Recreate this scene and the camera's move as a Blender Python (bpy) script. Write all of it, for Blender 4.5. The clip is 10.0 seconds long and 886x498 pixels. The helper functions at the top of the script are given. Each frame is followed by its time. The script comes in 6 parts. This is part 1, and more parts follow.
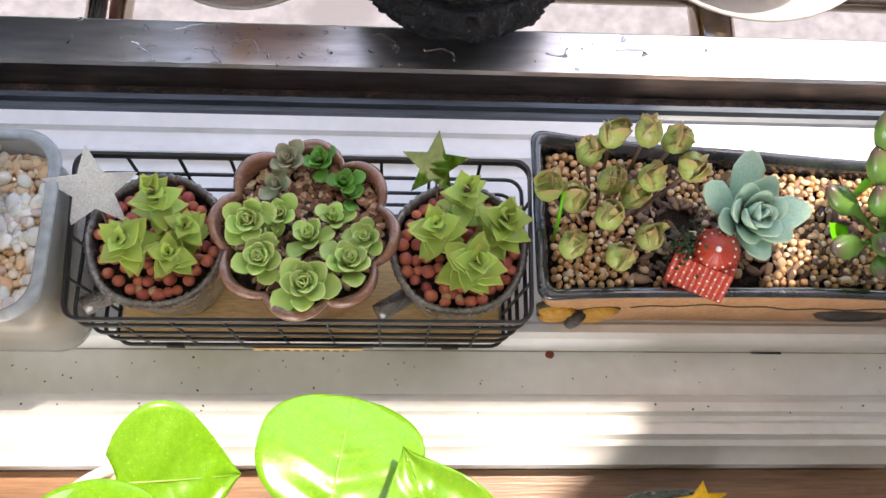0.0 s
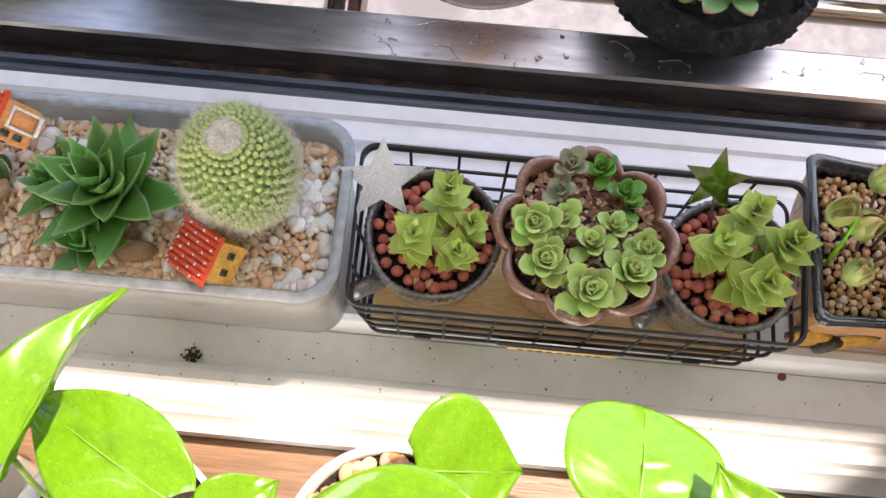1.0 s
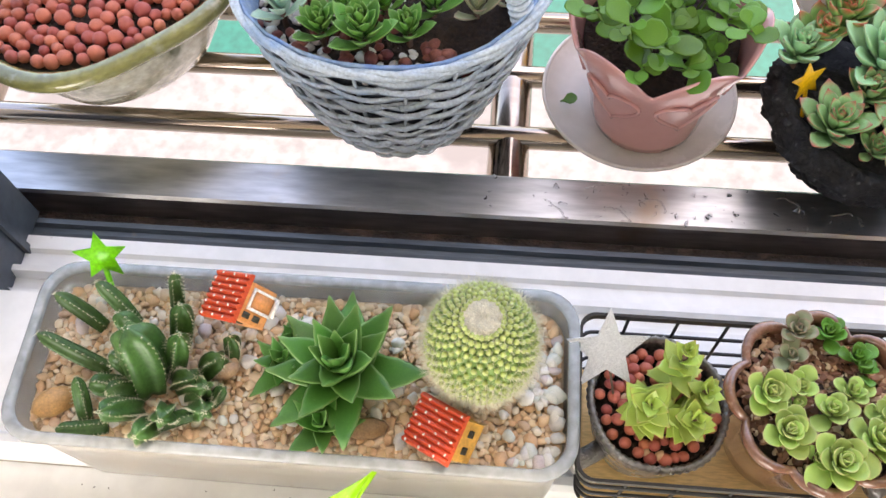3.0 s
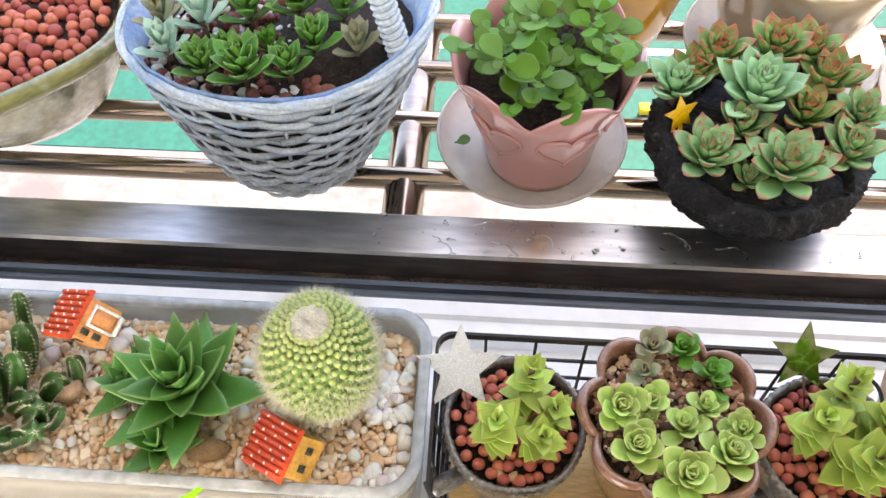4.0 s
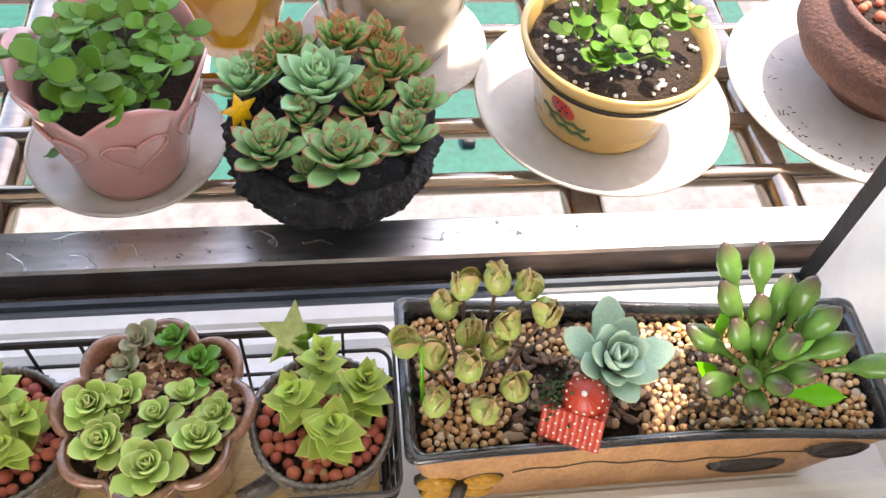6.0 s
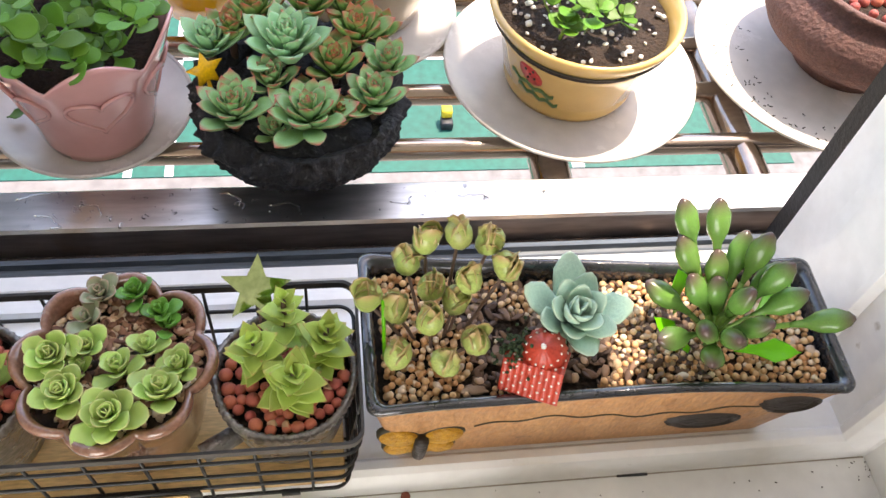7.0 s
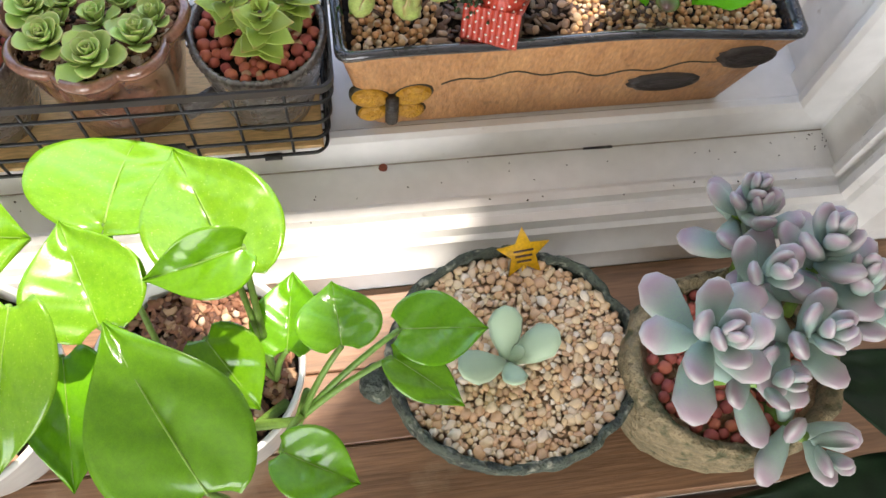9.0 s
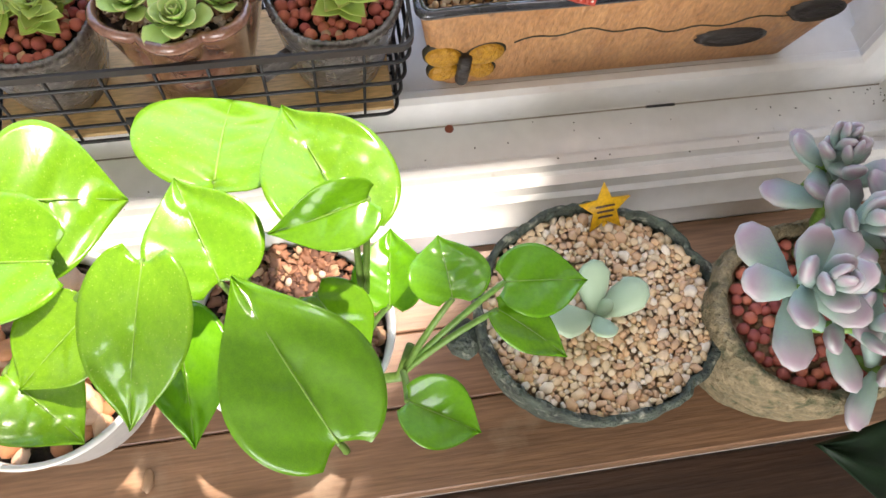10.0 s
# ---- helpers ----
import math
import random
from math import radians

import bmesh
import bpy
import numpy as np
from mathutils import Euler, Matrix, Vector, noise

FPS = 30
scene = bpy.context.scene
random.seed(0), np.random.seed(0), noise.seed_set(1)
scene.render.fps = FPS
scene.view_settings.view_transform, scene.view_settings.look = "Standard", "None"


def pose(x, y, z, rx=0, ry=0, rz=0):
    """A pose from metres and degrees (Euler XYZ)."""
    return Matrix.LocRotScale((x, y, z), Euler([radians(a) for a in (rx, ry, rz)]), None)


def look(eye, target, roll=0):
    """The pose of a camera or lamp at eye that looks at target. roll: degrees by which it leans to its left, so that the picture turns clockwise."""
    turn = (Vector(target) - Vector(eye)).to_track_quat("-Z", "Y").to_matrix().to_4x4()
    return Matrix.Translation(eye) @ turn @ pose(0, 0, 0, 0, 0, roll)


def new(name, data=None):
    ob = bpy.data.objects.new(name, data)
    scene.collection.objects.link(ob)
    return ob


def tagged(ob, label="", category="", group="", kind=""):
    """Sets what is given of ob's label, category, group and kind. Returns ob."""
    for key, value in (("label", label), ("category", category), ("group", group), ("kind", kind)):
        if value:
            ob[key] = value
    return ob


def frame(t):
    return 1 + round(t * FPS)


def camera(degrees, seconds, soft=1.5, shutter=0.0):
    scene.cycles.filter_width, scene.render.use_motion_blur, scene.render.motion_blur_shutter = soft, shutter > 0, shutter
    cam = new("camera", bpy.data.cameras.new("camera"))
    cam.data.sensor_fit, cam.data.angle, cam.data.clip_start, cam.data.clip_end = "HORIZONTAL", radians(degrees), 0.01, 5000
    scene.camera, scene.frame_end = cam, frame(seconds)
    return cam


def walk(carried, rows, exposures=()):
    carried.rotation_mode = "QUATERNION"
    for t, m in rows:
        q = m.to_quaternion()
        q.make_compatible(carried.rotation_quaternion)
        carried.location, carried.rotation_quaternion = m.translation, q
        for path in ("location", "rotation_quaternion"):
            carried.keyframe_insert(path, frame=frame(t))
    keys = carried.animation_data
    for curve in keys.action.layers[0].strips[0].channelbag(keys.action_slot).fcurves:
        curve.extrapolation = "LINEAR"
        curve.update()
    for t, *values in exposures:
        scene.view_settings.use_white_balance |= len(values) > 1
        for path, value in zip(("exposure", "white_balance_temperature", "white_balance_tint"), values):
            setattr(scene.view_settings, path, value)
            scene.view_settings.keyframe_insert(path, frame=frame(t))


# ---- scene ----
import collections

cam = camera(56.12, 10.0)
PATH = [
    (0.0, (-0.0468, 0.0566, 0.7111), (-0.0115, 0.2481, 0.1436), 10.65),
    (0.5, (-0.1366, 0.0582, 0.7111), (-0.1277, 0.2454, 0.1411), 6.09),
    (1.0, (-0.2039, 0.0548, 0.7139), (-0.2109, 0.2412, 0.1437), 3.25),
    (1.5, (-0.2810, 0.0566, 0.7216), (-0.3057, 0.2506, 0.1544), -0.53),
    (2.0, (-0.3335, 0.0597, 0.7228), (-0.3719, 0.2702, 0.1623), -3.04),
    (2.2, (-0.3408, 0.0621, 0.7221), (-0.3807, 0.2777, 0.1636), -3.23),
    (3.3, (-0.3419, 0.0670, 0.7278), (-0.3818, 0.3561, 0.2036), -4.11),
    (3.5, (-0.3296, 0.0633, 0.7183), (-0.3667, 0.3582, 0.1971), -3.21),
    (4.0, (-0.2431, 0.0321, 0.6945), (-0.2761, 0.3607, 0.1935), -2.09),
    (4.5, (-0.1734, 0.0054, 0.6689), (-0.2004, 0.3433, 0.1739), -2.28),
    (5.0, (-0.1125, 0.0057, 0.6658), (-0.1131, 0.3526, 0.1762), -1.53),
    (5.5, (-0.0387, 0.0067, 0.6765), (-0.0052, 0.3512, 0.1864), 2.39),
    (6.0, (0.0214, 0.0070, 0.6811), (0.0916, 0.3512, 0.1946), 7.14),
    (6.2, (0.0331, 0.0063, 0.6785), (0.1122, 0.3499, 0.1930), 8.24),
    (7.3, (0.029, -0.022, 0.674), (0.315, 1.030, -1.003), 10.7),
    (7.5, (0.028, -0.027, 0.681), (0.315, 0.960, -1.035), 11.8),
    (8.0, (0.035, -0.040, 0.680), (0.323, 0.904, -1.059), 12.7),
    (8.5, (0.041, -0.081, 0.669), (0.316, 0.815, -1.098), 12.4),
    (9.0, (0.0514, -0.1507, 0.6397), (0.1208, 0.0806, 0.0905), 10.01),
    (9.5, (0.0438, -0.1664, 0.6279), (0.1103, 0.0470, 0.0711), 9.70),
    (10.0, (-0.0179, -0.1550, 0.6325), (0.0571, 0.0598, 0.0772), 11.25),
]
walk(cam, [(t, look(e, g, r)) for t, e, g, r in PATH], [(0.0, 2.01, 7200, 17), (1.5, 2.00, 7300, 20), (2.2, 2.06, 7400, 20), (3.5, 2.52, 7700, 15), (6.0, 2.33, 7600, 17), (8.0, 2.12, 7100, 14), (9.0, 2.02, 7000, 14), (9.5, 2.05, 7000, 15), (10.0, 2.14, 7000, 16)])

# ---- light ----
world = bpy.data.worlds.new("sky")
scene.world = world
world.use_nodes = True
_wn = world.node_tree.nodes
_sky = _wn.new("ShaderNodeTexSky")
_sky.sky_type, _sky.sun_disc = "NISHITA", False
SUN_AZ, SUN_EL = 47.0, 70.0  # degrees to the right of straight out, and above the horizon
_sky.sun_elevation, _sky.sun_rotation = radians(SUN_EL), radians(SUN_AZ)
_sky.air_density, _sky.dust_density = 1.0, 1.2
world.node_tree.links.new(_sky.outputs[0], _wn["Background"].inputs[0])
_wn["Background"].inputs[1].default_value = 0.15
sun = new("sun", bpy.data.lights.new("sun", "SUN"))
sun.data.energy, sun.data.angle, sun.data.color = 2.1, radians(1.2), (1.0, 0.93, 0.82)
_sv = Vector((math.sin(radians(SUN_AZ)) * math.cos(radians(SUN_EL)), math.cos(radians(SUN_AZ)) * math.cos(radians(SUN_EL)), math.sin(radians(SUN_EL))))
sun.matrix_world = look(_sv * 5, (0, 0, 0))


# ---- materials ----
def mat(name, col, rough=0.5, metal=0.0, col2=None, scale=30.0, amount=0.5, bump=0.0, bscale=None, island=0.0,
        obj=0.0, tip=None, tip_from=0.55, tip_to=1.0, edge=None, coat=0.0, translucent=0.0, spec=0.5, transmission=0.0, ior=1.45,
        stain=None, stain_scale=6.0, stain_at=0.6, stretch=None, alpha=1.0, sheen=0.0, hue_spread=None, grain=1.0, edge_at=(0.3, 0.85)):
    m = bpy.data.materials.new(name)
    m.use_nodes = True
    nt = m.node_tree
    b = nt.nodes["Principled BSDF"]
    ln = nt.links.new
    tc = nt.nodes.new("ShaderNodeTexCoord")
    src = tc.outputs["Object"]
    if stretch:
        mp = nt.nodes.new("ShaderNodeMapping")
        mp.inputs["Scale"].default_value = stretch
        ln(src, mp.inputs[0])
        src = mp.outputs[0]
    no = nt.nodes.new("ShaderNodeTexNoise")
    no.inputs["Scale"].default_value, no.inputs["Detail"].default_value, no.inputs["Roughness"].default_value = scale, 6, 0.62
    ln(src, no.inputs["Vector"])
    c2 = col2 or tuple(v * 0.72 for v in col)

    def mix(fac, a, bcol, blend="MIX"):
        mx = nt.nodes.new("ShaderNodeMix")
        mx.data_type, mx.blend_type = "RGBA", blend
        for sock, v in ((mx.inputs[0], fac), (mx.inputs[6], a), (mx.inputs[7], bcol)):
            if hasattr(v, "is_output"):
                ln(v, sock)
            elif isinstance(v, (int, float)):
                sock.default_value = v
            else:
                sock.default_value = (*v, 1)
        return mx.outputs[2]

    def ramp(v, lo, hi):
        r = nt.nodes.new("ShaderNodeMapRange")
        r.inputs[1].default_value, r.inputs[2].default_value = lo, hi
        ln(v, r.inputs[0])
        return r.outputs[0]

    c = mix(ramp(no.outputs[0], 0.5 - 0.25 * amount - 0.05, 0.5 + 0.25 * amount + 0.05), c2, col)
    n2 = nt.nodes.new("ShaderNodeTexNoise")
    n2.inputs["Scale"].default_value, n2.inputs["Detail"].default_value = scale * 6.5, 4
    ln(src, n2.inputs["Vector"])
    fine = nt.nodes.new("ShaderNodeMapRange")
    fine.inputs[1].default_value, fine.inputs[2].default_value, fine.inputs[3].default_value, fine.inputs[4].default_value = 0.3, 0.7, 1 - 0.22 * grain, 1 + 0.16 * grain
    ln(n2.outputs[0], fine.inputs[0])
    fc = nt.nodes.new("ShaderNodeCombineColor")
    for k in range(3):
        ln(fine.outputs[0], fc.inputs[k])
    c = mix(1.0, c, fc.outputs[0], "MULTIPLY")
    if hue_spread:  # a list of colours picked piece by piece
        geo = nt.nodes.new("ShaderNodeNewGeometry")
        rnd = geo.outputs["Random Per Island"]
        if obj:
            oi = nt.nodes.new("ShaderNodeObjectInfo")
            rnd = oi.outputs["Random"]
        cr = nt.nodes.new("ShaderNodeValToRGB")
        cr.color_ramp.interpolation = "CONSTANT"
        els = cr.color_ramp.elements
        for i, h in enumerate(hue_spread):
            e = els[i] if i < 2 else els.new(i / len(hue_spread))
            e.position, e.color = i / len(hue_spread), (*h, 1)
        ln(rnd, cr.inputs[0])
        c = mix(0.35, cr.outputs[0], c)
    elif island or obj:
        if obj:
            rn = nt.nodes.new("ShaderNodeObjectInfo").outputs["Random"]
        else:
            rn = nt.nodes.new("ShaderNodeNewGeometry").outputs["Random Per Island"]
        hs = nt.nodes.new("ShaderNodeHueSaturation")
        k = obj or island
        v = nt.nodes.new("ShaderNodeMapRange")
        v.inputs[3].default_value, v.inputs[4].default_value = 1 - k, 1 + k
        ln(rn, v.inputs[0])
        ln(v.outputs[0], hs.inputs["Value"])
        hv = nt.nodes.new("ShaderNodeMapRange")
        hv.inputs[3].default_value, hv.inputs[4].default_value = 0.5 - 0.04 * k, 0.5 + 0.04 * k
        ln(rn, hv.inputs[0])
        ln(hv.outputs[0], hs.inputs["Hue"])
        ln(c, hs.inputs["Color"])
        c = hs.outputs[0]
    if tip:
        at = nt.nodes.new("ShaderNodeAttribute")
        at.attribute_name = "tip"
        c = mix(ramp(at.outputs["Fac"], tip_from, tip_to), c, tip)
    if edge:
        ae = nt.nodes.new("ShaderNodeAttribute")
        ae.attribute_name = "rim"
        c = mix(ramp(ae.outputs["Fac"], *edge_at), c, edge)
    if stain:
        ns = nt.nodes.new("ShaderNodeTexNoise")
        ns.inputs["Scale"].default_value, ns.inputs["Detail"].default_value = stain_scale, 8
        ln(tc.outputs["Object"], ns.inputs["Vector"])
        c = mix(ramp(ns.outputs[0], stain_at, stain_at + 0.12), c, stain)
    ln(c, b.inputs["Base Color"])
    b.inputs["Metallic"].default_value, b.inputs["Coat Weight"].default_value = metal, coat
    b.inputs["Coat Roughness"].default_value = 0.08
    b.inputs["Specular IOR Level"].default_value, b.inputs["IOR"].default_value = spec, ior
    b.inputs["Transmission Weight"].default_value, b.inputs["Alpha"].default_value = transmission, alpha
    b.inputs["Sheen Weight"].default_value = sheen
    rr = nt.nodes.new("ShaderNodeMapRange")
    rr.inputs[3].default_value, rr.inputs[4].default_value = max(0.02, rough * 0.75), min(1, rough * 1.25)
    ln(no.outputs[0], rr.inputs[0])
    ln(rr.outputs[0], b.inputs["Roughness"])
    if bump:
        nb = nt.nodes.new("ShaderNodeTexNoise")
        nb.inputs["Scale"].default_value, nb.inputs["Detail"].default_value = bscale or scale * 4, 5
        ln(src, nb.inputs["Vector"])
        bp = nt.nodes.new("ShaderNodeBump")
        bp.inputs["Strength"].default_value, bp.inputs["Distance"].default_value = bump, 0.006
        ln(nb.outputs[0], bp.inputs["Height"])
        ln(bp.outputs[0], b.inputs["Normal"])
    if translucent:
        tr = nt.nodes.new("ShaderNodeBsdfTranslucent")
        ln(c, tr.inputs[0])
        ms = nt.nodes.new("ShaderNodeMixShader")
        ms.inputs[0].default_value = translucent
        ln(b.outputs[0], ms.inputs[1])
        ln(tr.outputs[0], ms.inputs[2])
        ln(ms.outputs[0], nt.nodes["Material Output"].inputs[0])
    return m


M = {}
M["white_paint"] = mat("white_painted_aluminium", (0.82, 0.82, 0.81), 0.3, col2=(0.75, 0.75, 0.73), scale=9, grain=0.2, bump=0.012, bscale=120, stain=(0.36, 0.32, 0.26), stain_scale=46, stain_at=0.70)
M["plaster"] = mat("wall_plaster", (0.58, 0.55, 0.50), 0.8, grain=0.2, scale=5, bump=0.1)
M["grey_frame"] = mat("dark_grey_frame", (0.07, 0.085, 0.1), 0.35, scale=12, col2=(0.045, 0.055, 0.07), bump=0.05)
M["rubber"] = mat("black_rubber", (0.02, 0.02, 0.022), 0.5, scale=60, bump=0.2)
M["blue_rail"] = mat("blue_grey_rail", (0.10, 0.125, 0.15), 0.4, col2=(0.05, 0.06, 0.075), scale=25, stretch=(0.2, 3, 1), stain=(0.2, 0.17, 0.14), stain_scale=50, stain_at=0.68)
M["steel"] = mat("brushed_steel", (0.58, 0.58, 0.58), 0.34, 1.0, col2=(0.38, 0.375, 0.37), scale=9, stretch=(0.35, 2, 2), bump=0.02, bscale=60, stain=(0.46, 0.38, 0.30), stain_scale=11, stain_at=0.64)
M["tube"] = mat("polished_tube", grain=0.4, col=(0.47, 0.39, 0.33), rough=0.16, metal=1.0, col2=(0.30, 0.23, 0.18), scale=7, stretch=(0.3, 4, 4))
M["mud"] = mat("dirty_channel", (0.075, 0.05, 0.042), 0.6, col2=(0.03, 0.022, 0.02), scale=70, bump=0.6, stain=(0.16, 0.1, 0.075), stain_scale=30, stain_at=0.55)
M["water"] = mat("water", (0.95, 0.97, 1.0), 0.03, transmission=1.0, ior=1.33, scale=5)
M["wood"] = mat("oiled_wood", (0.29, 0.155, 0.09), 0.40, col2=(0.15, 0.08, 0.045), scale=7, stretch=(0.6, 9, 3), bump=0.15, bscale=40, obj=0.16, stain=(0.42, 0.3, 0.2), stain_scale=9, stain_at=0.62)
# darkened wood: the shadow over the lower shelf is in this colour
M["wood_shaded"] = mat("shaded_wood", (0.062, 0.034, 0.021), 0.5, col2=(0.032, 0.018, 0.012), scale=9, stretch=(0.6, 9, 3), bump=0.15)
M["floor_tile"] = mat("pale_floor", (0.6, 0.55, 0.48), 0.4, scale=4)
M["ground"] = mat("pale_concrete", (0.205, 0.187, 0.178), 0.85, scale=0.9, col2=(0.165, 0.152, 0.145), stain=(0.135, 0.12, 0.115), stain_scale=0.8, stain_at=0.58)
M["court"] = mat("turquoise_court", (0.004, 0.100, 0.070), 0.6, col2=(0.003, 0.082, 0.058), scale=1.2, stain=(0.06, 0.15, 0.12), stain_scale=1.6, stain_at=0.66)
M["caulk"] = mat("grubby_caulk", (0.46, 0.42, 0.35), 0.7, scale=60, col2=(0.24, 0.21, 0.17), stretch=(0.3, 1, 1))
M["line_white"] = mat("white_line_paint", (0.8, 0.8, 0.78), 0.7, scale=3)
M["yellow_paint"] = mat("yellow_paint", (0.75, 0.52, 0.03), 0.6, scale=3)


# ---- mesh helpers ----
class Geo:
    """Vertices, faces and two pigment attributes, collected before one mesh is made of them."""

    def __init__(self):
        self.v, self.f, self.tip, self.rim = [], [], [], []

    def add(self, vs, fs, tip=0.0, rim=0.0, m=None):
        o = len(self.v)
        for i, p in enumerate(vs):
            q = m @ Vector(p) if m is not None else p
            self.v.append((q[0], q[1], q[2]))
            self.tip.append(tip[i] if isinstance(tip, list) else tip)
            self.rim.append(rim[i] if isinstance(rim, list) else rim)
        self.f += [tuple(o + i for i in f) for f in fs]
        return self

    def box(self, x0, x1, y0, y1, z0, z1, bev=0.0):
        if bev <= 0:
            vs = [(x, y, z) for z in (z0, z1) for x, y in ((x0, y0), (x1, y0), (x1, y1), (x0, y1))]
            return self.add(vs, [(3, 2, 1, 0), (4, 5, 6, 7), (0, 1, 5, 4), (1, 2, 6, 5), (2, 3, 7, 6), (3, 0, 4, 7)])
        b = bev
        rings = []
        for z, k in ((z0, b), (z0 + b, 0), (z1 - b, 0), (z1, b)):
            rings.append([(x0 + k, y0 + k, z), (x1 - k, y0 + k, z), (x1 - k, y1 - k, z), (x0 + k, y1 - k, z)])
        return self.loft(rings, True, True)

    def loft(self, rings, cap0=False, cap1=False, tips=None, rims=None):
        n = len(rings[0])
        vs = [p for r in rings for p in r]
        fs = []
        for k in range(len(rings) - 1):
            for i in range(n):
                j = (i + 1) % n
                fs.append((k * n + i, k * n + j, (k + 1) * n + j, (k + 1) * n + i))
        if cap0:
            fs.append(tuple(reversed(range(n))))
        if cap1:
            fs.append(tuple((len(rings) - 1) * n + i for i in range(n)))
        tp = [tips[k] for k in range(len(rings)) for _ in range(n)] if tips else 0.0
        return self.add(vs, fs, tp)

    def lathe(self, prof, n=40, warp=None, cx=0.0, cy=0.0, cap0=True, cap1=False):
        """prof: (radius, z) from the bottom outside over the rim to the inside; warp(angle, r, z) gives a new (r, z)."""
        rings = []
        for r, z in prof:
            ring = []
            for i in range(n):
                a = 2 * math.pi * i / n
                rr, zz = warp(a, r, z) if warp else (r, z)
                ring.append((cx + rr * math.cos(a), cy + rr * math.sin(a), zz))
            rings.append(ring)
        return self.loft(rings, cap0, cap1)

    def tube(self, pts, r, n=8, caps=True, r1=None):
        pts = [Vector(p) for p in pts]
        rings = []
        ref = Vector((0, 0, 1))
        for i, p in enumerate(pts):
            d = (pts[min(i + 1, len(pts) - 1)] - pts[max(i - 1, 0)]).normalized()
            if abs(d.dot(ref)) > 0.95:
                ref = Vector((1, 0, 0)) if abs(d.x) < 0.9 else Vector((0, 1, 0))
            u = d.cross(ref).normalized()
            w = d.cross(u)
            k = r if r1 is None else r + (r1 - r) * i / (len(pts) - 1)
            rings.append([p + (u * math.cos(2 * math.pi * j / n) - w * math.sin(2 * math.pi * j / n)) * k for j in range(n)])
        return self.loft([[tuple(q) for q in ring] for ring in rings], caps, caps)

    def mesh(self, name, smooth=True):
        me = bpy.data.meshes.new(name)
        me.from_pydata(self.v, [], self.f)
        for key, vals in (("tip", self.tip), ("rim", self.rim)):
            if any(vals):
                at = me.attributes.new(key, "FLOAT", "POINT")
                at.data.foreach_set("value", vals)
        if smooth:
            me.polygons.foreach_set("use_smooth", [True] * len(me.polygons))
        me.update()
        return me


TWINS = {}  # leaf meshes that came out in a second colour


def part(name, geo, material, parent=None, label="", at=None, smooth=True, sharp=None):
    """Links a Geo (or a ready mesh) as one mesh object under a thing or a part."""
    me = geo.mesh(name, smooth) if isinstance(geo, Geo) else geo
    if material and not me.materials:
        me.materials.append(material)
    elif material and me.materials[0] != material:
        key = (me.name, material.name)
        if key not in TWINS:
            TWINS[key] = me.copy()
            TWINS[key].materials.clear()
            TWINS[key].materials.append(material)
        me = TWINS[key]
    if sharp and isinstance(geo, Geo):
        me.set_sharp_from_angle(angle=radians(sharp))
    ob = new(name, me)
    if parent:
        ob.parent = parent
    if at is not None:
        ob.matrix_basis = at
    if label:
        tagged(ob, label)
    return ob


def thing(name, at, label, category, group="", kind=""):
    e = new(name)
    e.empty_display_size = 0.02
    e.matrix_basis = at if isinstance(at, Matrix) else pose(*at)
    return tagged(e, label, category, group, kind)


def structure(name, geo, material, label="", sharp=40):
    me = geo.mesh(name, True)
    me.materials.append(material)
    me.set_sharp_from_angle(angle=radians(sharp))
    return tagged(new(name, me), label, "", "", "structure")


def lerp(tab, s):
    for (a, va), (b, vb) in zip(tab, tab[1:]):
        if s <= b:
            k = (s - a) / (b - a)
            k = k * k * (3 - 2 * k)
            return va + (vb - va) * k
    return tab[-1][1]


def fat_leaf(W=0.5, T=0.2, shape=((0, 0.45), (0.6, 1.0), (0.88, 0.62), (1, 0.0)), bend=0.15, cup=0.25, rings=8, n=10, keel=0.0, spike=0.0):
    """A thick leaf of length 1 along +y: lens-shaped section, upper side hollow by cup, curved up by bend."""
    g = Geo()
    rr, tips, vs, tp, rm = [], [], [], [], []
    for k in range(rings + 1):
        s = 1 - (1 - k / rings) ** 1.35
        h = max(lerp(shape, s), 0.02 if k < rings else 0.004) * W / 2
        t = T / 2 * (0.55 + 0.45 * math.sin(math.pi * min(1, s * 0.9 + 0.1))) * (h / (W / 2)) ** 0.5
        ring = []
        for i in range(n):
            a = 2 * math.pi * i / n
            x, z = math.cos(a) * h, math.sin(a) * t
            z += cup * x * x / (W / 2) * 1.0 + (-keel * t * max(0, 1 - abs(x) / h) if math.sin(a) < 0 else 0)
            ring.append((x, s * (1 - abs(bend) * 0.15), z + bend * s * s))
            tp.append(s)
            rm.append(max(abs(math.cos(a)) ** 3 * (0.35 + 0.65 * s), s ** 6))
        rr.append(ring)
    vs = [p for r in rr for p in r]
    fs = []
    for k in range(rings):
        for i in range(n):
            j = (i + 1) % n
            fs.append((k * n + i, k * n + j, (k + 1) * n + j, (k + 1) * n + i))
    fs.append(tuple(reversed(range(n))))
    fs.append(tuple(rings * n + i for i in range(n)))
    return g.add(vs, fs, tp, rm)


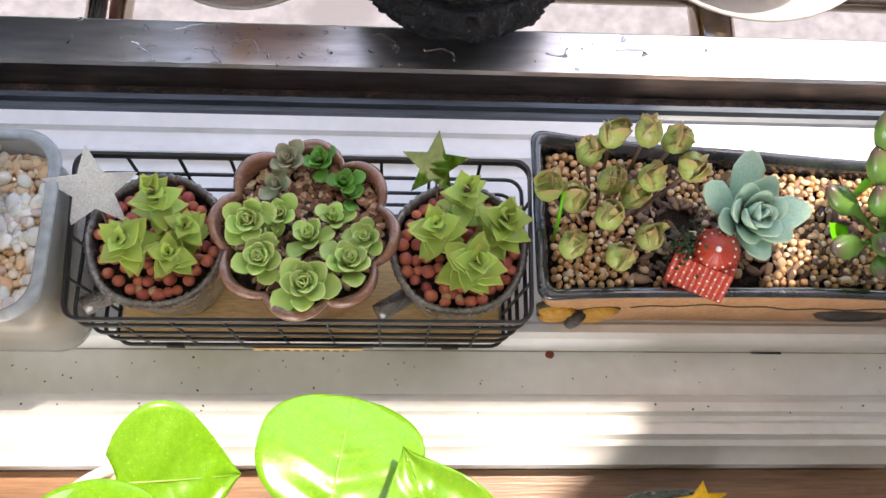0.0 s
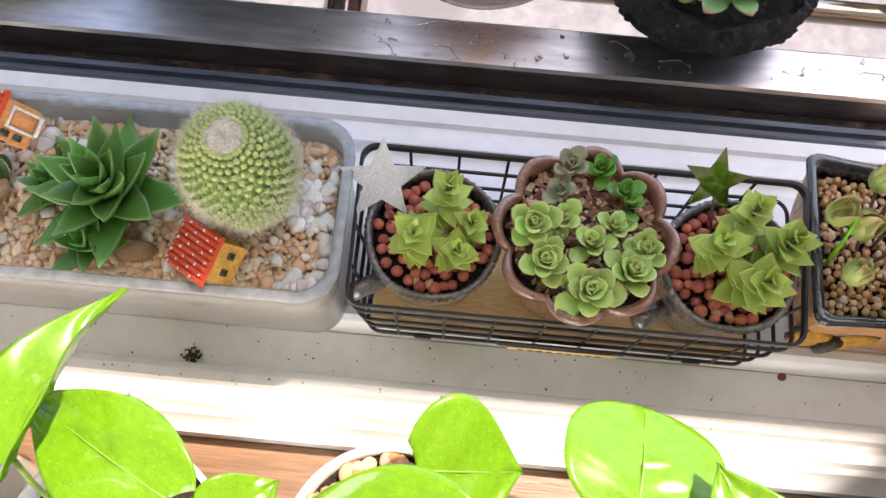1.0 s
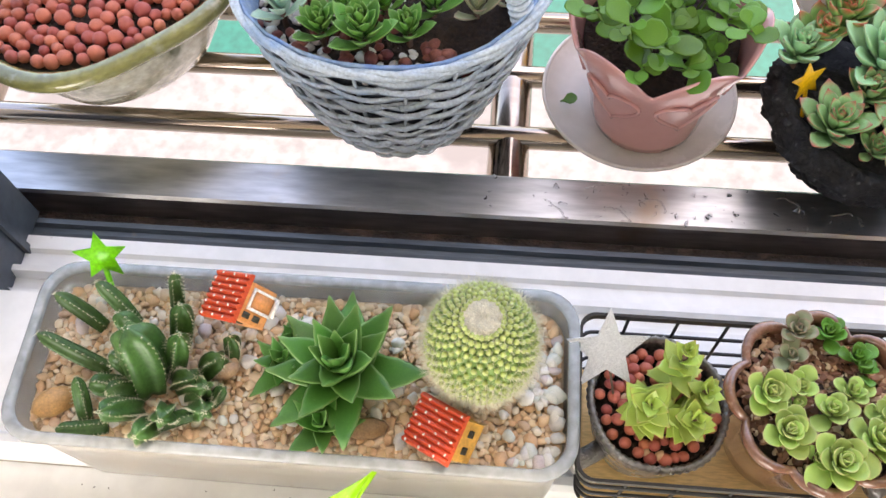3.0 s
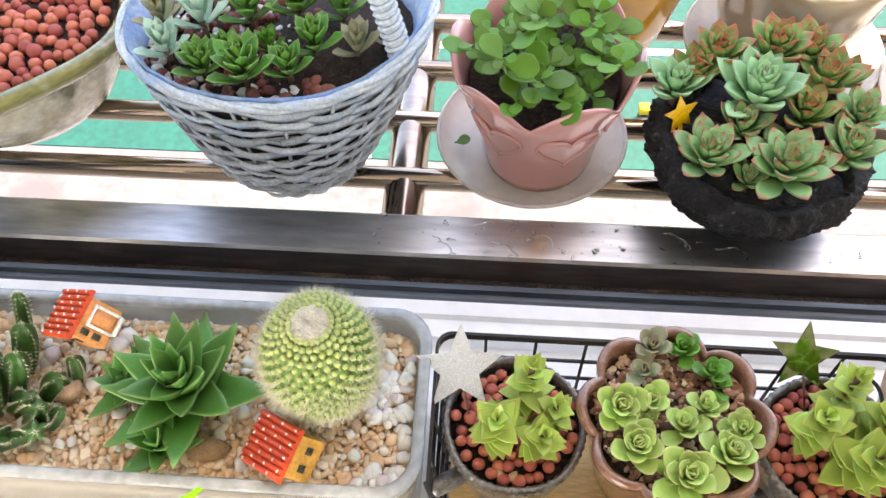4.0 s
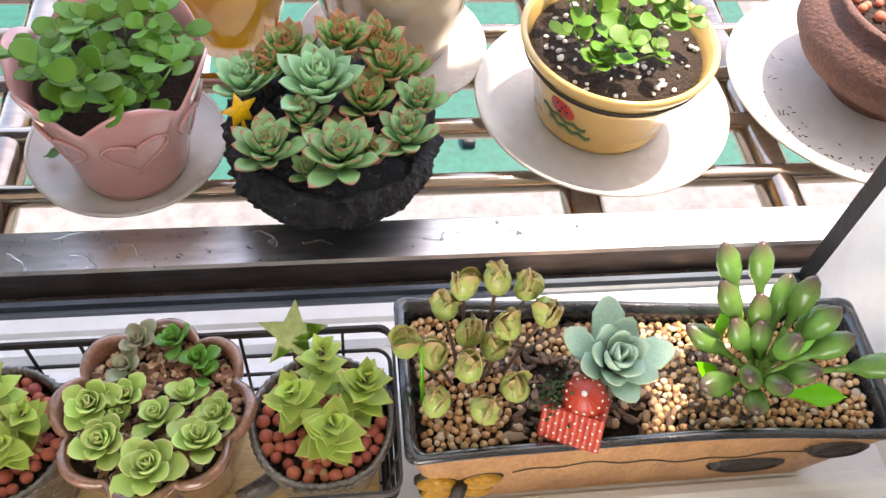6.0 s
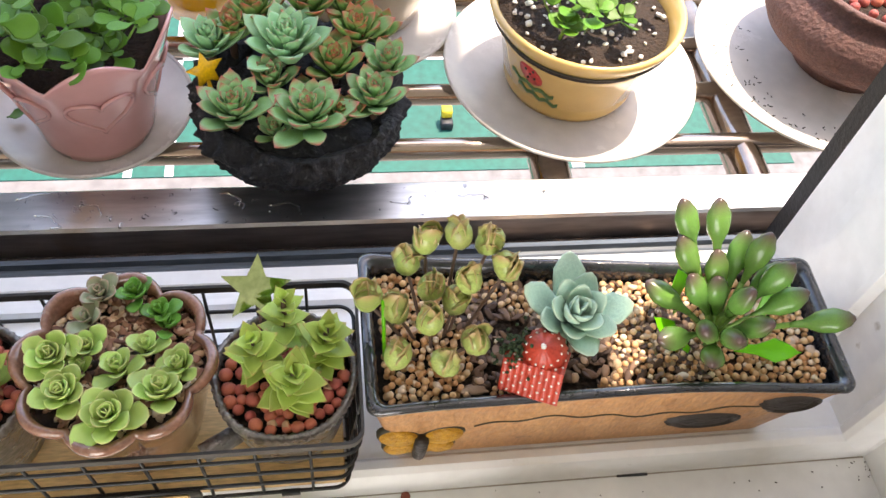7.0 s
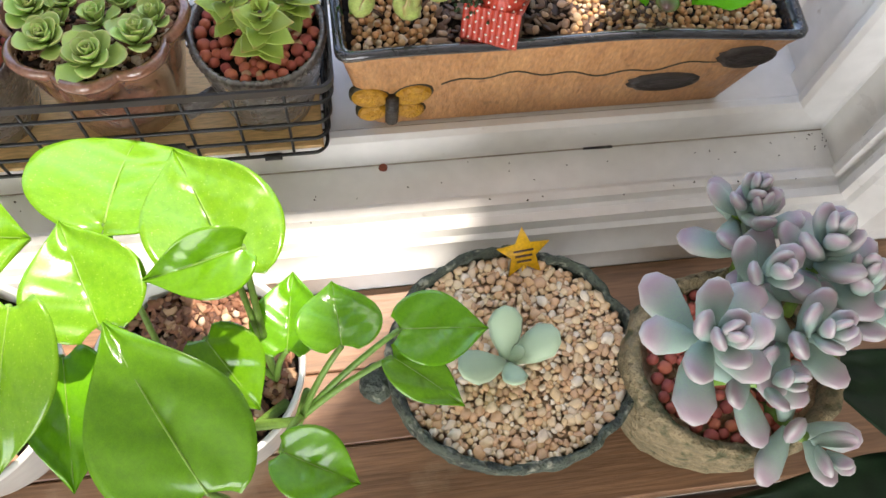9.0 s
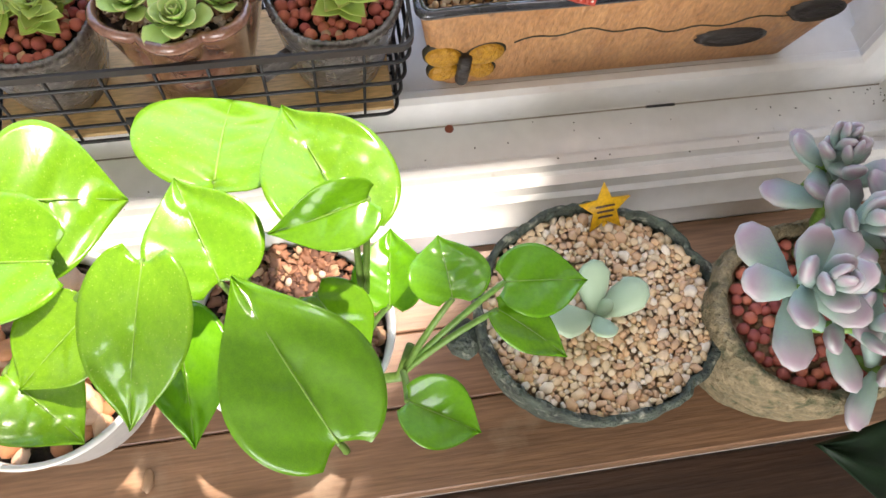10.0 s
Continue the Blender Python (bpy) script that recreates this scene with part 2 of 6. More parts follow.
def rosette(parent, leaf_mesh, material, count, size, flat=8, steep=78, inner=0.35, rnd=None, lift=0.25, origin=(0, 0, 0), twist=0.0, name="leaf"):
    """Leaves in a golden spiral from the outside in: the outer long and flat, the inner short and steep."""
    rnd = rnd or random
    for i in range(count):
        k = i / max(1, count - 1)
        el = flat + (steep - flat) * k ** 0.85 + rnd.uniform(-5, 5)
        sc = size * (1 - (1 - inner) * k) * rnd.uniform(0.92, 1.07)
        az = i * 137.5 + rnd.uniform(-6, 6) + twist
        m = pose(origin[0], origin[1], origin[2] + size * lift * k, 0, 0, az) @ pose(0, size * 0.05 * (1 - k), 0, el, 0, 0) @ Matrix.Scale(sc, 4)
        part(name, leaf_mesh, material, parent, at=m)


ICO = None


def ico_unit():
    global ICO
    if ICO is None:
        bm = bmesh.new()
        bmesh.ops.create_icosphere(bm, subdivisions=2, radius=1)
        bm.verts.ensure_lookup_table()
        ICO = ([tuple(v.co) for v in bm.verts], [tuple(v.index for v in f.verts) for f in bm.faces])
        bm.free()
    return ICO


def pebble(g, c, sx, sy, sz, rnd, rough=0.18):
    vs, fs = ico_unit()
    off = Vector((rnd.uniform(0, 99), rnd.uniform(0, 99), rnd.uniform(0, 99)))
    m = pose(*c, rnd.uniform(-30, 30), rnd.uniform(-30, 30), rnd.uniform(0, 360))
    out = []
    for p in vs:
        q = Vector(p)
        k = 1 + rough * noise.noise(q * 1.3 + off) * 2
        out.append((q.x * sx * k, q.y * sy * k, q.z * sz * k))
    g.add(out, fs, m=m)


def gravel(name, inside, x0, x1, y0, y1, z, size, count, material, label, rnd, bump=0.3, flat=0.7, rough=0.18, sizes=(0.6, 0.75, 0.9, 1.0, 1.15, 1.35), stretch=1.0, apart=0.0):
    """A bed of small stones, poured where inside(x, y) holds; apart keeps them side by side. One mesh, for nobody could count them."""
    g = Geo()
    done = 0
    tries = 0
    cells = collections.defaultdict(list)
    step = size * 3.0
    while done < count and tries < count * (14 if apart else 6):
        tries += 1
        x, y = rnd.uniform(x0, x1), rnd.uniform(y0, y1)
        if not inside(x, y):
            continue
        s = size * rnd.choice(sizes)
        if apart:
            ci, cj = int(x // step), int(y // step)
            if any((x - u) ** 2 + (y - v) ** 2 < (apart * (s + w)) ** 2 for a in (-1, 0, 1) for b in (-1, 0, 1) for u, v, w in cells[ci + a, cj + b]):
                continue
            cells[ci, cj].append((x, y, s))
        if rough < 0.03:
            sx, sy, sz = s, s * rnd.uniform(0.92, 1.0), s * rnd.uniform(0.92, 1.0)
        else:
            sx, sy, sz = s * rnd.uniform(0.8, 1.3) * stretch, s * rnd.uniform(0.75, 1.05), s * flat * rnd.uniform(0.7, 1.1)
        pebble(g, (x, y, z + rnd.uniform(-0.4, 0.6) * s * bump), sx, sy, sz, rnd, rough)
        done += 1
    ob = part(name, g, material)
    return tagged(ob, label, "gravel", "", "stuff")


# ---- the window: sill, track, jambs ----
SILL = [(0.355, 0.0), (0.352, 0.033), (0.222, 0.033), (0.219, 0.036), (0.212, 0.037), (0.207, 0.034), (0.205, 0.028), (0.2045, 0.003), (0.203, 0.0),
        (0.166, -0.002), (0.164, 0.004), (0.158, 0.010), (0.150, 0.011), (0.147, 0.005), (0.143, 0.004), (0.140, 0.010), (0.131, 0.012), (0.127, 0.006),
        (0.122, 0.004), (0.118, -0.004), (0.112, -0.010), (0.108, -0.014), (0.107, -0.043), (0.107, -0.10)]


def sill_run(a, b, turn=None):
    g = Geo()
    ra = [(a, y, z) for y, z in SILL] + [(a, 0.355, -0.10)]
    rb = [(b, y, z) for y, z in SILL] + [(b, 0.355, -0.10)]
    return g.loft([ra, rb], True, True)


structure("window_sill", sill_run(-0.86, 0.512), M["white_paint"], "glossy white moulded window sill with stepped ridges and dirt specks", 25)


def jamb(side, x_in):
    """The casing's upright, with the same stepped moulding as the sill."""
    g = Geo()
    steps = [(0.355, 0.033), (0.302, 0.033), (0.299, 0.038), (0.292, 0.038), (0.289, 0.027), (0.248, 0.027), (0.244, 0.034), (0.222, 0.033)] + SILL[3:]
    prof = [(x_in - side * z, y) for y, z in steps]
    prof += [(x_in + side * 0.25, 0.107), (x_in + side * 0.25, 0.355)]
    g.loft([[(x, y, -0.06) for x, y in prof], [(x, y, 1.9) for x, y in prof]], True, True)
    return g


structure("window_jamb_east", jamb(1, 0.50), M["white_paint"], "white moulded window jamb with dirt in the corners", 25)
g = Geo()
g.box(0.476, 0.75, 0.356, 0.376, -0.06, 1.9, 0.003)
g.box(0.486, 0.75, 0.3765, 0.424, -0.06, 1.9, 0.003)
structure("window_frame_east", g, M["white_paint"], "white window frame upright beside the track")
g = Geo().box(0.486, 0.53, 0.4245, 0.444, -0.07, 1.9, 0.003)
g.box(0.500, 0.75, 0.4445, 0.456, -0.07, 1.9, 0.003)
structure("gasket_east", g, M["rubber"], "black rubber weather strip along the white frame")
g = Geo()
g.box(-1.0, -0.862, 0.107, 0.30, -0.06, 1.9, 0.004)
structure("window_jamb_west", g, M["white_paint"], "white window jamb")
g = Geo()
g.box(-0.97, -0.812, 0.33, 0.452, -0.001, 1.9, 0.004)
g.box(-0.811, -0.806, 0.345, 0.36, 0.0, 1.9, 0.001)
g.box(-0.811, -0.806, 0.405, 0.412, 0.0, 1.9, 0.001)
structure("window_frame_west", g, M["grey_frame"], "dark grey sliding window frame standing in the track")
g = Geo().box(-0.97, -0.842, 0.4525, 0.475, -0.05, 1.9, 0.002)
structure("gasket_west", g, M["rubber"], "black seal beside the grey window frame")

structure("sill_seam", Geo().box(-0.86, 0.499, 0.2027, 0.2036, -0.001, 0.0012), M["caulk"], "thin dirty caulked seam along the sill's step")

# the sliding window's track: white ribs, blue-grey rail, dirty channel
TRACK = [(0.3555, -0.04), (0.3555, 0.014), (0.362, 0.016), (0.366, 0.004), (0.378, 0.004), (0.381, 0.016), (0.387, 0.016), (0.390, 0.003), (0.406, 0.003), (0.409, 0.008), (0.4235, 0.008), (0.4235, -0.04)]
g = Geo().loft([[(-0.86, y, z) for y, z in TRACK], [(0.5, y, z) for y, z in TRACK]], True, True)
structure("window_track", g, M["white_paint"], "white aluminium sliding window track with raised ribs", 25)
RAIL = [(0.424, -0.04), (0.424, 0.000), (0.430, 0.003), (0.433, -0.006), (0.440, -0.006), (0.442, 0.0), (0.448, -0.001), (0.4505, -0.012), (0.4505, -0.04)]
g = Geo().loft([[(-0.845, y, z) for y, z in RAIL], [(0.545, y, z) for y, z in RAIL]], True, True)
structure("outer_rail", g, M["blue_rail"], "blue-grey metal outer track rail with grime", 25)
g = Geo()
nx = 150
rows = []
for i in range(nx + 1):
    x = -0.97 + i * 1.55 / nx
    rows.append([(x, 0.451, -0.06), (x, 0.451, -0.028 + 0.004 * noise.noise((x * 40, 0, 0))), (x, 0.459, -0.034 + 0.005 * noise.noise((x * 60, 3, 0))),
                 (x, 0.468, -0.036 + 0.005 * noise.noise((x * 50, 7, 0))), (x, 0.475, -0.036), (x, 0.475, -0.06)])
g.loft(rows, True, True)
structure("channel", g, M["mud"], "wet dirt-filled channel between rail and steel beam", 60)

# ---- the steel cage outside ----
cage = thing("window_cage", (-0.34, 0.5, -0.02), "stainless steel window cage with wet square beam and round floor tubes", "cage")
c0 = Vector((-0.34, 0.5, -0.02))


def cage_part(name, g, material, label="", sharp=40):
    me = g.mesh(name)
    me.materials.append(material)
    me.set_sharp_from_angle(angle=radians(sharp))
    me.transform(Matrix.Translation(-c0))
    ob = new(name, me)
    ob.parent = cage
    if label:
        tagged(ob, label)
    return ob


cage_part("beam", Geo().box(-1.3, 1.3, 0.476, 0.527, -0.048, 0.004, 0.003), M["steel"], "square stainless beam with water drops", 30)
for y in (0.589, 0.672, 0.753, 0.836, 0.919, 1.0):
    cage_part("floor_tube", Geo().tube([(-1.3, y, -0.018), (1.3, y, -0.018)], 0.0125, 14), M["tube"])
for x in (-0.95, -0.338, 0.286, 0.52, 0.95):
    cage_part("cross_tube", Geo().tube([(x, 0.528, -0.0300), (x, 1.02, -0.0300)], 0.0225, 18), M["tube"])
cage_part("outer_beam", Geo().box(-1.3, 1.3, 1.02, 1.06, -0.048, 0.0, 0.003), M["steel"])

# unseen sheet, added above the cage to bound and soften the sunlight
M["poly"] = mat("frosted_shade_sheet", grain=0.2, col=(0.62, 0.62, 0.61), rough=0.5, scale=6, translucent=0.75)
cage_part("roof_sheet", Geo().box(-1.3, 0.565, 0.482, 1.1, 1.35, 1.356), M["poly"], "unseen frosted sheet added over the cage to filter the sun")

# ---- the bench below the sill ----
bench = tagged(new("wooden_bench"), "reddish-brown oiled wooden bench below the window sill", "bench")
bench.matrix_basis = pose(-0.2, 0.0, -0.06)
for y0, y1 in ((0.0365, 0.1065), (-0.026, 0.0355), (-0.095, -0.027)):
    part("plank", Geo().box(-1.2, 1.2, y0, y1, -0.02, 0.015, 0.0015), M["wood"], bench, sharp=30)
part("lower_shelf", Geo().box(-1.2, 1.2, -0.6, -0.0955, -0.05, -0.02, 0.003), M["wood_shaded"], bench, "lower wooden shelf, its shadow put into the wood colour", sharp=30)

# ---- the room that closes the place ----
def wall(name, *b):
    return structure(name, Geo().box(*b), M["plaster"], "plain pale plastered wall")


wall("wall_south_west", -2.2, -2.0, -3.1, -3.0, -1.0, 1.95)
wall("wall_south_east", 0.3, 2.2, -3.1, -3.0, -1.0, 1.95)
fill_lamp = new("fill_lamp", bpy.data.lights.new("fill_lamp", "AREA"))
fill_lamp.data.shape, fill_lamp.data.size, fill_lamp.data.size_y, fill_lamp.data.energy, fill_lamp.data.color = "RECTANGLE", 2.2, 2.5, 34.0, (0.97, 0.985, 1.0)
fill_lamp.matrix_world = look((-0.85, -3.05, 0.3), (-0.85, 0, 0.3))  # added fill light behind the camera, in the gap of the unseen wall
wall("wall_south_top", -2.0, 0.3, -3.1, -3.0, 1.6, 1.95)
wall("wall_west", -2.3, -2.2, -3.1, 0.36, -1.0, 1.95)
wall("wall_east", 2.2, 2.3, -3.1, 0.36, -1.0, 1.95)
wall("wall_north_east", 0.752, 2.2, 0.107, 0.36, -1.0, 1.95)
wall("wall_north_west", -2.2, -1.002, 0.107, 0.36, -1.0, 1.95)
wall("wall_below", -1.0, 0.75, 0.12, 0.35, -1.0, -0.102)
# unseen; its outer edge at y 0.41 is set to trim the sunlight
structure("ceiling", Geo().box(-2.3, 2.3, -3.1, 0.41, 1.951, 2.05), M["plaster"], "plain white ceiling")
structure("floor", Geo().box(-2.3, 2.3, -4.6, 0.106, -1.1, -1.001), M["floor_tile"], "pale room floor")

# ---- the yard far below ----
GZ = -9.0
structure("ground", Geo().box(-300, 300, -300, 600, GZ - 0.2, GZ), M["ground"], "pale sunlit concrete yard")

# ---- plant and pot materials ----
M["clear_plastic"] = mat("cloudy_plastic", (0.82, 0.83, 0.81), 0.20, col2=(0.70, 0.68, 0.62), scale=14, grain=0.3, transmission=0.82, ior=1.3, bump=0.03, bscale=30)
M["grey_lip"] = mat("smoky_plastic_lip", (0.56, 0.60, 0.62), 0.18, scale=20, transmission=0.55, ior=1.4)
STONE = [(0.80, 0.52, 0.29), (0.86, 0.66, 0.43), (0.72, 0.42, 0.23), (0.88, 0.77, 0.60), (0.82, 0.56, 0.34), (0.60, 0.41, 0.29), (0.84, 0.67, 0.49), (0.88, 0.83, 0.73)]
M["gravel"] = mat("river_gravel", (0.62, 0.47, 0.32), 0.55, scale=160, hue_spread=STONE, bump=0.15)
M["white_gravel"] = mat("white_gravel", (0.8, 0.78, 0.74), 0.5, scale=160, hue_spread=[(0.70, 0.66, 0.58), (0.60, 0.57, 0.55), (0.50, 0.38, 0.37), (0.80, 0.78, 0.74), (0.58, 0.62, 0.56)])
M["beads"] = mat("tan_beads", (0.48, 0.28, 0.14), 0.6, scale=200, hue_spread=[(0.72, 0.39, 0.17), (0.80, 0.50, 0.25), (0.64, 0.31, 0.13), (0.82, 0.58, 0.34), (0.74, 0.43, 0.21), (0.84, 0.70, 0.50)])
M["grit"] = mat("pale_grit", (0.6, 0.46, 0.33), 0.7, scale=200, hue_spread=[(0.62, 0.42, 0.25), (0.70, 0.52, 0.34), (0.42, 0.25, 0.14), (0.66, 0.38, 0.24), (0.74, 0.63, 0.50), (0.46, 0.33, 0.24), (0.52, 0.28, 0.15), (0.68, 0.52, 0.40)])
M["chips"] = mat("dark_bark_chips", (0.10, 0.05, 0.03), 0.7, scale=200, hue_spread=[(0.10, 0.058, 0.04), (0.18, 0.10, 0.06), (0.26, 0.15, 0.09), (0.06, 0.038, 0.03), (0.36, 0.24, 0.15)])
M["bark"] = mat("red_bark_chips", (0.24, 0.10, 0.055), 0.7, scale=120, hue_spread=[(0.20, 0.085, 0.045), (0.30, 0.14, 0.08), (0.12, 0.05, 0.03), (0.38, 0.2, 0.12), (0.07, 0.035, 0.025), (0.5, 0.33, 0.2)])
M["soil"] = mat("dark_soil", (0.05, 0.03, 0.02), 0.9, scale=160, bump=0.8, bscale=260, col2=(0.02, 0.013, 0.01))
M["fill"] = mat("gravel_fill", (0.58, 0.42, 0.27), 0.8, scale=180, bump=0.6, bscale=300, col2=(0.42, 0.28, 0.17))
M["clay"] = mat("red_clay", (0.58, 0.155, 0.105), 0.6, scale=220, obj=0.28, bump=0.25, bscale=500)
M["wire"] = mat("black_coated_wire", (0.016, 0.017, 0.018), 0.38, scale=100)
M["board"] = mat("tan_board", (0.70, 0.48, 0.22), 0.38, scale=15, stretch=(1, 6, 1), col2=(0.60, 0.38, 0.16))
M["stoneware"] = mat("dark_stoneware", (0.12, 0.112, 0.108), 0.28, 0.4, scale=70, col2=(0.22, 0.205, 0.19), bump=0.3, bscale=160, coat=0.6, stain=(0.24, 0.215, 0.18), stain_scale=90, stain_at=0.62)
M["brown_glaze"] = mat("brown_glaze", (0.17, 0.075, 0.046), 0.2, scale=60, col2=(0.25, 0.118, 0.08), bump=0.12, bscale=120, coat=1.0, stain=(0.31, 0.19, 0.14), stain_scale=90, stain_at=0.64)
M["black_glaze"] = mat("black_glaze", (0.016, 0.018, 0.022), 0.16, scale=40, col2=(0.035, 0.038, 0.045), coat=0.8, bump=0.15, bscale=80)
M["log_clay"] = mat("wood_look_clay", (0.52, 0.28, 0.125), 0.42, scale=60, col2=(0.39, 0.19, 0.08), stretch=(1, 1, 0.4), bump=0.55, bscale=150, stain=(0.09, 0.045, 0.02), stain_scale=60, stain_at=0.66)
M["knot"] = mat("dark_bark_knot", (0.05, 0.042, 0.038), 0.45, scale=90, stretch=(0.3, 1, 2), col2=(0.02, 0.016, 0.014), bump=0.7, bscale=90)
M["butterfly_yellow"] = mat("yellow_enamel", (0.55, 0.29, 0.02), 0.45, scale=150, col2=(0.36, 0.16, 0.01), bump=0.5, bscale=250)
M["lime_leaf"] = mat("lime_rosette_leaf", (0.48, 0.60, 0.13), 0.36, scale=60, col2=(0.33, 0.48, 0.08), tip=(0.52, 0.38, 0.12), tip_from=0.82, tip_to=1.05, edge=(0.46, 0.34, 0.10), edge_at=(0.6, 1.0), obj=0.2, translucent=0.22)
M["mint_leaf"] = mat("mint_rosette_leaf", (0.50, 0.64, 0.14), 0.34, scale=40, col2=(0.43, 0.63, 0.22), edge=(0.60, 0.58, 0.24), edge_at=(0.6, 1.0), obj=0.24, translucent=0.22)
M["olive_leaf"] = mat("grey_green_leaf", (0.20, 0.27, 0.13), 0.42, scale=50, col2=(0.29, 0.28, 0.18), edge=(0.30, 0.2, 0.14), obj=0.2)
M["green_leaf"] = mat("fresh_green_leaf", (0.15, 0.38, 0.05), 0.36, scale=50, col2=(0.08, 0.22, 0.03), obj=0.2, translucent=0.15)
M["bud_leaf"] = mat("bronze_green_leaf", (0.34, 0.46, 0.12), 0.34, scale=90, col2=(0.36, 0.38, 0.13), edge=(0.42, 0.29, 0.13), obj=0.18, translucent=0.08)
M["aqua_leaf"] = mat("aqua_waxy_leaf", (0.48, 0.68, 0.54), 0.42, scale=30, col2=(0.34, 0.54, 0.44), edge=(0.42, 0.56, 0.42), obj=0.1, translucent=0.1)
M["club_leaf"] = mat("spotted_club_leaf", (0.085, 0.200, 0.040), 0.25, scale=45, col2=(0.13, 0.28, 0.055), tip=(0.085, 0.052, 0.045), tip_from=0.70, tip_to=0.98, stain=(0.16, 0.12, 0.10), stain_scale=130, stain_at=0.60, obj=0.15)
M["star_leaf"] = mat("pointed_green_leaf", (0.055, 0.19, 0.035), 0.35, scale=60, col2=(0.085, 0.25, 0.045), edge=(0.16, 0.30, 0.09), obj=0.22, translucent=0.08)
M["cactus_green"] = mat("cactus_skin", (0.17, 0.28, 0.07), 0.5, scale=60, col2=(0.12, 0.22, 0.05))
M["cactus_dark"] = mat("dark_cactus_skin", (0.034, 0.092, 0.022), 0.42, scale=60, col2=(0.055, 0.135, 0.030), obj=0.15)
M["spine"] = mat("pale_spines", (0.82, 0.78, 0.60), 0.6, scale=30, translucent=0.25)
M["wool"] = mat("cream_wool", (0.86, 0.80, 0.62), 0.9, scale=200, bump=0.8)
M["stalk"] = mat("brown_stalk", (0.13, 0.075, 0.05), 0.6, scale=60)
M["green_stalk"] = mat("green_stalk", (0.16, 0.30, 0.05), 0.45, scale=60, obj=0.15)
M["red_roof"] = mat("red_roof", (0.62, 0.085, 0.03), 0.38, scale=120, col2=(0.50, 0.05, 0.02))
M["cottage_roof"] = mat("dark_red_roof", (0.46, 0.05, 0.025), 0.4, scale=120, col2=(0.34, 0.035, 0.02))
M["orange_wall"] = mat("orange_resin", (0.74, 0.32, 0.11), 0.42, scale=60, col2=(0.66, 0.25, 0.08))
M["ochre_wall"] = mat("ochre_resin", (0.72, 0.38, 0.08), 0.45, scale=60)
M["dot"] = mat("white_dots", (0.82, 0.78, 0.7), 0.5, scale=60)
M["dark_trim"] = mat("dark_trim", (0.04, 0.035, 0.02), 0.5, scale=60)
M["moss"] = mat("dark_moss", (0.03, 0.055, 0.02), 0.9, scale=200, island=0.3)
M["silver_glitter"] = mat("silver_glitter", (0.88, 0.89, 0.88), 0.35, 0.1, col2=(0.70, 0.71, 0.71), scale=900, amount=0.2, bump=0.9, bscale=900)
# the green of reflected plants is mixed into the foil's own colour
M["mirror"] = mat("green_tinted_foil", (0.40, 0.50, 0.26), 0.08, 1.0, scale=30, col2=(0.28, 0.38, 0.17))
M["lime_plastic"] = mat("lime_plastic", (0.16, 0.62, 0.012), 0.3, scale=60, col2=(0.13, 0.55, 0.01), translucent=0.2)
M["yellow_plastic"] = mat("yellow_plastic", (0.72, 0.42, 0.01), 0.35, scale=60, col2=(0.66, 0.36, 0.01))

R = random.Random(11)


def aim(base, tip, normal=(0, 0, 1), wx=1.0, wz=1.0):
    """A pose that lays a unit leaf (along +y, upper side +z) from base to tip; wx, wz widen and thicken it."""
    b, t = Vector(base), Vector(tip)
    y = t - b
    L = y.length
    y.normalize()
    x = y.cross(Vector(normal)).normalized()
    z = x.cross(y)
    return Matrix(((x.x * L * wx, y.x * L, z.x * L * wz, b.x), (x.y * L * wx, y.y * L, z.y * L * wz, b.y), (x.z * L * wx, y.z * L, z.z * L * wz, b.z), (0, 0, 0, 1)))


def round_rect(hx, hy, r, z, n=6, cx=0.0, cy=0.0):
    pts = []
    for k, (sx, sy) in enumerate(((1, 1), (-1, 1), (-1, -1), (1, -1))):
        for i in range(n + 1):
            a = math.pi / 2 * (k + i / n)
            pts.append((cx + sx * (hx - r) + r * math.cos(a), cy + sy * (hy - r) + r * math.sin(a), z))
    return pts


def in_rr(x, y, cx, cy, hx, hy, r):
    dx, dy = abs(x - cx) - (hx - r), abs(y - cy) - (hy - r)
    return dx <= r and dy <= r and (dx <= 0 or dy <= 0 or dx * dx + dy * dy <= r * r)


def star_plate(r, inner, t, lean=None):
    """A flat five-pointed star in the xz plane, facing -y."""
    g = Geo()
    pts = [((r if i % 2 == 0 else inner) * math.sin(math.pi * i / 5), (r if i % 2 == 0 else inner) * math.cos(math.pi * i / 5)) for i in range(10)]
    g.add([(x, -t / 2, z) for x, z in pts] + [(x, t / 2, z) for x, z in pts] + [(0, -t / 2, 0), (0, t / 2, 0)],
          [(20, i, (i + 1) % 10) for i in range(10)] + [(21, 10 + (i + 1) % 10, 10 + i) for i in range(10)] + [(i, 10 + i, 10 + (i + 1) % 10, (i + 1) % 10) for i in range(10)])
    return g


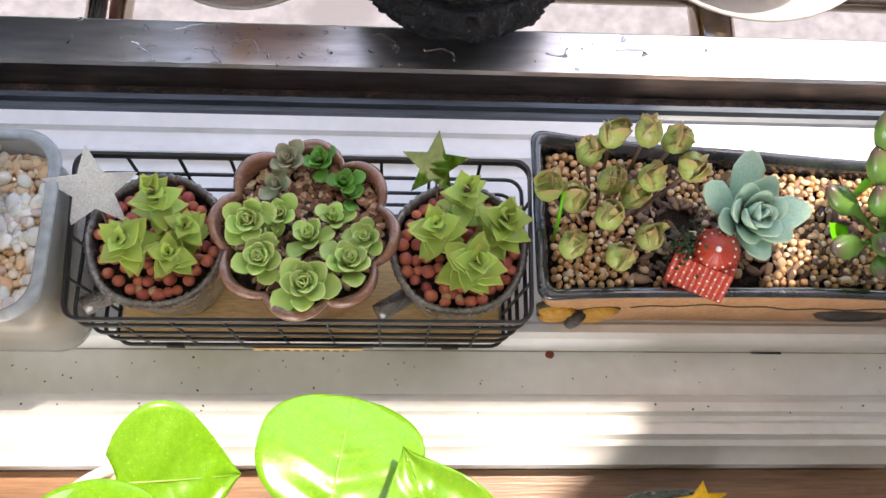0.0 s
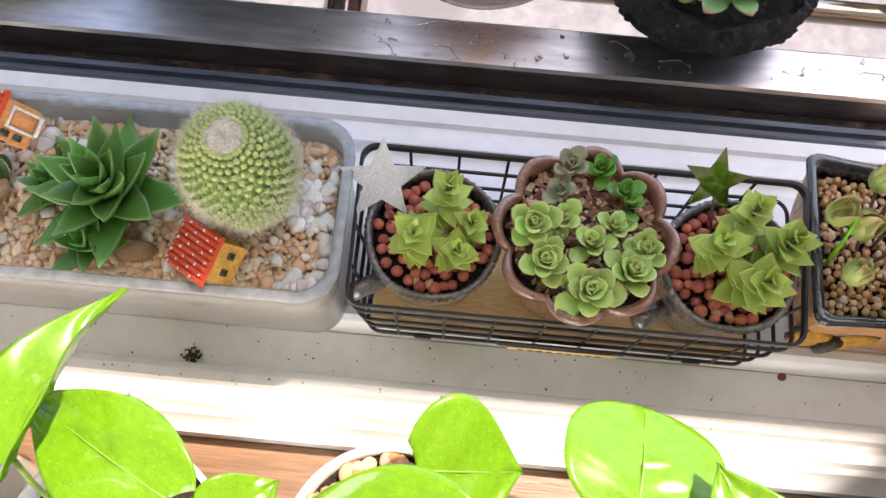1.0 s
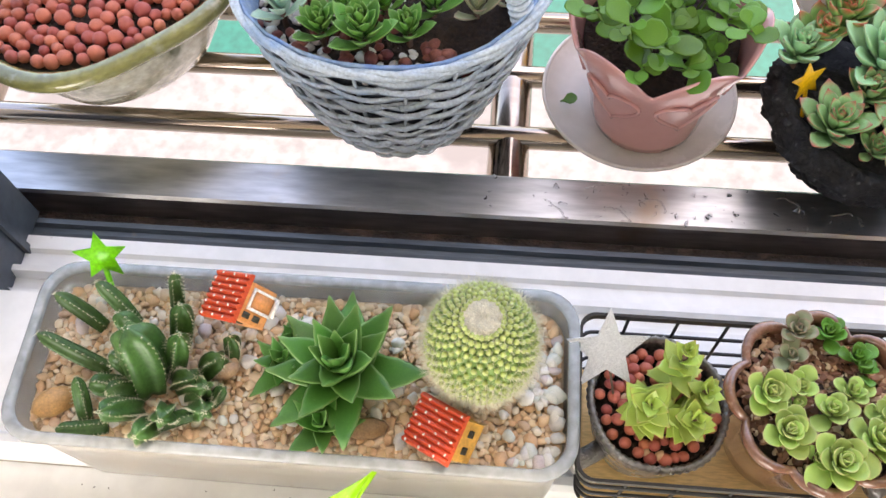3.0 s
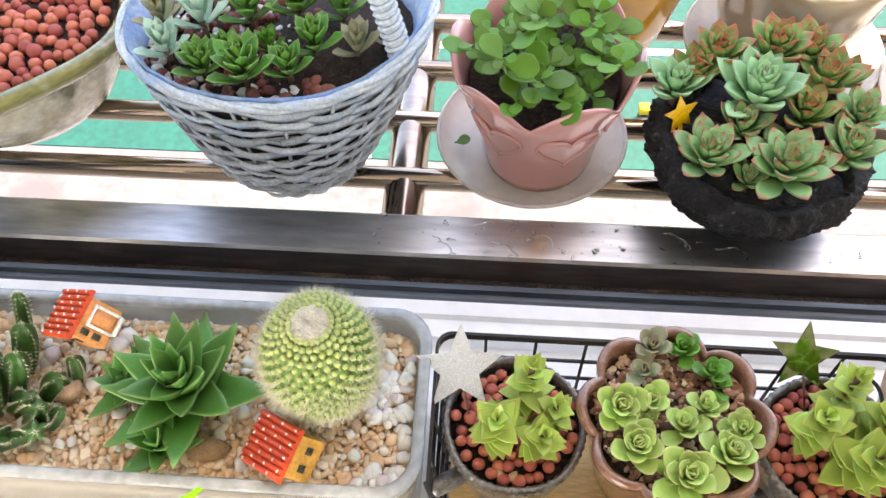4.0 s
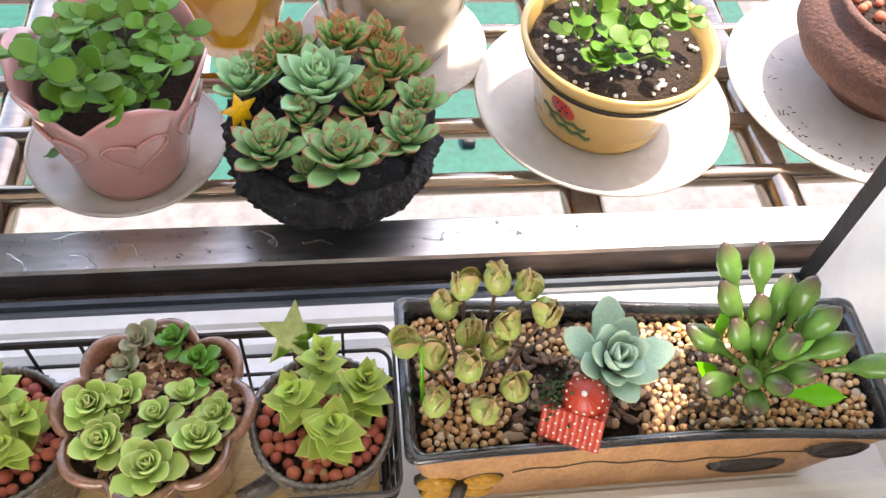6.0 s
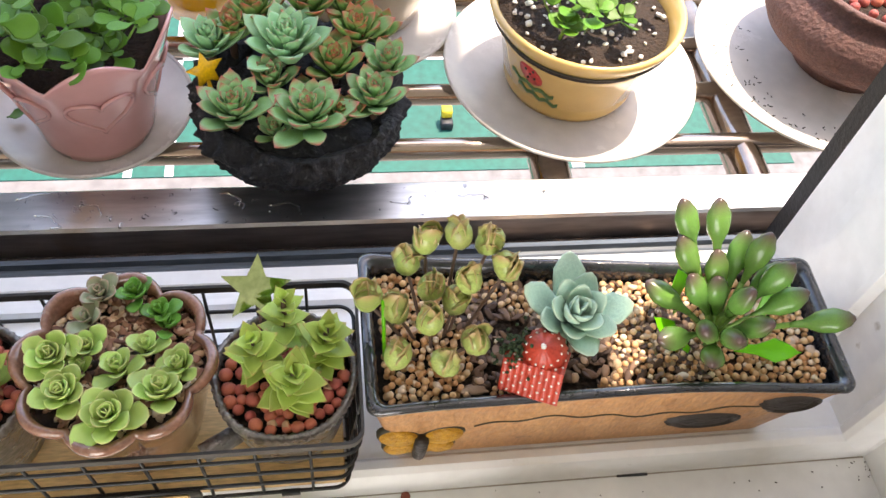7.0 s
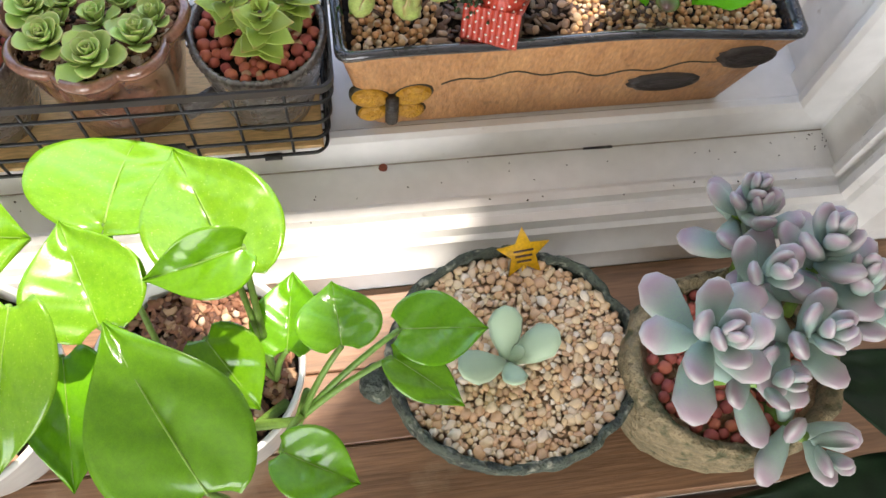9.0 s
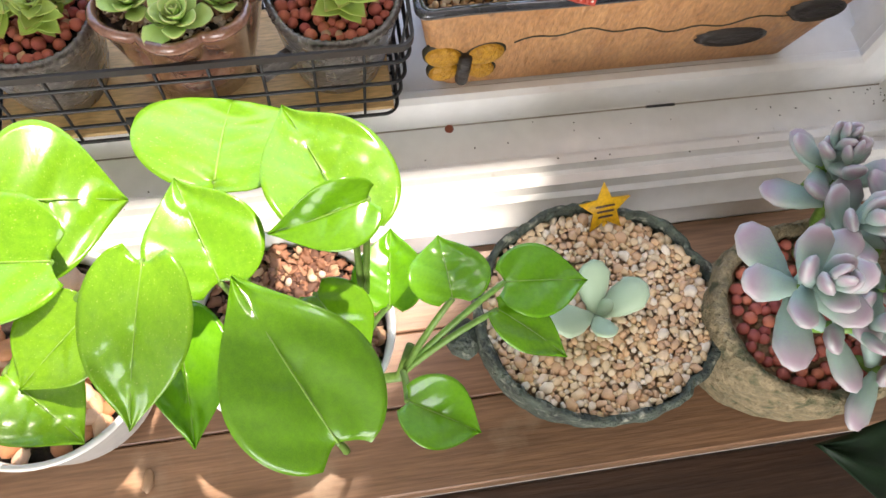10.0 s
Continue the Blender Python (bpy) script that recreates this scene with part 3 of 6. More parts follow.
def balls(parent, c, rad, z, count, size, rnd, holes=()):
    """Round clay granules, each an object on one mesh, packed in a disc."""
    g = Geo()
    vs, fs = ico_unit()
    g.add(vs, fs)
    me = g.mesh("granule")
    me.materials.append(M["clay"])
    placed = []
    for k in range(count * 30):
        if len(placed) >= count:
            break
        a, q = rnd.uniform(0, 6.283), rad * math.sqrt(rnd.random())
        x, y = c[0] + q * math.cos(a), c[1] + q * math.sin(a)
        s = size * rnd.uniform(0.8, 1.15)
        if any((x - u) ** 2 + (y - v) ** 2 < (0.74 * (s + w)) ** 2 for u, v, w in placed):
            continue
        placed.append((x, y, s))
        m = pose(x, y, z + rnd.uniform(-0.2, 0.3) * size, rnd.uniform(0, 360), rnd.uniform(0, 360)) @ Matrix.Diagonal((s, s * rnd.uniform(0.85, 1), s * rnd.uniform(0.85, 1), 1))
        part("granule", me, None, parent, at=m)


# ---- the plastic tray with the cactus garden ----
TX, TY, TZ = -0.483, 0.256, 0.0335
tray = thing("plastic_tray", (TX, TY, TZ), "cloudy clear plastic tray with a smoky lip, on the white sill", "tray")
g = Geo()
prof = [(0.190, 0.0590, 0.022, 0.0), (0.195, 0.0635, 0.024, 0.006), (0.197, 0.0645, 0.025, 0.08), (0.1985, 0.0655, 0.026, 0.122), (0.1965, 0.0635, 0.024, 0.126), (0.1945, 0.0615, 0.023, 0.10), (0.192, 0.060, 0.022, 0.008)]
g.loft([round_rect(hx, hy, r, z) for hx, hy, r, z in prof], True, True)
part("basin", g, M["clear_plastic"], tray, sharp=50)
g = Geo()
lip = [(0.1965, 0.0635, 0.024, 0.1262), (0.2, 0.067, 0.026, 0.1262), (0.203, 0.070, 0.028, 0.128), (0.203, 0.070, 0.028, 0.131), (0.2015, 0.0685, 0.027, 0.1325), (0.1965, 0.0635, 0.024, 0.1325), (0.195, 0.062, 0.023, 0.1315), (0.195, 0.062, 0.023, 0.128)]
rr = [round_rect(hx, hy, r, z) for hx, hy, r, z in lip]
g.loft(rr + [rr[0]])
part("lip", g, M["grey_lip"], tray, "smoky grey rounded lip")
fill = part("gravel_bed", Geo().loft([round_rect(0.187, 0.055, 0.021, TZ + 0.009, cx=TX, cy=TY), round_rect(0.1935, 0.0605, 0.022, TZ + 0.109, cx=TX, cy=TY)], True, True), M["fill"])
tagged(fill, "beige gravel filling the plastic tray", "gravel", "", "stuff")
gravel("river_gravel", lambda x, y: in_rr(x, y, TX, TY, 0.19, 0.057, 0.02), TX - 0.19, TX + 0.19, TY - 0.06, TY + 0.06, TZ + 0.112, 0.0037, 3000, M["gravel"], "tan and cream rounded river gravel in the tray", R, bump=0.7, rough=0.24, stretch=1.1, apart=0.62)
gravel("white_gravel", lambda x, y: in_rr(x, y, TX, TY, 0.19, 0.057, 0.02) and x > TX + 0.168 + 0.02 * math.sin(y * 90), TX + 0.1, TX + 0.19, TY - 0.06, TY + 0.06, TZ + 0.116, 0.0046, 80, M["white_gravel"], "white and mauve pebbles at the tray's end", R)
gravel("white_pebble_scatter", lambda x, y: in_rr(x, y, TX, TY, 0.185, 0.05, 0.02), TX - 0.19, TX + 0.19, TY - 0.06, TY + 0.06, TZ + 0.115, 0.0050, 60, M["white_gravel"], "scattered pale rounded pebbles on the gravel", R)
for (x, y), s, a, c in (((-0.427, 0.216), (0.0078, 0.0155, 0.007), 8, "brown"), ((-0.537, 0.254), (0.011, 0.013, 0.007), -20, "tan"), ((-0.655, 0.219), (0.0105, 0.016, 0.006), 10, "amber"), ((-0.34, 0.316), (0.016, 0.010, 0.01), 20, "tan")):
    g = Geo()
    pebble(g, (0, 0, 0), *s, random.Random(int(a)), 0.08)
    ob = part("large_pebble", g, mat("pebble_" + c, {"brown": (0.33, 0.2, 0.1), "tan": (0.55, 0.36, 0.22), "amber": (0.58, 0.33, 0.13)}[c], 0.4, scale=90), at=pose(x, y, 0.153, 0, 0, a))
    tagged(ob, f"large smooth {c} pebble lying on the gravel", "pebble", "large pebbles")


def ball_cactus(at):
    t = thing("ball_cactus", at, "round ribbed green cactus with dense pale spines and a woolly top", "cactus")
    rx, rz, ribs = 0.0360, 0.0505, 26
    g = Geo()
    rings = []
    for k in range(29):
        ph = -math.pi / 2 + math.pi * k / 28 * 0.965
        ring = []
        for i in range(ribs * 4):
            a = 2 * math.pi * i / (ribs * 4)
            kn = 1 + 0.045 * math.cos(ribs * a + ph * 3.0) * math.cos(ph) + 0.03 * math.cos(ph * 34) * math.cos(ph)
            ring.append((rx * kn * math.cos(ph) ** 0.8 * math.cos(a), rx * kn * math.cos(ph) ** 0.8 * math.sin(a), rz + rz * kn * math.sin(ph)))
        rings.append(ring)
    g.loft(rings, True, True)
    part("body", g, M["cactus_green"], t)
    g, nub = Geo(), Geo()
    for k in range(1, 22):
        ph = -1.2 + 2.5 * k / 21
        for i in range(ribs):
            a = 2 * math.pi * (i + 0.5 * k) / ribs
            cph = math.cos(ph)
            if cph < 0.25:
                continue
            n = Vector((cph * math.cos(a), cph * math.sin(a), math.sin(ph)))
            p = Vector((rx * 1.035 * cph ** 0.8 * math.cos(a), rx * 1.035 * cph ** 0.8 * math.sin(a), rz + rz * 1.02 * math.sin(ph)))
            pebble(nub, tuple(p), 0.0020, 0.0020, 0.0020, R, 0.05)
            for _ in range(13 if ph > 0.5 else 24):
                d = (n + Vector((R.gauss(0, 0.7), R.gauss(0, 0.7), R.gauss(0, 0.7)))).normalized()
                L = R.uniform(0.004, 0.0085) if ph > 0.5 else R.uniform(0.006, 0.0115)
                u = d.orthogonal().normalized() * 0.00014
                w = d.cross(u)
                q = p + d * L
                g.add([tuple(p + u), tuple(p - 0.5 * u + w), tuple(p - 0.5 * u - w), tuple(q)], [(0, 1, 3), (1, 2, 3), (2, 0, 3)])
    part("tubercle_skin", nub, mat("tubercle_green", (0.50, 0.60, 0.19), 0.45, scale=60), t, "pale green tubercles in spiral rows")
    part("spine_coat", g, M["spine"], t, "fine pale yellow spines")
    g = Geo().lathe([(0.0140, 2 * rz - 0.0045), (0.0125, 2 * rz + 0.0002), (0.008, 2 * rz + 0.0018), (0.004, 2 * rz + 0.0014), (0.001, 2 * rz + 0.0006)], 40, lambda a, r, z: (r * (1 + 0.06 * math.sin(a * 9) + 0.03 * math.sin(a * 23)), z + 0.0004 * math.sin(a * 13)), cap1=True)
    part("crown_wool", g, M["wool"], t, "cream woolly crown")


ball_cactus(pose(-0.351, 0.268, 0.151, 2, 1, 0))

tri_leaf = fat_leaf(0.52, 0.13, ((0, 0.8), (0.25, 1.0), (0.6, 0.66), (0.9, 0.2), (1, 0.0)), bend=0.10, cup=0.55, keel=0.8).mesh("pointed_leaf")
for loc, size, n, nm in (((-0.447, 0.252, 0.150), 0.066, 26, "large"), ((-0.456, 0.214, 0.150), 0.036, 12, "small"), ((-0.492, 0.256, 0.150), 0.033, 13, "small"), ((-0.487, 0.277, 0.150), 0.02, 9, "small")):
    t = thing("haworthia", loc, f"{nm} green succulent rosette with pointed triangular leaves", "succulent", "green pointed rosettes")
    rosette(t, tri_leaf, M["star_leaf"], n, size, 4, 72, 0.52, R, 0.55)


def column_cactus(base, tip, r, label):
    b, e = Vector(base), Vector(tip)
    t = thing("column_cactus", tuple(b), label, "cactus", "small ribbed cacti")
    d = e - b
    g, sp = Geo(), Geo()
    rings = []
    side = d.orthogonal().normalized()
    oth = d.normalized().cross(side)
    n, ribs = 20, 5
    for k in range(13):
        s = k / 12
        rr = r * (0.75 + 0.3 * math.sin(math.pi * min(1, s * 0.8 + 0.15))) * (1 if s < 0.8 else math.sqrt(max(0.02, 1 - ((s - 0.8) / 0.2) ** 2)))
        c = d * s + side * r * 0.25 * math.sin(s * 2.5)
        ring = []
        for i in range(n):
            a = 2 * math.pi * i / n
            q = 0.66 * rr * (1 + 0.30 * math.cos(ribs * a))
            ring.append(tuple(c + (side * math.cos(a) + oth * math.sin(a)) * q))
        rings.append(ring)
        for j in range(ribs):
            a = 2 * math.pi * j / ribs
            p = c + (side * math.cos(a) + oth * math.sin(a)) * rr * 0.85
            pebble(sp, tuple(p), 0.00042, 0.00042, 0.00042, R, 0.1)
            for _ in range(7):
                dd = ((p - c).normalized() + Vector((R.gauss(0, 0.5), R.gauss(0, 0.5), R.gauss(0, 0.5)))).normalized() * R.uniform(0.0015, 0.0042)
                u = dd.orthogonal().normalized() * 0.00012
                sp.add([tuple(p + u), tuple(p - u), tuple(p + dd)], [(0, 1, 2)])
    g.loft(rings, True, True)
    part("stem", g, M["cactus_dark"], t)
    part("spine_coat", sp, M["spine"], t, "cream dotted spine tufts")


for b, e, r in (((-0.581, 0.290, 0.148), (-0.574, 0.306, 0.196), 0.0065), ((-0.612, 0.284, 0.148), (-0.632, 0.298, 0.190), 0.0075), ((-0.636, 0.280, 0.148), (-0.664, 0.290, 0.182), 0.0075),
                ((-0.622, 0.246, 0.148), (-0.668, 0.261, 0.180), 0.0078), ((-0.630, 0.208, 0.148), (-0.635, 0.233, 0.172), 0.0068), ((-0.611, 0.204, 0.152), (-0.645, 0.198, 0.160), 0.0075),
                ((-0.580, 0.205, 0.152), (-0.544, 0.216, 0.160), 0.0068), ((-0.533, 0.262, 0.150), (-0.532, 0.270, 0.172), 0.0075), ((-0.542, 0.226, 0.150), (-0.532, 0.236, 0.163), 0.0065)):
    column_cactus(b, e, r, "small dark green ribbed cactus with cream spine rows in the gravel")
for k in range(15):
    a = k * 2.4
    q = 0.014 + 0.010 * (k % 3)
    c = (-0.583 + q * math.cos(a), 0.238 + q * math.sin(a) * 0.9, 0.150)
    column_cactus(c, (c[0] + 0.020 * math.cos(a), c[1] + 0.018 * math.sin(a), 0.168 + 0.022 * (k % 4) / 3), 0.0105, "clumped dark green ribbed cactus offset with cream spines")
column_cactus((-0.588, 0.236, 0.150), (-0.596, 0.258, 0.204), 0.021, "thick central dark green ribbed cactus of the clump")


def garden_pick(loc, h, r, material, label, turn=0, lean=-25):
    t = thing("star_pick", pose(*loc, lean, 0, turn), label, "plant pick")
    part("stick", Geo().box(-0.0018, 0.0018, -0.001, 0.001, -0.01, h, 0.0004), material, t)
    part("star", star_plate(r, r * 0.46, 0.0016), material, t, at=pose(0, -0.001, h))
    return t


garden_pick((-0.629, 0.296, 0.150), 0.046, 0.0205, M["lime_plastic"], "lime green plastic star pick stuck in the gravel", 10, -32)


def toy_house(at, roof_mat, wall_mat, label, door=True):
    t = thing("toy_house", at, label, "miniature house", "miniature houses")
    part("body", Geo().box(-0.017, 0.017, -0.014, 0.014, 0, 0.028, 0.0012), wall_mat, t, sharp=30)
    n = 80
    ra = [(-0.018 + 0.036 * i / n, 0.0024 * abs(math.sin(i / n * math.pi * 8))) for i in range(n + 1)]
    ring0 = [(-0.021, y, 0.029 + z) for y, z in ra] + [(-0.021, y, 0.0265) for y, z in reversed(ra)]
    ring1 = [(0.021, y, 0.029 + z) for y, z in ra] + [(0.021, y, 0.0265) for y, z in reversed(ra)]
    part("roof", Geo().loft([ring0, ring1], True, True), roof_mat, t, "corrugated red roof", sharp=25)
    for i in range(26):
        g = Geo()
        pebble(g, (0, 0, 0), 0.0009, 0.0012, 0.0006, R, 0.05)
        part("roof_dot", g, M["dot"], t, at=pose(-0.018 + 0.0072 * (i % 6) + R.uniform(-0.001, 0.001), -0.01575 + 0.0045 * (i * 3 % 8), 0.0315))
    if not door:
        for y, z in ((-0.006, 0.012), (0.006, 0.012)):
            part("window", Geo().box(0.0171, 0.0180, y - 0.0025, y + 0.0025, z - 0.003, z + 0.003, 0.0003), M["dark_trim"], t)
        return t
    g = Geo().box(0.017, 0.0225, -0.004, 0.010, 0.0, 0.0015).box(0.0172, 0.0185, -0.005, -0.003, 0, 0.019).box(0.0172, 0.0185, 0.009, 0.011, 0, 0.019).box(0.0172, 0.0185, -0.005, 0.011, 0.019, 0.021)
    part("door_frame", g, M["dot"], t, "white door frame")
    part("door", Geo().box(0.0171, 0.0177, -0.003, 0.009, 0.0016, 0.0188), wall_mat, t)
    for y, z in ((-0.009, 0.019), (-0.009, 0.010)):
        part("window", Geo().box(0.0171, 0.0180, y - 0.0022, y + 0.0022, z - 0.003, z + 0.003, 0.0003), M["dark_trim"], t)
    for x in (-0.008, 0.005):
        part("window", Geo().box(x - 0.0025, x + 0.0025, -0.0148, -0.0139, 0.012, 0.018, 0.0003), M["dark_trim"], t)
    return t


toy_house(pose(-0.515, 0.292, 0.172, 12, -34, -22), M["red_roof"], M["orange_wall"], "orange toy house with a dotted red corrugated roof, tilted on gravel")
toy_house(pose(-0.362, 0.216, 0.154, 22, -26, -32), M["red_roof"], M["ochre_wall"], "ochre toy house with a dotted red roof, lying on gravel", False)

# ---- the wire basket with three pots ----
BX, BY, BZ = -0.112, 0.2565, 0.0335
HX, HY = 0.1665, 0.0605
basket = thing("wire_basket", (BX, BY, BZ), "black wire basket with flat rim band, holding three pots", "basket")


def rim_z(y):
    return 0.106 + (y / HY) * 0.0085


def bar_loop(hx, hy, r, z, rad, n=6):
    pts = [(x, y, z(y) if callable(z) else z) for x, y, _ in round_rect(hx, hy, r, 0, n)]
    return Geo().tube(pts + [pts[0]], rad, 8, False)


g = Geo()
o = [(x, y, rim_z(y)) for x, y, _ in round_rect(HX, HY, 0.012, 0)]
i_ = [(x, y, rim_z(y)) for x, y, _ in round_rect(HX - 0.0022, HY - 0.0022, 0.011, 0)]
rings = [[(x, y, z - 0.0045) for x, y, z in o], [(x, y, z + 0.0025) for x, y, z in o], [(x, y, z + 0.0025) for x, y, z in i_], [(x, y, z - 0.0045) for x, y, z in i_]]
g.loft(rings + [rings[0]])
part("rim_band", g, M["wire"], basket, "flat black rim band", sharp=40)
for z, hx, hy in ((0.004, HX - 0.0095, HY - 0.0035), (0.028, HX - 0.0072, HY - 0.0027), (0.052, HX - 0.0048, HY - 0.0018), (0.080, HX - 0.0024, HY - 0.0009)):
    part("ring_wire", bar_loop(hx, hy, 0.012, z, 0.0016), M["wire"], basket)
for x in [-0.13 + 0.037 * k for k in range(8)]:
    for s in (-1, 1):
        part("upright_wire", Geo().tube([(x, s * (HY - 0.004), 0.004), (x, s * (HY - 0.0015), rim_z(s * HY) - 0.003)], 0.0013, 6), M["wire"], basket)
for y in (-0.03, 0.0, 0.03):
    for s in (-1, 1):
        part("upright_wire", Geo().tube([(s * (HX - 0.010), y, 0.004), (s * (HX - 0.0015), y, rim_z(y) - 0.003)], 0.0013, 6), M["wire"], basket)
for y in (-0.036, -0.018, 0.0, 0.018, 0.036):
    part("floor_wire", Geo().tube([(-HX + 0.0105, y, 0.0035), (HX - 0.0105, y, 0.0035)], 0.0013, 6), M["wire"], basket)
for x, w in ((0.112, 0.007), (-0.11, 0.007)):
    part("clip", Geo().box(x - w, x + w, -HY + 0.001, -HY + 0.005, 0.0, 0.006, 0.0006), M["wire"], basket)
part("base_board", Geo().box(-HX + 0.013, HX - 0.013, -HY + 0.0065, HY - 0.007, 0.0055, 0.009, 0.001), M["board"], basket, "tan wooden base board", sharp=30)
part("label_holder", Geo().box(-0.05, 0.05, -HY + 0.0005, -HY + 0.003, 0.034, 0.056, 0.0008), M["wire"], basket, at=pose(0.0, 0, 0, 8, 0, 0))
tag = part("wooden_tag", Geo().box(-0.042, 0.042, -HY - 0.0018, -HY + 0.0004, 0.038, 0.052, 0.0012), M["board"], basket, "wooden tag with carved unreadable letters", at=pose(0.0, 0, 0, 8, 0, 0))
for k in range(9):
    h = (0.006, 0.005, 0.007)[k % 3]
    part("carved_bar", Geo().box(-0.034 + k * 0.0076, -0.0295 + k * 0.0076, -HY - 0.0023, -HY - 0.0019, 0.045 - h / 2, 0.045 + h / 2), M["stalk"], tag)


def pan_pot(loc, label):
    t = thing("pan_pot", loc, label, "plant pot", "dark round pots")

    def w(a, r, z):
        k = 0.0006 if z > 0.078 and r > 0.046 else 0.0
        return r + k * math.sin(a * 57) + 0.0006 * math.sin(a * 5), z + k * 0.7 * math.cos(a * 43)

    prof = [(0.030, 0), (0.036, 0.001), (0.041, 0.02), (0.0465, 0.055), (0.049, 0.075), (0.0515, 0.081), (0.0520, 0.086), (0.0505, 0.0895), (0.0480, 0.0895), (0.0462, 0.086), (0.0455, 0.070)]
    part("bowl", Geo().lathe(prof, 180, w), M["stoneware"], t)
    part("handle", Geo().tube([(-0.034, -0.024, 0.045), (-0.044, -0.031, 0.046), (-0.054, -0.037, 0.047), (-0.060, -0.041, 0.0475)], 0.0075, 14), M["stoneware"], t, "short stub handle")
    part("soil", Geo().lathe([(0.0455, 0.060), (0.0452, 0.076), (0.03, 0.078), (0.001, 0.079)], 40, cap1=True), M["soil"], t)
    balls(t, (0, 0), 0.0425, 0.0830, 130, 0.0050, R)
    for k in range(7):
        g = Geo()
        pebble(g, (0, 0, 0), 0.004, 0.003, 0.0025, R)
        part("pale_stone", g, M["grit"], t, at=pose(0.03 * math.cos(k * 2.2), -0.012 + 0.026 * math.sin(k * 2.2), 0.084))
    return t


lime_leaf = fat_leaf(0.84, 0.13, ((0, 0.75), (0.3, 1.0), (0.6, 0.72), (0.88, 0.24), (1, 0.0)), bend=-0.04, cup=0.4).mesh("lime_leaf")


def tower_rosette(base, top, size, n=22):
    """A stack of pointed leaves along a leaning stem."""
    b, e = Vector(base), Vector(top)
    t = thing("star_succulent", tuple(b), "lime green succulent with stacked pointed star leaves and tan edges", "succulent", "lime star succulents")
    d = e - b
    up = d.to_track_quat("Z", "Y").to_matrix().to_4x4()
    part("stem", Geo().tube([(0, 0, -0.004), tuple(d * 0.9)], 0.0022, 8), M["stalk"], t)
    for i in range(n):
        k = i / (n - 1)
        el = 14 + 58 * k ** 2.4 + R.uniform(-7, 7)
        sc = 1.05 * size * (0.86 + 0.16 * math.sin(math.pi * k) - 0.52 * k ** 4) * R.uniform(0.9, 1.08)
        m = up @ pose(0, 0, d.length * (0.10 + 0.90 * k), 0, 0, i * 180 + (i // 2) * 98 + R.uniform(-8, 8)) @ pose(0, 0.001, 0, el, 0, 0) @ Matrix.Scale(sc, 4)
        part("leaf", lime_leaf, M["lime_leaf"], t, at=m)


pan_pot((-0.219, 0.257, 0.043), "dark stoneware pan-shaped pot with carved rim and red clay granules")
pan_pot((0.001, 0.254, 0.043), "dark stoneware pan-shaped pot with granules and a stub handle")
for b, e, s in (((-0.232, 0.250, 0.127), (-0.232, 0.243, 0.172), 0.0225), ((-0.212, 0.268, 0.127), (-0.210, 0.276, 0.190), 0.0195), ((-0.196, 0.257, 0.127), (-0.191, 0.258, 0.166), 0.0165), ((-0.206, 0.244, 0.127), (-0.200, 0.236, 0.166), 0.0185),
                ((0.000, 0.275, 0.127), (0.004, 0.280, 0.192), 0.0195), ((-0.014, 0.258, 0.127), (-0.018, 0.254, 0.182), 0.0215), ((0.022, 0.258, 0.127), (0.033, 0.262, 0.180), 0.0225), ((0.004, 0.238, 0.127), (0.010, 0.226, 0.188), 0.0245)):
    tower_rosette(b, e, s)


def flat_star(loc, lean, turn, r, material, label, h):
    t = thing("star_pick", pose(*loc, lean, 0, turn), label, "plant pick")
    part("stick", Geo().tube([(0, 0.001, -0.012), (0, 0.001, h)], 0.0009, 6), M["stalk"], t)
    part("star", star_plate(r, r * 0.44, 0.0012), material, t, at=pose(0, 0, h, 0, 12, 0), smooth=False)


flat_star((-0.252, 0.262, 0.132), -45, 18, 0.033, M["silver_glitter"], "silver glitter star pick standing in the pot", 0.034)
flat_star((-0.014, 0.280, 0.135), -50, 8, 0.026, M["mirror"], "mirror-foil star pick, the plants' green reflection put into its colour", 0.036)

# the scalloped flower-shaped pot
fp = thing("flower_pot", (-0.110, 0.2595, 0.0505), "brown glazed flower-shaped pot with a scalloped rim full of rosettes", "plant pot")


def scallop(a, r, z):
    k = 0.15 * max(0.0, min(1.0, z / 0.09)) ** 1.4
    c = abs(math.cos(a * 4 + 0.35)) ** 0.8
    return r * (1 - 0.92 * k + k * c), z + (0.005 * c - 0.002 if z > 0.07 else 0)


prof = [(0.040, 0), (0.044, 0.002), (0.050, 0.03), (0.0565, 0.065), (0.062, 0.088), (0.0662, 0.096), (0.0676, 0.0995), (0.0672, 0.1030), (0.0652, 0.1050), (0.0625, 0.1050), (0.0602, 0.1030), (0.0590, 0.098), (0.056, 0.080)]
part("bowl", Geo().lathe(prof, 144, scallop), M["brown_glaze"], fp)
part("soil", Geo().lathe([(0.056, 0.075), (0.0575, 0.090), (0.03, 0.093), (0.001, 0.094)], 108, scallop, cap1=True), M["soil"], fp)
gravel("bark_grit", lambda x, y: (x + 0.110) ** 2 + (y - 0.262) ** 2 < 0.054 ** 2, -0.17, -0.05, 0.2, 0.325, 0.1452, 0.0024, 620, M["grit"], "tan grit and bark on the soil of the flower pot", R)
gravel("bark_chips", lambda x, y: (x + 0.110) ** 2 + (y - 0.262) ** 2 < 0.053 ** 2, -0.17, -0.05, 0.2, 0.325, 0.1462, 0.0030, 380, M["bark"], "brown bark chips on the soil", R, flat=0.3, stretch=1.6)
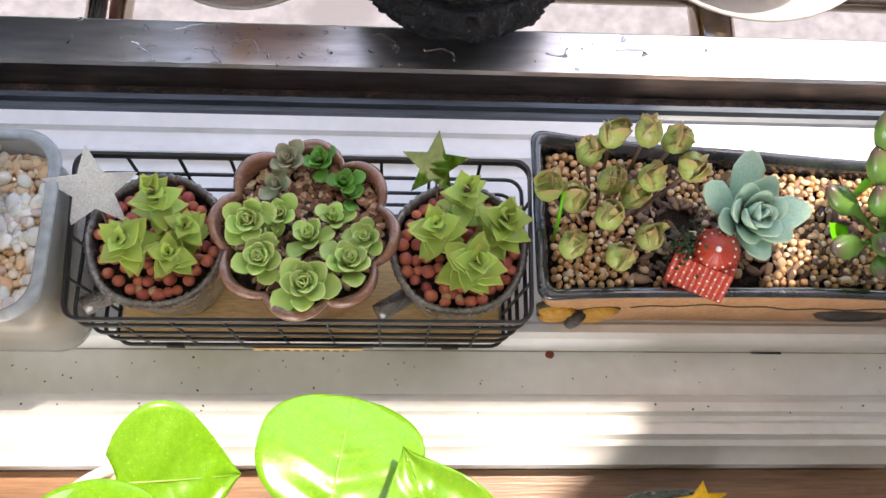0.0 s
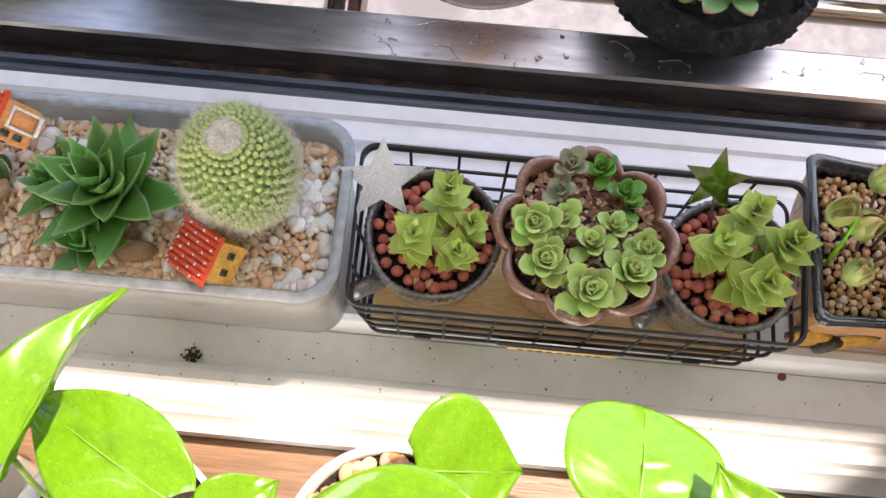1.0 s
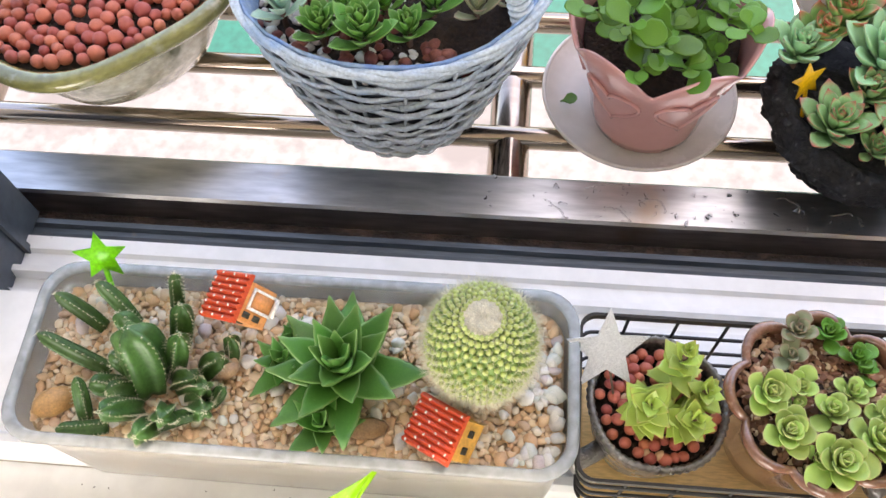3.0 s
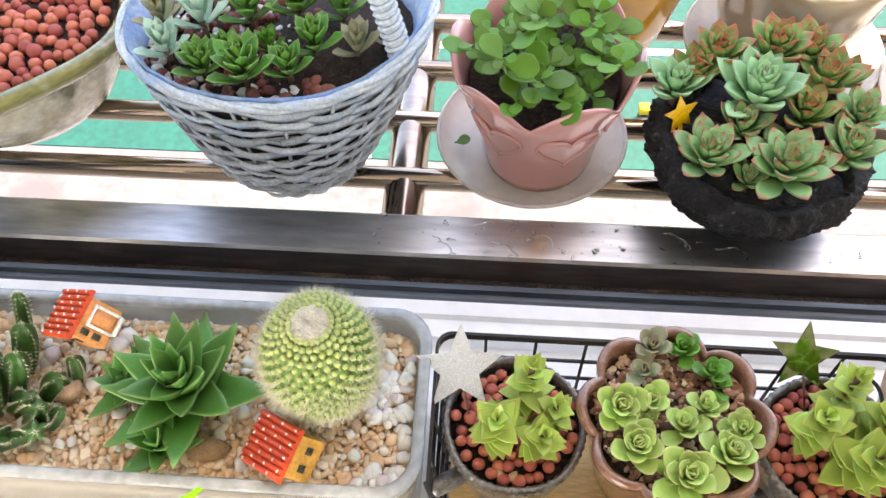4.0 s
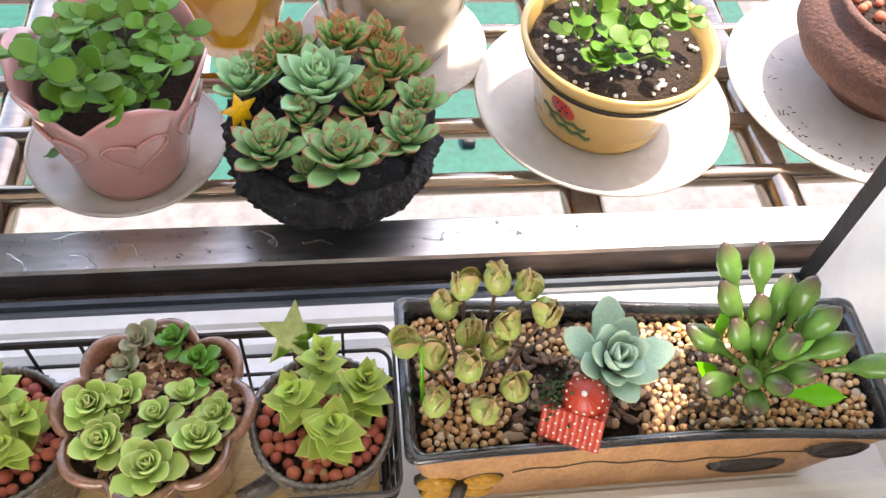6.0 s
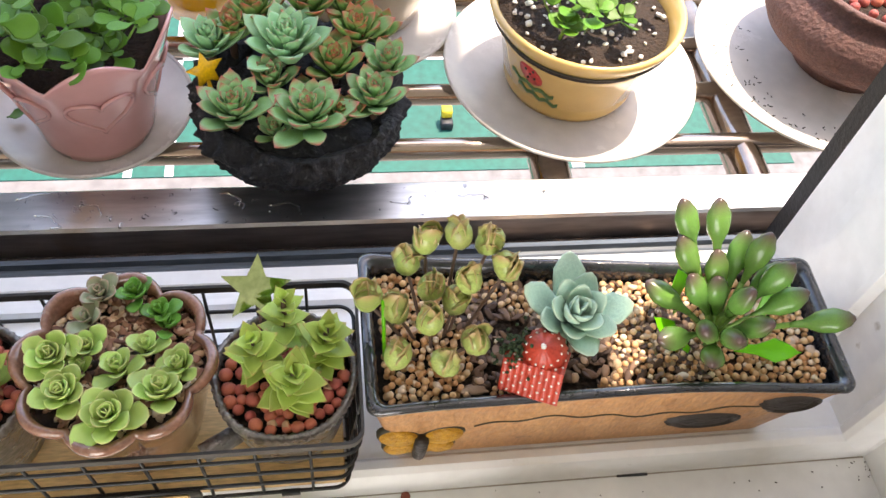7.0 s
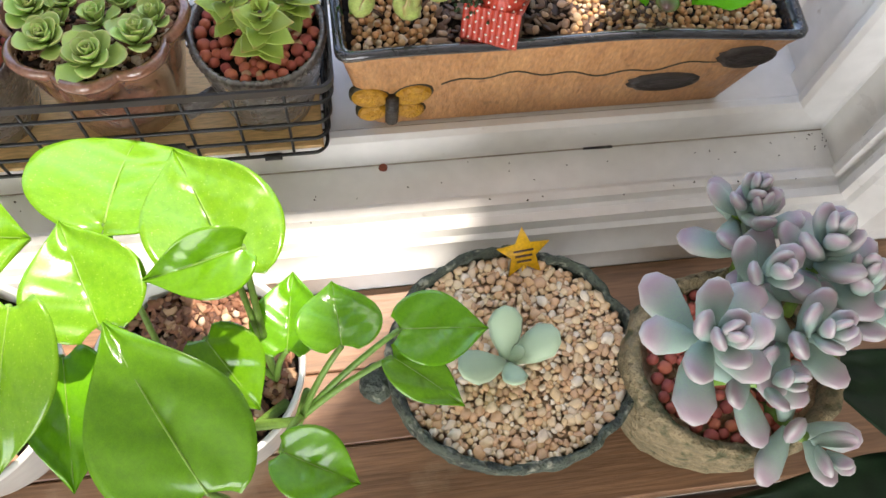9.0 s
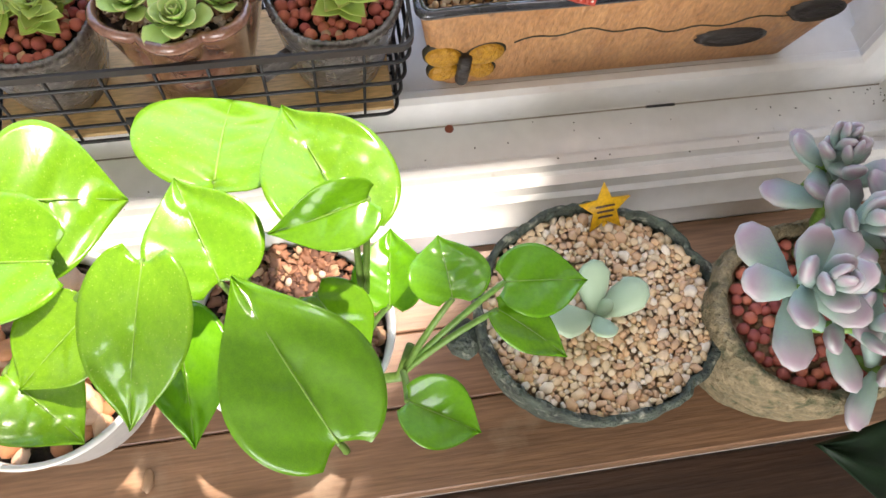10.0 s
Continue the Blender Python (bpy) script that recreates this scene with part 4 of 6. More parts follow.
round_leaf = fat_leaf(0.70, 0.15, ((0, 0.4), (0.5, 0.9), (0.76, 1.0), (0.93, 0.55), (1, 0.06)), bend=0.10, cup=0.5).mesh("round_leaf")
for (x, y), s, m, n in (((-0.123, 0.309), 0.018, "olive_leaf", 12), ((-0.099, 0.309), 0.017, "green_leaf", 13), ((-0.083, 0.292), 0.015, "green_leaf", 11), ((-0.080, 0.283), 0.012, "green_leaf", 8), ((-0.129, 0.290), 0.016, "olive_leaf", 8),
                        ((-0.150, 0.264), 0.021, "mint_leaf", 16), ((-0.127, 0.268), 0.017, "mint_leaf", 10), ((-0.105, 0.250), 0.016, "mint_leaf", 14), ((-0.090, 0.264), 0.016, "mint_leaf", 12), ((-0.065, 0.250), 0.0155, "mint_leaf", 16),
                        ((-0.138, 0.235), 0.021, "mint_leaf", 18), ((-0.107, 0.216), 0.022, "mint_leaf", 18), ((-0.079, 0.230), 0.021, "mint_leaf", 18), ((-0.131, 0.251), 0.013, "mint_leaf", 7), ((-0.12, 0.219), 0.013, "mint_leaf", 8)):
    lab = {"mint_leaf": "mint green cupped rosette", "olive_leaf": "grey-green rosette with bronze leaf edges", "green_leaf": "fresh green round-leaved rosette"}[m] + " growing in the flower pot"
    t = thing("echeveria", pose(x, y, 0.146 + 0.25 * s, R.uniform(-16, 16), R.uniform(-16, 16), R.uniform(0, 360)), lab, "succulent", "rosettes in the flower pot")
    part("stem", Geo().tube([(0, 0, -0.010), (0, 0, 0.004)], 0.002, 8), M["stalk"], t)
    rosette(t, round_leaf, M[m], n, s * 1.16 * R.uniform(0.9, 1.1), R.uniform(10, 26), 80, 0.42, R, 0.45)

# ---- the log-shaped trough ----
LX, LY, LZ = 0.2375, 0.2755, 0.0335
trough = thing("log_trough", (LX, LY, LZ), "long log-shaped ceramic trough with black glazed rim and a yellow butterfly", "planter")
A, Bq = 0.1805, 0.0695


def front_in(x):
    return 0.010 - 0.011 * x - 0.216 * x * x


def back_in(x):
    return -0.016 - 0.061 * x + 0.154 * x * x


def trough_ring(hx, hy, r, z, wave=1.0, dz=0.0):
    out = []
    for x, y, _ in round_rect(hx, hy, r, 0, 4):
        out.append((x, y, z))
    # points along the long sides, for the wavy rim
    dense = []
    for i, p in enumerate(out):
        q = out[(i + 1) % len(out)]
        m = 1 if abs(p[0] - q[0]) < 0.05 and abs(p[1] - q[1]) < 0.03 else 14
        for k in range(m):
            x, y = p[0] + (q[0] - p[0]) * k / m, p[1] + (q[1] - p[1]) * k / m
            side = min(1.0, max(0.0, (y / hy + 1) / 2))
            dy = (front_in(x) * (1 - side) + back_in(x) * side) * wave
            dense.append((x, y + dy, z + dz * math.sin(x * 30 + (0 if y < 0 else 2))))
    return dense


body = [(0.150, 0.048, 0.010, 0.0), (0.156, 0.053, 0.012, 0.004), (0.168, 0.060, 0.012, 0.05), (0.176, 0.0665, 0.010, 0.094), (0.1795, 0.0688, 0.009, 0.1035)]
g = Geo()
g.loft([trough_ring(hx, hy, r, z, z / 0.1, 0.002 * z / 0.1) for hx, hy, r, z in body], True, False)
part("wall", g, M["log_clay"], trough, "tan wood-look ceramic body")
lipr = [(0.1797, 0.0690, 0.009, 0.1037), (0.1815, 0.0705, 0.010, 0.107), (0.181, 0.070, 0.010, 0.1105), (0.1785, 0.0675, 0.009, 0.1115), (0.1745, 0.0635, 0.008, 0.110), (0.172, 0.061, 0.008, 0.104), (0.168, 0.058, 0.008, 0.070)]
part("glazed_rim", Geo().loft([trough_ring(hx, hy, r, z, 1.0, 0.002) for hx, hy, r, z in lipr]), M["black_glaze"], trough, "glossy black rim and lining")
part("soil", Geo().loft([trough_ring(0.160, 0.054, 0.008, 0.06, 0.7), trough_ring(0.171, 0.060, 0.008, 0.0935, 1.0)], True, True), M["soil"], trough)
# the incised line, knots and butterfly on the front
front = lambda z, x: -(0.053 + (z - 0.004) * 0.152) - 0.0008 + front_in(x) * z / 0.1
pts = []
for i in range(40):
    x = -0.10 + 0.26 * i / 39
    z = 0.060 + 0.006 * math.sin(i * 0.22) + 0.003 * math.sin(i * 0.9) + 0.008 * i / 39
    pts.append((x, front(z, x) + 0.0006, z))
part("incised_line", Geo().tube(pts, 0.0008, 6), M["dark_trim"], trough, "dark incised branch line")
for x, z, a, b in ((0.145, 0.078, 0.020, 0.012), (0.088, 0.043, 0.026, 0.010)):
    g = Geo()
    rings = []
    for rr, dy in ((1.25, 0.003), (1.15, -0.002), (0.95, -0.0035), (0.85, -0.0015), (0.6, -0.003), (0.3, -0.0015), (0.05, -0.002)):
        rings.append([(x + a * rr * math.cos(t_ * 0.2618) * (1 + 0.06 * math.sin(t_ * 3)), front(z, x) + dy, z + b * rr * math.sin(t_ * 0.2618)) for t_ in range(24)])
    g.loft(rings, False, True)
    part("knot", g, M["knot"], trough, "dark bark-textured knot in relief")
bf = part("butterfly", Geo().tube([(-0.139, front(0.045, -0.139) - 0.004, 0.052), (-0.139, front(0.03, -0.139) - 0.005, 0.034), (-0.139, front(0.018, -0.139) - 0.004, 0.018)], 0.0055, 10), M["knot"], trough, "yellow butterfly in relief with a dark body")
for s in (-1, 1):
    for cx, cz, a, b, rot in ((0.017, 0.050, 0.015, 0.012, 20), (0.015, 0.027, 0.0125, 0.0105, -25)):
        for nm, k, dy, mt in (("wing_border", 1.13, 0.0008, "dark_trim"), ("wing", 1.0, -0.0016, "butterfly_yellow")):
            g = Geo()
            rings = []
            for rr, d2 in ((1.0, 0.004), (1.0, 0.0), (0.8, -0.0018), (0.4, -0.0028), (0.05, -0.003)):
                ring = []
                for t_ in range(22):
                    u, v = a * k * rr * math.cos(t_ * 0.28560), b * k * rr * math.sin(t_ * 0.28560)
                    ca, sa = math.cos(radians(rot * s)), math.sin(radians(rot * s))
                    ring.append((-0.139 + s * cx + u * ca - v * sa, front(cz, -0.139) + dy + d2, cz + u * sa + v * ca))
                rings.append(ring)
            g.loft(rings, False, True)
            part(nm, g, M[mt], bf)
inside_log = lambda x, y: abs(x - LX) < 0.166 and front_in(x - LX) - 0.057 < y - LY < 0.057 + back_in(x - LX)
patch = lambda x, y: noise.noise((x * 22, y * 22, 3.0)) + 0.35 * math.sin((x - 0.06) * 14)
bead_area = lambda x, y: inside_log(x, y) and (patch(x, y) < 0.30 or x > 0.31 or x < 0.125)
gravel("tan_beads", bead_area, LX - 0.17, LX + 0.17, LY - 0.06, LY + 0.06, LZ + 0.0945, 0.0029, 1500, M["beads"], "small round tan clay beads in the trough", R, flat=1.0, rough=0.02, sizes=(0.9, 1.0), apart=0.90)
gravel("tan_beads", bead_area, LX - 0.17, LX + 0.17, LY - 0.06, LY + 0.06, LZ + 0.0985, 0.0029, 1100, M["beads"], "loose upper layer of tan clay beads", R, bump=0.9, flat=1.0, rough=0.02, sizes=(0.8, 0.9, 1.0), apart=0.98)
gravel("bark_chips", lambda x, y: inside_log(x, y) and 0.13 < x < 0.31, LX - 0.17, LX + 0.17, LY - 0.056, LY + 0.056, LZ + 0.0985, 0.0026, 480, M["chips"], "dark bark chips and soil in the trough", R, flat=0.35, stretch=1.9)
gravel("pale_grit", inside_log, LX - 0.17, LX + 0.17, LY - 0.056, LY + 0.056, LZ + 0.0990, 0.0028, 130, M["grit"], "pale grit between the beads", R)

bud_leaf = fat_leaf(0.78, 0.2, ((0, 0.35), (0.4, 0.95), (0.7, 1.0), (0.93, 0.55), (1, 0.05)), bend=0.95, cup=0.8).mesh("bud_leaf")
root = Vector((0.112, 0.272, 0.128))
for k, h in enumerate(((0.101, 0.311, 0.205), (0.123, 0.308, 0.215), (0.146, 0.308, 0.205), (0.089, 0.307, 0.185), (0.156, 0.290, 0.200), (0.060, 0.281, 0.182), (0.101, 0.260, 0.182), (0.079, 0.276, 0.174), (0.129, 0.284, 0.194), (0.110, 0.235, 0.168), (0.133, 0.251, 0.166), (0.079, 0.246, 0.162), (0.104, 0.286, 0.184), (0.121, 0.279, 0.176))):
    t = thing("bud_succulent", (h[0], h[1], 0.130), "bronze-green succulent stem topped by a closed cup of leaves", "succulent", "cupped succulent stems")
    foot = (root.x - h[0]) * 0.55, (root.y - h[1]) * 0.55
    dz = h[2] - 0.130
    part("stem", Geo().tube([(foot[0], foot[1], -0.004), (foot[0] * 0.5, foot[1] * 0.5, dz * 0.45), (0, 0, dz - 0.006)], 0.0013, 8), M["stalk"], t)
    core = Geo()
    pebble(core, (0, 0, dz + 0.002), 0.0098, 0.0098, 0.0125, R, 0.04)
    part("bud", core, M["bud_leaf"], t)
    for i in range(7):
        sc = (0.0225 if i < 4 else 0.0195) * R.uniform(0.85, 1.05)
        el = (38, 38, 46, 46, 54, 58, 62)[i] + R.uniform(-6, 6)
        m = pose(0, 0, dz - 0.008, R.uniform(-10, 10), R.uniform(-10, 10), i * 180 + (i // 2) * 90 + k * 37) @ pose(0, 0.001, 0, el, 0, 0) @ Matrix.Scale(sc, 4)
        part("leaf", bud_leaf, M["bud_leaf"], t, at=m)

wax_leaf = fat_leaf(0.47, 0.15, ((0, 0.45), (0.5, 0.95), (0.75, 1.0), (0.93, 0.5), (1, 0.0)), bend=0.16, cup=0.4).mesh("waxy_leaf")
t = thing("echeveria", pose(0.206, 0.274, 0.146, 16, 0, 0), "large aqua waxy rosette with broad spoon leaves in the trough", "succulent")
part("stem", Geo().tube([(0, 0, -0.016), (0, 0, 0.006)], 0.005, 10), M["stalk"], t)
rosette(t, wax_leaf, M["aqua_leaf"], 21, 0.051, 18, 74, 0.55, R, 0.55)

club = fat_leaf(0.52, 0.46, ((0, 0.2), (0.18, 0.3), (0.5, 0.92), (0.70, 1.0), (0.92, 0.6), (1, 0.12)), bend=0.06, cup=0.05, rings=12, n=12).mesh("club_leaf")
t = thing("club_leaf_succulent", (0.318, 0.256, 0.132), "succulent with fat spotted green club leaves and dark tips", "succulent")
part("stem", Geo().tube([(0, 0, -0.006), (0.003, 0.002, 0.02), (0, 0.004, 0.036)], 0.0045, 10), M["green_stalk"], t)
for tip_ in ((0.278, 0.319, 0.236), (0.306, 0.319, 0.236), (0.279, 0.302, 0.216), (0.309, 0.296, 0.206), (0.336, 0.310, 0.208), (0.341, 0.294, 0.228), (0.358, 0.275, 0.216), (0.286, 0.280, 0.198), (0.262, 0.288, 0.176), (0.314, 0.251, 0.222), (0.308, 0.224, 0.196), (0.333, 0.231, 0.204), (0.374, 0.262, 0.196), (0.400, 0.238, 0.196), (0.262, 0.243, 0.168), (0.290, 0.240, 0.184), (0.306, 0.278, 0.198), (0.298, 0.222, 0.164), (0.364, 0.288, 0.196)):
    d = Vector(tip_) - Vector((0.318, 0.256, 0.132))
    foot_ = Vector((0, 0.002, 0.018)) + d * 0.05
    base = d - (d - foot_).normalized() * min(0.044, (d - foot_).length * 0.72)
    part("stalk", Geo().tube([tuple(foot_), tuple((foot_ + base) / 2 + Vector((0, 0, -0.003))), tuple(base)], 0.0016, 8, True, 0.0022), M["green_stalk"], t)
    L = (d - base).length
    part("leaf", club, M["club_leaf"], t, at=aim(base, d, (0.1, -0.2, 1), 0.036 / L, 0.036 / L))
pick_leaf = fat_leaf(0.42, 0.05, ((0, 0.3), (0.4, 0.4), (0.55, 1.0), (0.75, 0.7), (1, 0.0)), bend=0.05, cup=0.3).mesh("pick_leaf")
for b, e in (((0.336, 0.250, 0.137), (0.380, 0.236, 0.150)), ((0.324, 0.290, 0.135), (0.322, 0.302, 0.195)), ((0.30, 0.250, 0.137), (0.268, 0.268, 0.160)), ((0.355, 0.27, 0.135), (0.378, 0.285, 0.176)), ((0.30, 0.285, 0.135), (0.283, 0.292, 0.190))):
    ob = tagged(part("plastic_leaf", pick_leaf, M["lime_plastic"], at=aim(b, e, (0, -0.3, 1))), "bright green plastic leaf pick stuck in the trough", "plant pick", "green plastic leaf picks")
ob = part("green_stick", Geo().tube([(0.072, 0.262, 0.132), (0.071, 0.268, 0.16), (0.070, 0.277, 0.186)], 0.0014, 8), M["lime_plastic"])
tagged(ob, "thin bright green plastic stick in the trough", "plant pick")

# the tiny red-roofed cottage
t = thing("tiny_cottage", pose(0.180, 0.238, 0.131, 20, -8, -26) @ Matrix.Scale(0.98, 4), "tiny cottage with red dotted roofs and a mossy side", "miniature house", "miniature houses")
part("body", Geo().box(-0.018, 0.018, -0.010, 0.014, -0.004, 0.022, 0.001), M["stalk"], t, sharp=30)
for s in (-1, 1):
    g = Geo()
    ra = [(-0.022 + 0.044 * i / 60, 0.0011 * abs(math.sin(i / 60 * math.pi * 10))) for i in range(61)]
    g.loft([[(x, s * 0.000 + 0.002, 0.036 + z) for x, z in ra] + [(x, 0.002, 0.0335) for x, z in reversed(ra)], [(x, 0.002 + s * 0.020, 0.020 + z) for x, z in ra] + [(x, 0.002 + s * 0.020, 0.0175) for x, z in reversed(ra)]], True, True)
    roof = part("roof", g, M["cottage_roof"], t, "corrugated red roof slope", sharp=25)
    for i in range(30):
        g = Geo()
        k = 0.12 + 0.16 * (i % 6)
        pebble(g, (0, 0, 0), 0.0008, 0.0011, 0.0007, R, 0.05)
        part("roof_dot", g, M["dot"], roof, at=pose(-0.0198 + 0.0044 * (i * 3 % 10), 0.002 + s * 0.020 * k, 0.0371 - 0.016 * k))
g = Geo().lathe([(0.016, 0.030), (0.0165, 0.032), (0.010, 0.042), (0.001, 0.047)], 48, lambda a, r, z: (r * (1 + 0.05 * math.cos(a * 16)), z), cx=0.004, cy=0.016, cap1=True)
tw = part("turret_roof", g, M["cottage_roof"], t, "round pleated red roof with white dots")
g = Geo()
pebble(g, (0.004, 0.016, 0.0472), 0.0022, 0.0022, 0.0015, R, 0.02)
part("finial", g, M["dot"], tw)
for i in range(14):
    g = Geo()
    pebble(g, (0, 0, 0), 0.001, 0.001, 0.0008, R, 0.05)
    part("roof_dot", g, M["dot"], tw, at=pose(0.004 + 0.0125 * math.cos(i * 0.45), 0.016 + 0.0125 * math.sin(i * 0.45), 0.0385))
part("turret", Geo().lathe([(0.010, -0.004), (0.010, 0.0305)], 20, cx=0.004, cy=0.016, cap1=True), M["stalk"], t)
g = Geo()
for i in range(260):
    pebble(g, (-0.014 + R.gauss(0, 0.006), 0.012 + R.gauss(0, 0.006), 0.030 + R.gauss(0, 0.005)), 0.0013, 0.0013, 0.0013, R, 0.3)
part("moss", g, M["moss"], t, "dark tufted moss")

# ---- the pots on the cage outside ----
M["lava"] = mat("black_lava_rock", (0.022, 0.023, 0.026), 0.75, scale=50, col2=(0.010, 0.010, 0.012), bump=1.0, bscale=140, stain=(0.10, 0.10, 0.105), stain_scale=160, stain_at=0.62)
M["pink_glaze"] = mat("pink_glaze", (0.60, 0.31, 0.29), 0.09, grain=0.15, scale=10, col2=(0.55, 0.27, 0.25), coat=0.8)
M["white_plastic"] = mat("milky_plastic", (0.70, 0.665, 0.62), 0.26, scale=8, grain=0.3, col2=(0.65, 0.61, 0.56), stain=(0.4, 0.36, 0.3), stain_scale=55, stain_at=0.71, translucent=0.15)
M["yellow_glaze"] = mat("cream_yellow_glaze", (0.62, 0.42, 0.15), 0.16, grain=0.15, scale=10, col2=(0.57, 0.37, 0.12), coat=0.7)
M["terracotta_brown"] = mat("weathered_brown_clay", (0.155, 0.075, 0.06), 0.75, scale=80, col2=(0.10, 0.05, 0.042), bump=0.6, bscale=200)
M["orange_glaze"] = mat("amber_glaze", (0.82, 0.44, 0.02), 0.12, grain=0.15, scale=8, col2=(0.74, 0.36, 0.015), coat=0.8)
M["beige_glaze"] = mat("beige_glaze", (0.45, 0.36, 0.24), 0.14, grain=0.15, scale=8, col2=(0.40, 0.31, 0.2), coat=0.8)
M["olive_glaze"] = mat("olive_glaze", (0.24, 0.23, 0.075), 0.13, scale=16, col2=(0.14, 0.14, 0.05), coat=0.8, bump=0.4, bscale=60, stretch=(1, 1, 3), stain=(0.30, 0.30, 0.20), stain_scale=40, stain_at=0.6)
M["grey_glaze"] = mat("grey_celadon_glaze", (0.50, 0.47, 0.38), 0.14, scale=18, col2=(0.34, 0.31, 0.22), coat=0.8, bump=1.0, bscale=38, stain=(0.12, 0.12, 0.07), stain_scale=18, stain_at=0.55)
M["wicker"] = mat("whitewashed_wicker", (0.60, 0.67, 0.71), 0.45, scale=50, col2=(0.40, 0.48, 0.56), bump=0.4, bscale=160, obj=0.26, stain=(0.22, 0.34, 0.50), stain_scale=16, stain_at=0.60)
M["wicker_gap_shade"] = mat("dark_gap_backing", (0.045, 0.055, 0.07), 0.8, scale=60)
M["wicker_blue"] = mat("blue_plastic_lining", (0.10, 0.22, 0.48), 0.3, scale=30, col2=(0.3, 0.4, 0.5))
M["red_edge_leaf"] = mat("red_edged_leaf", (0.24, 0.47, 0.14), 0.34, scale=40, col2=(0.31, 0.54, 0.28), edge=(0.44, 0.12, 0.09), edge_at=(0.58, 0.95), tip=(0.50, 0.05, 0.05), tip_from=0.82, tip_to=1.0, obj=0.22, translucent=0.16)
M["red_tip_leaf"] = mat("red_tipped_leaf", (0.19, 0.40, 0.12), 0.40, scale=40, col2=(0.26, 0.42, 0.12), edge=(0.46, 0.12, 0.07), edge_at=(0.60, 0.95), tip=(0.54, 0.06, 0.05), tip_from=0.74, tip_to=1.0, obj=0.2, translucent=0.18)
M["pale_aqua"] = mat("pale_aqua_leaf", (0.34, 0.62, 0.28), 0.36, scale=40, col2=(0.30, 0.54, 0.33), edge=(0.42, 0.40, 0.26), edge_at=(0.7, 1.0), tip=(0.46, 0.14, 0.10), tip_from=0.92, tip_to=1.02, obj=0.16, translucent=0.16)
M["herb_leaf"] = mat("soft_green_leaf", (0.13, 0.31, 0.025), 0.45, scale=60, col2=(0.085, 0.22, 0.018), obj=0.25, translucent=0.3)
M["ladybug_red"] = mat("ladybird_red", (0.62, 0.05, 0.045), 0.35, scale=60)
M["grass_paint"] = mat("green_brush_paint", (0.08, 0.16, 0.05), 0.5, scale=60)


def inner_soil(t, r, z, warp=None):
    part("soil", Geo().lathe([(r, z - 0.012), (r, z), (r * 0.5, z + 0.003), (0.001, z + 0.003)], 44, warp, cap1=True), M["soil"], t)


def saucer(loc, r, h, label, tilt=(0, 0)):
    t = thing("saucer", pose(*loc, *tilt), label, "saucer", "pot saucers")
    prof = [(r * 0.72, 0), (r * 0.80, 0.001), (r * 0.97, h * 0.8), (r, h), (r * 1.0, h + 0.002), (r * 0.985, h + 0.002), (r * 0.95, h * 0.8), (r * 0.78, 0.0035), (r * 0.3, 0.0035), (0.001, 0.0035)]
    part("dish", Geo().lathe(prof, 72, cap1=True), M["white_plastic"], t)
    part("rolled_rim", Geo().tube([(r * 1.002 * math.cos(i * math.pi / 40), r * 1.002 * math.sin(i * math.pi / 40), h + 0.0015) for i in range(81)], 0.0022, 8, False), M["white_plastic"], t)
    return t


TOP = -0.0052  # the top of the cage's floor tubes

# the lava-rock bowl and its rosettes
lava = thing("lava_bowl", (0.014, 0.582, TOP + 0.0095), "round black lava-rock bowl planted with red-edged rosettes", "plant pot")


def rocky(a, r, z):
    p = Vector((math.cos(a) * r, math.sin(a) * r, z))
    k = noise.noise(p * 60) * 0.009 + abs(noise.noise(p * 150)) * 0.008 + noise.noise(p * 18) * 0.007 - 0.002
    return r + (k if r > 0.02 else 0), z + k * 0.5


prof = [(0.040, 0.0), (0.055, 0.001)] + [(0.055 + 0.050 * math.sin(math.pi / 2 * i / 36), 0.002 + 0.060 * i / 36) for i in range(1, 37)]
prof += [(0.105 - 0.027 * (i / 14) ** 1.5, 0.062 + 0.018 * math.sin(math.pi * i / 15)) for i in range(1, 15)]
part("bowl", Geo().lathe(prof, 240, rocky), M["lava"], lava)
part("filling", Geo().lathe([(0.082, 0.055), (0.084, 0.070), (0.05, 0.078), (0.001, 0.080)], 90, rocky, cap1=True), M["lava"], lava)
ech_leaf = fat_leaf(0.46, 0.13, ((0, 0.42), (0.4, 0.82), (0.66, 1.0), (0.84, 0.64), (0.94, 0.22), (1, 0.0)), bend=0.16, cup=0.5).mesh("spoon_leaf")
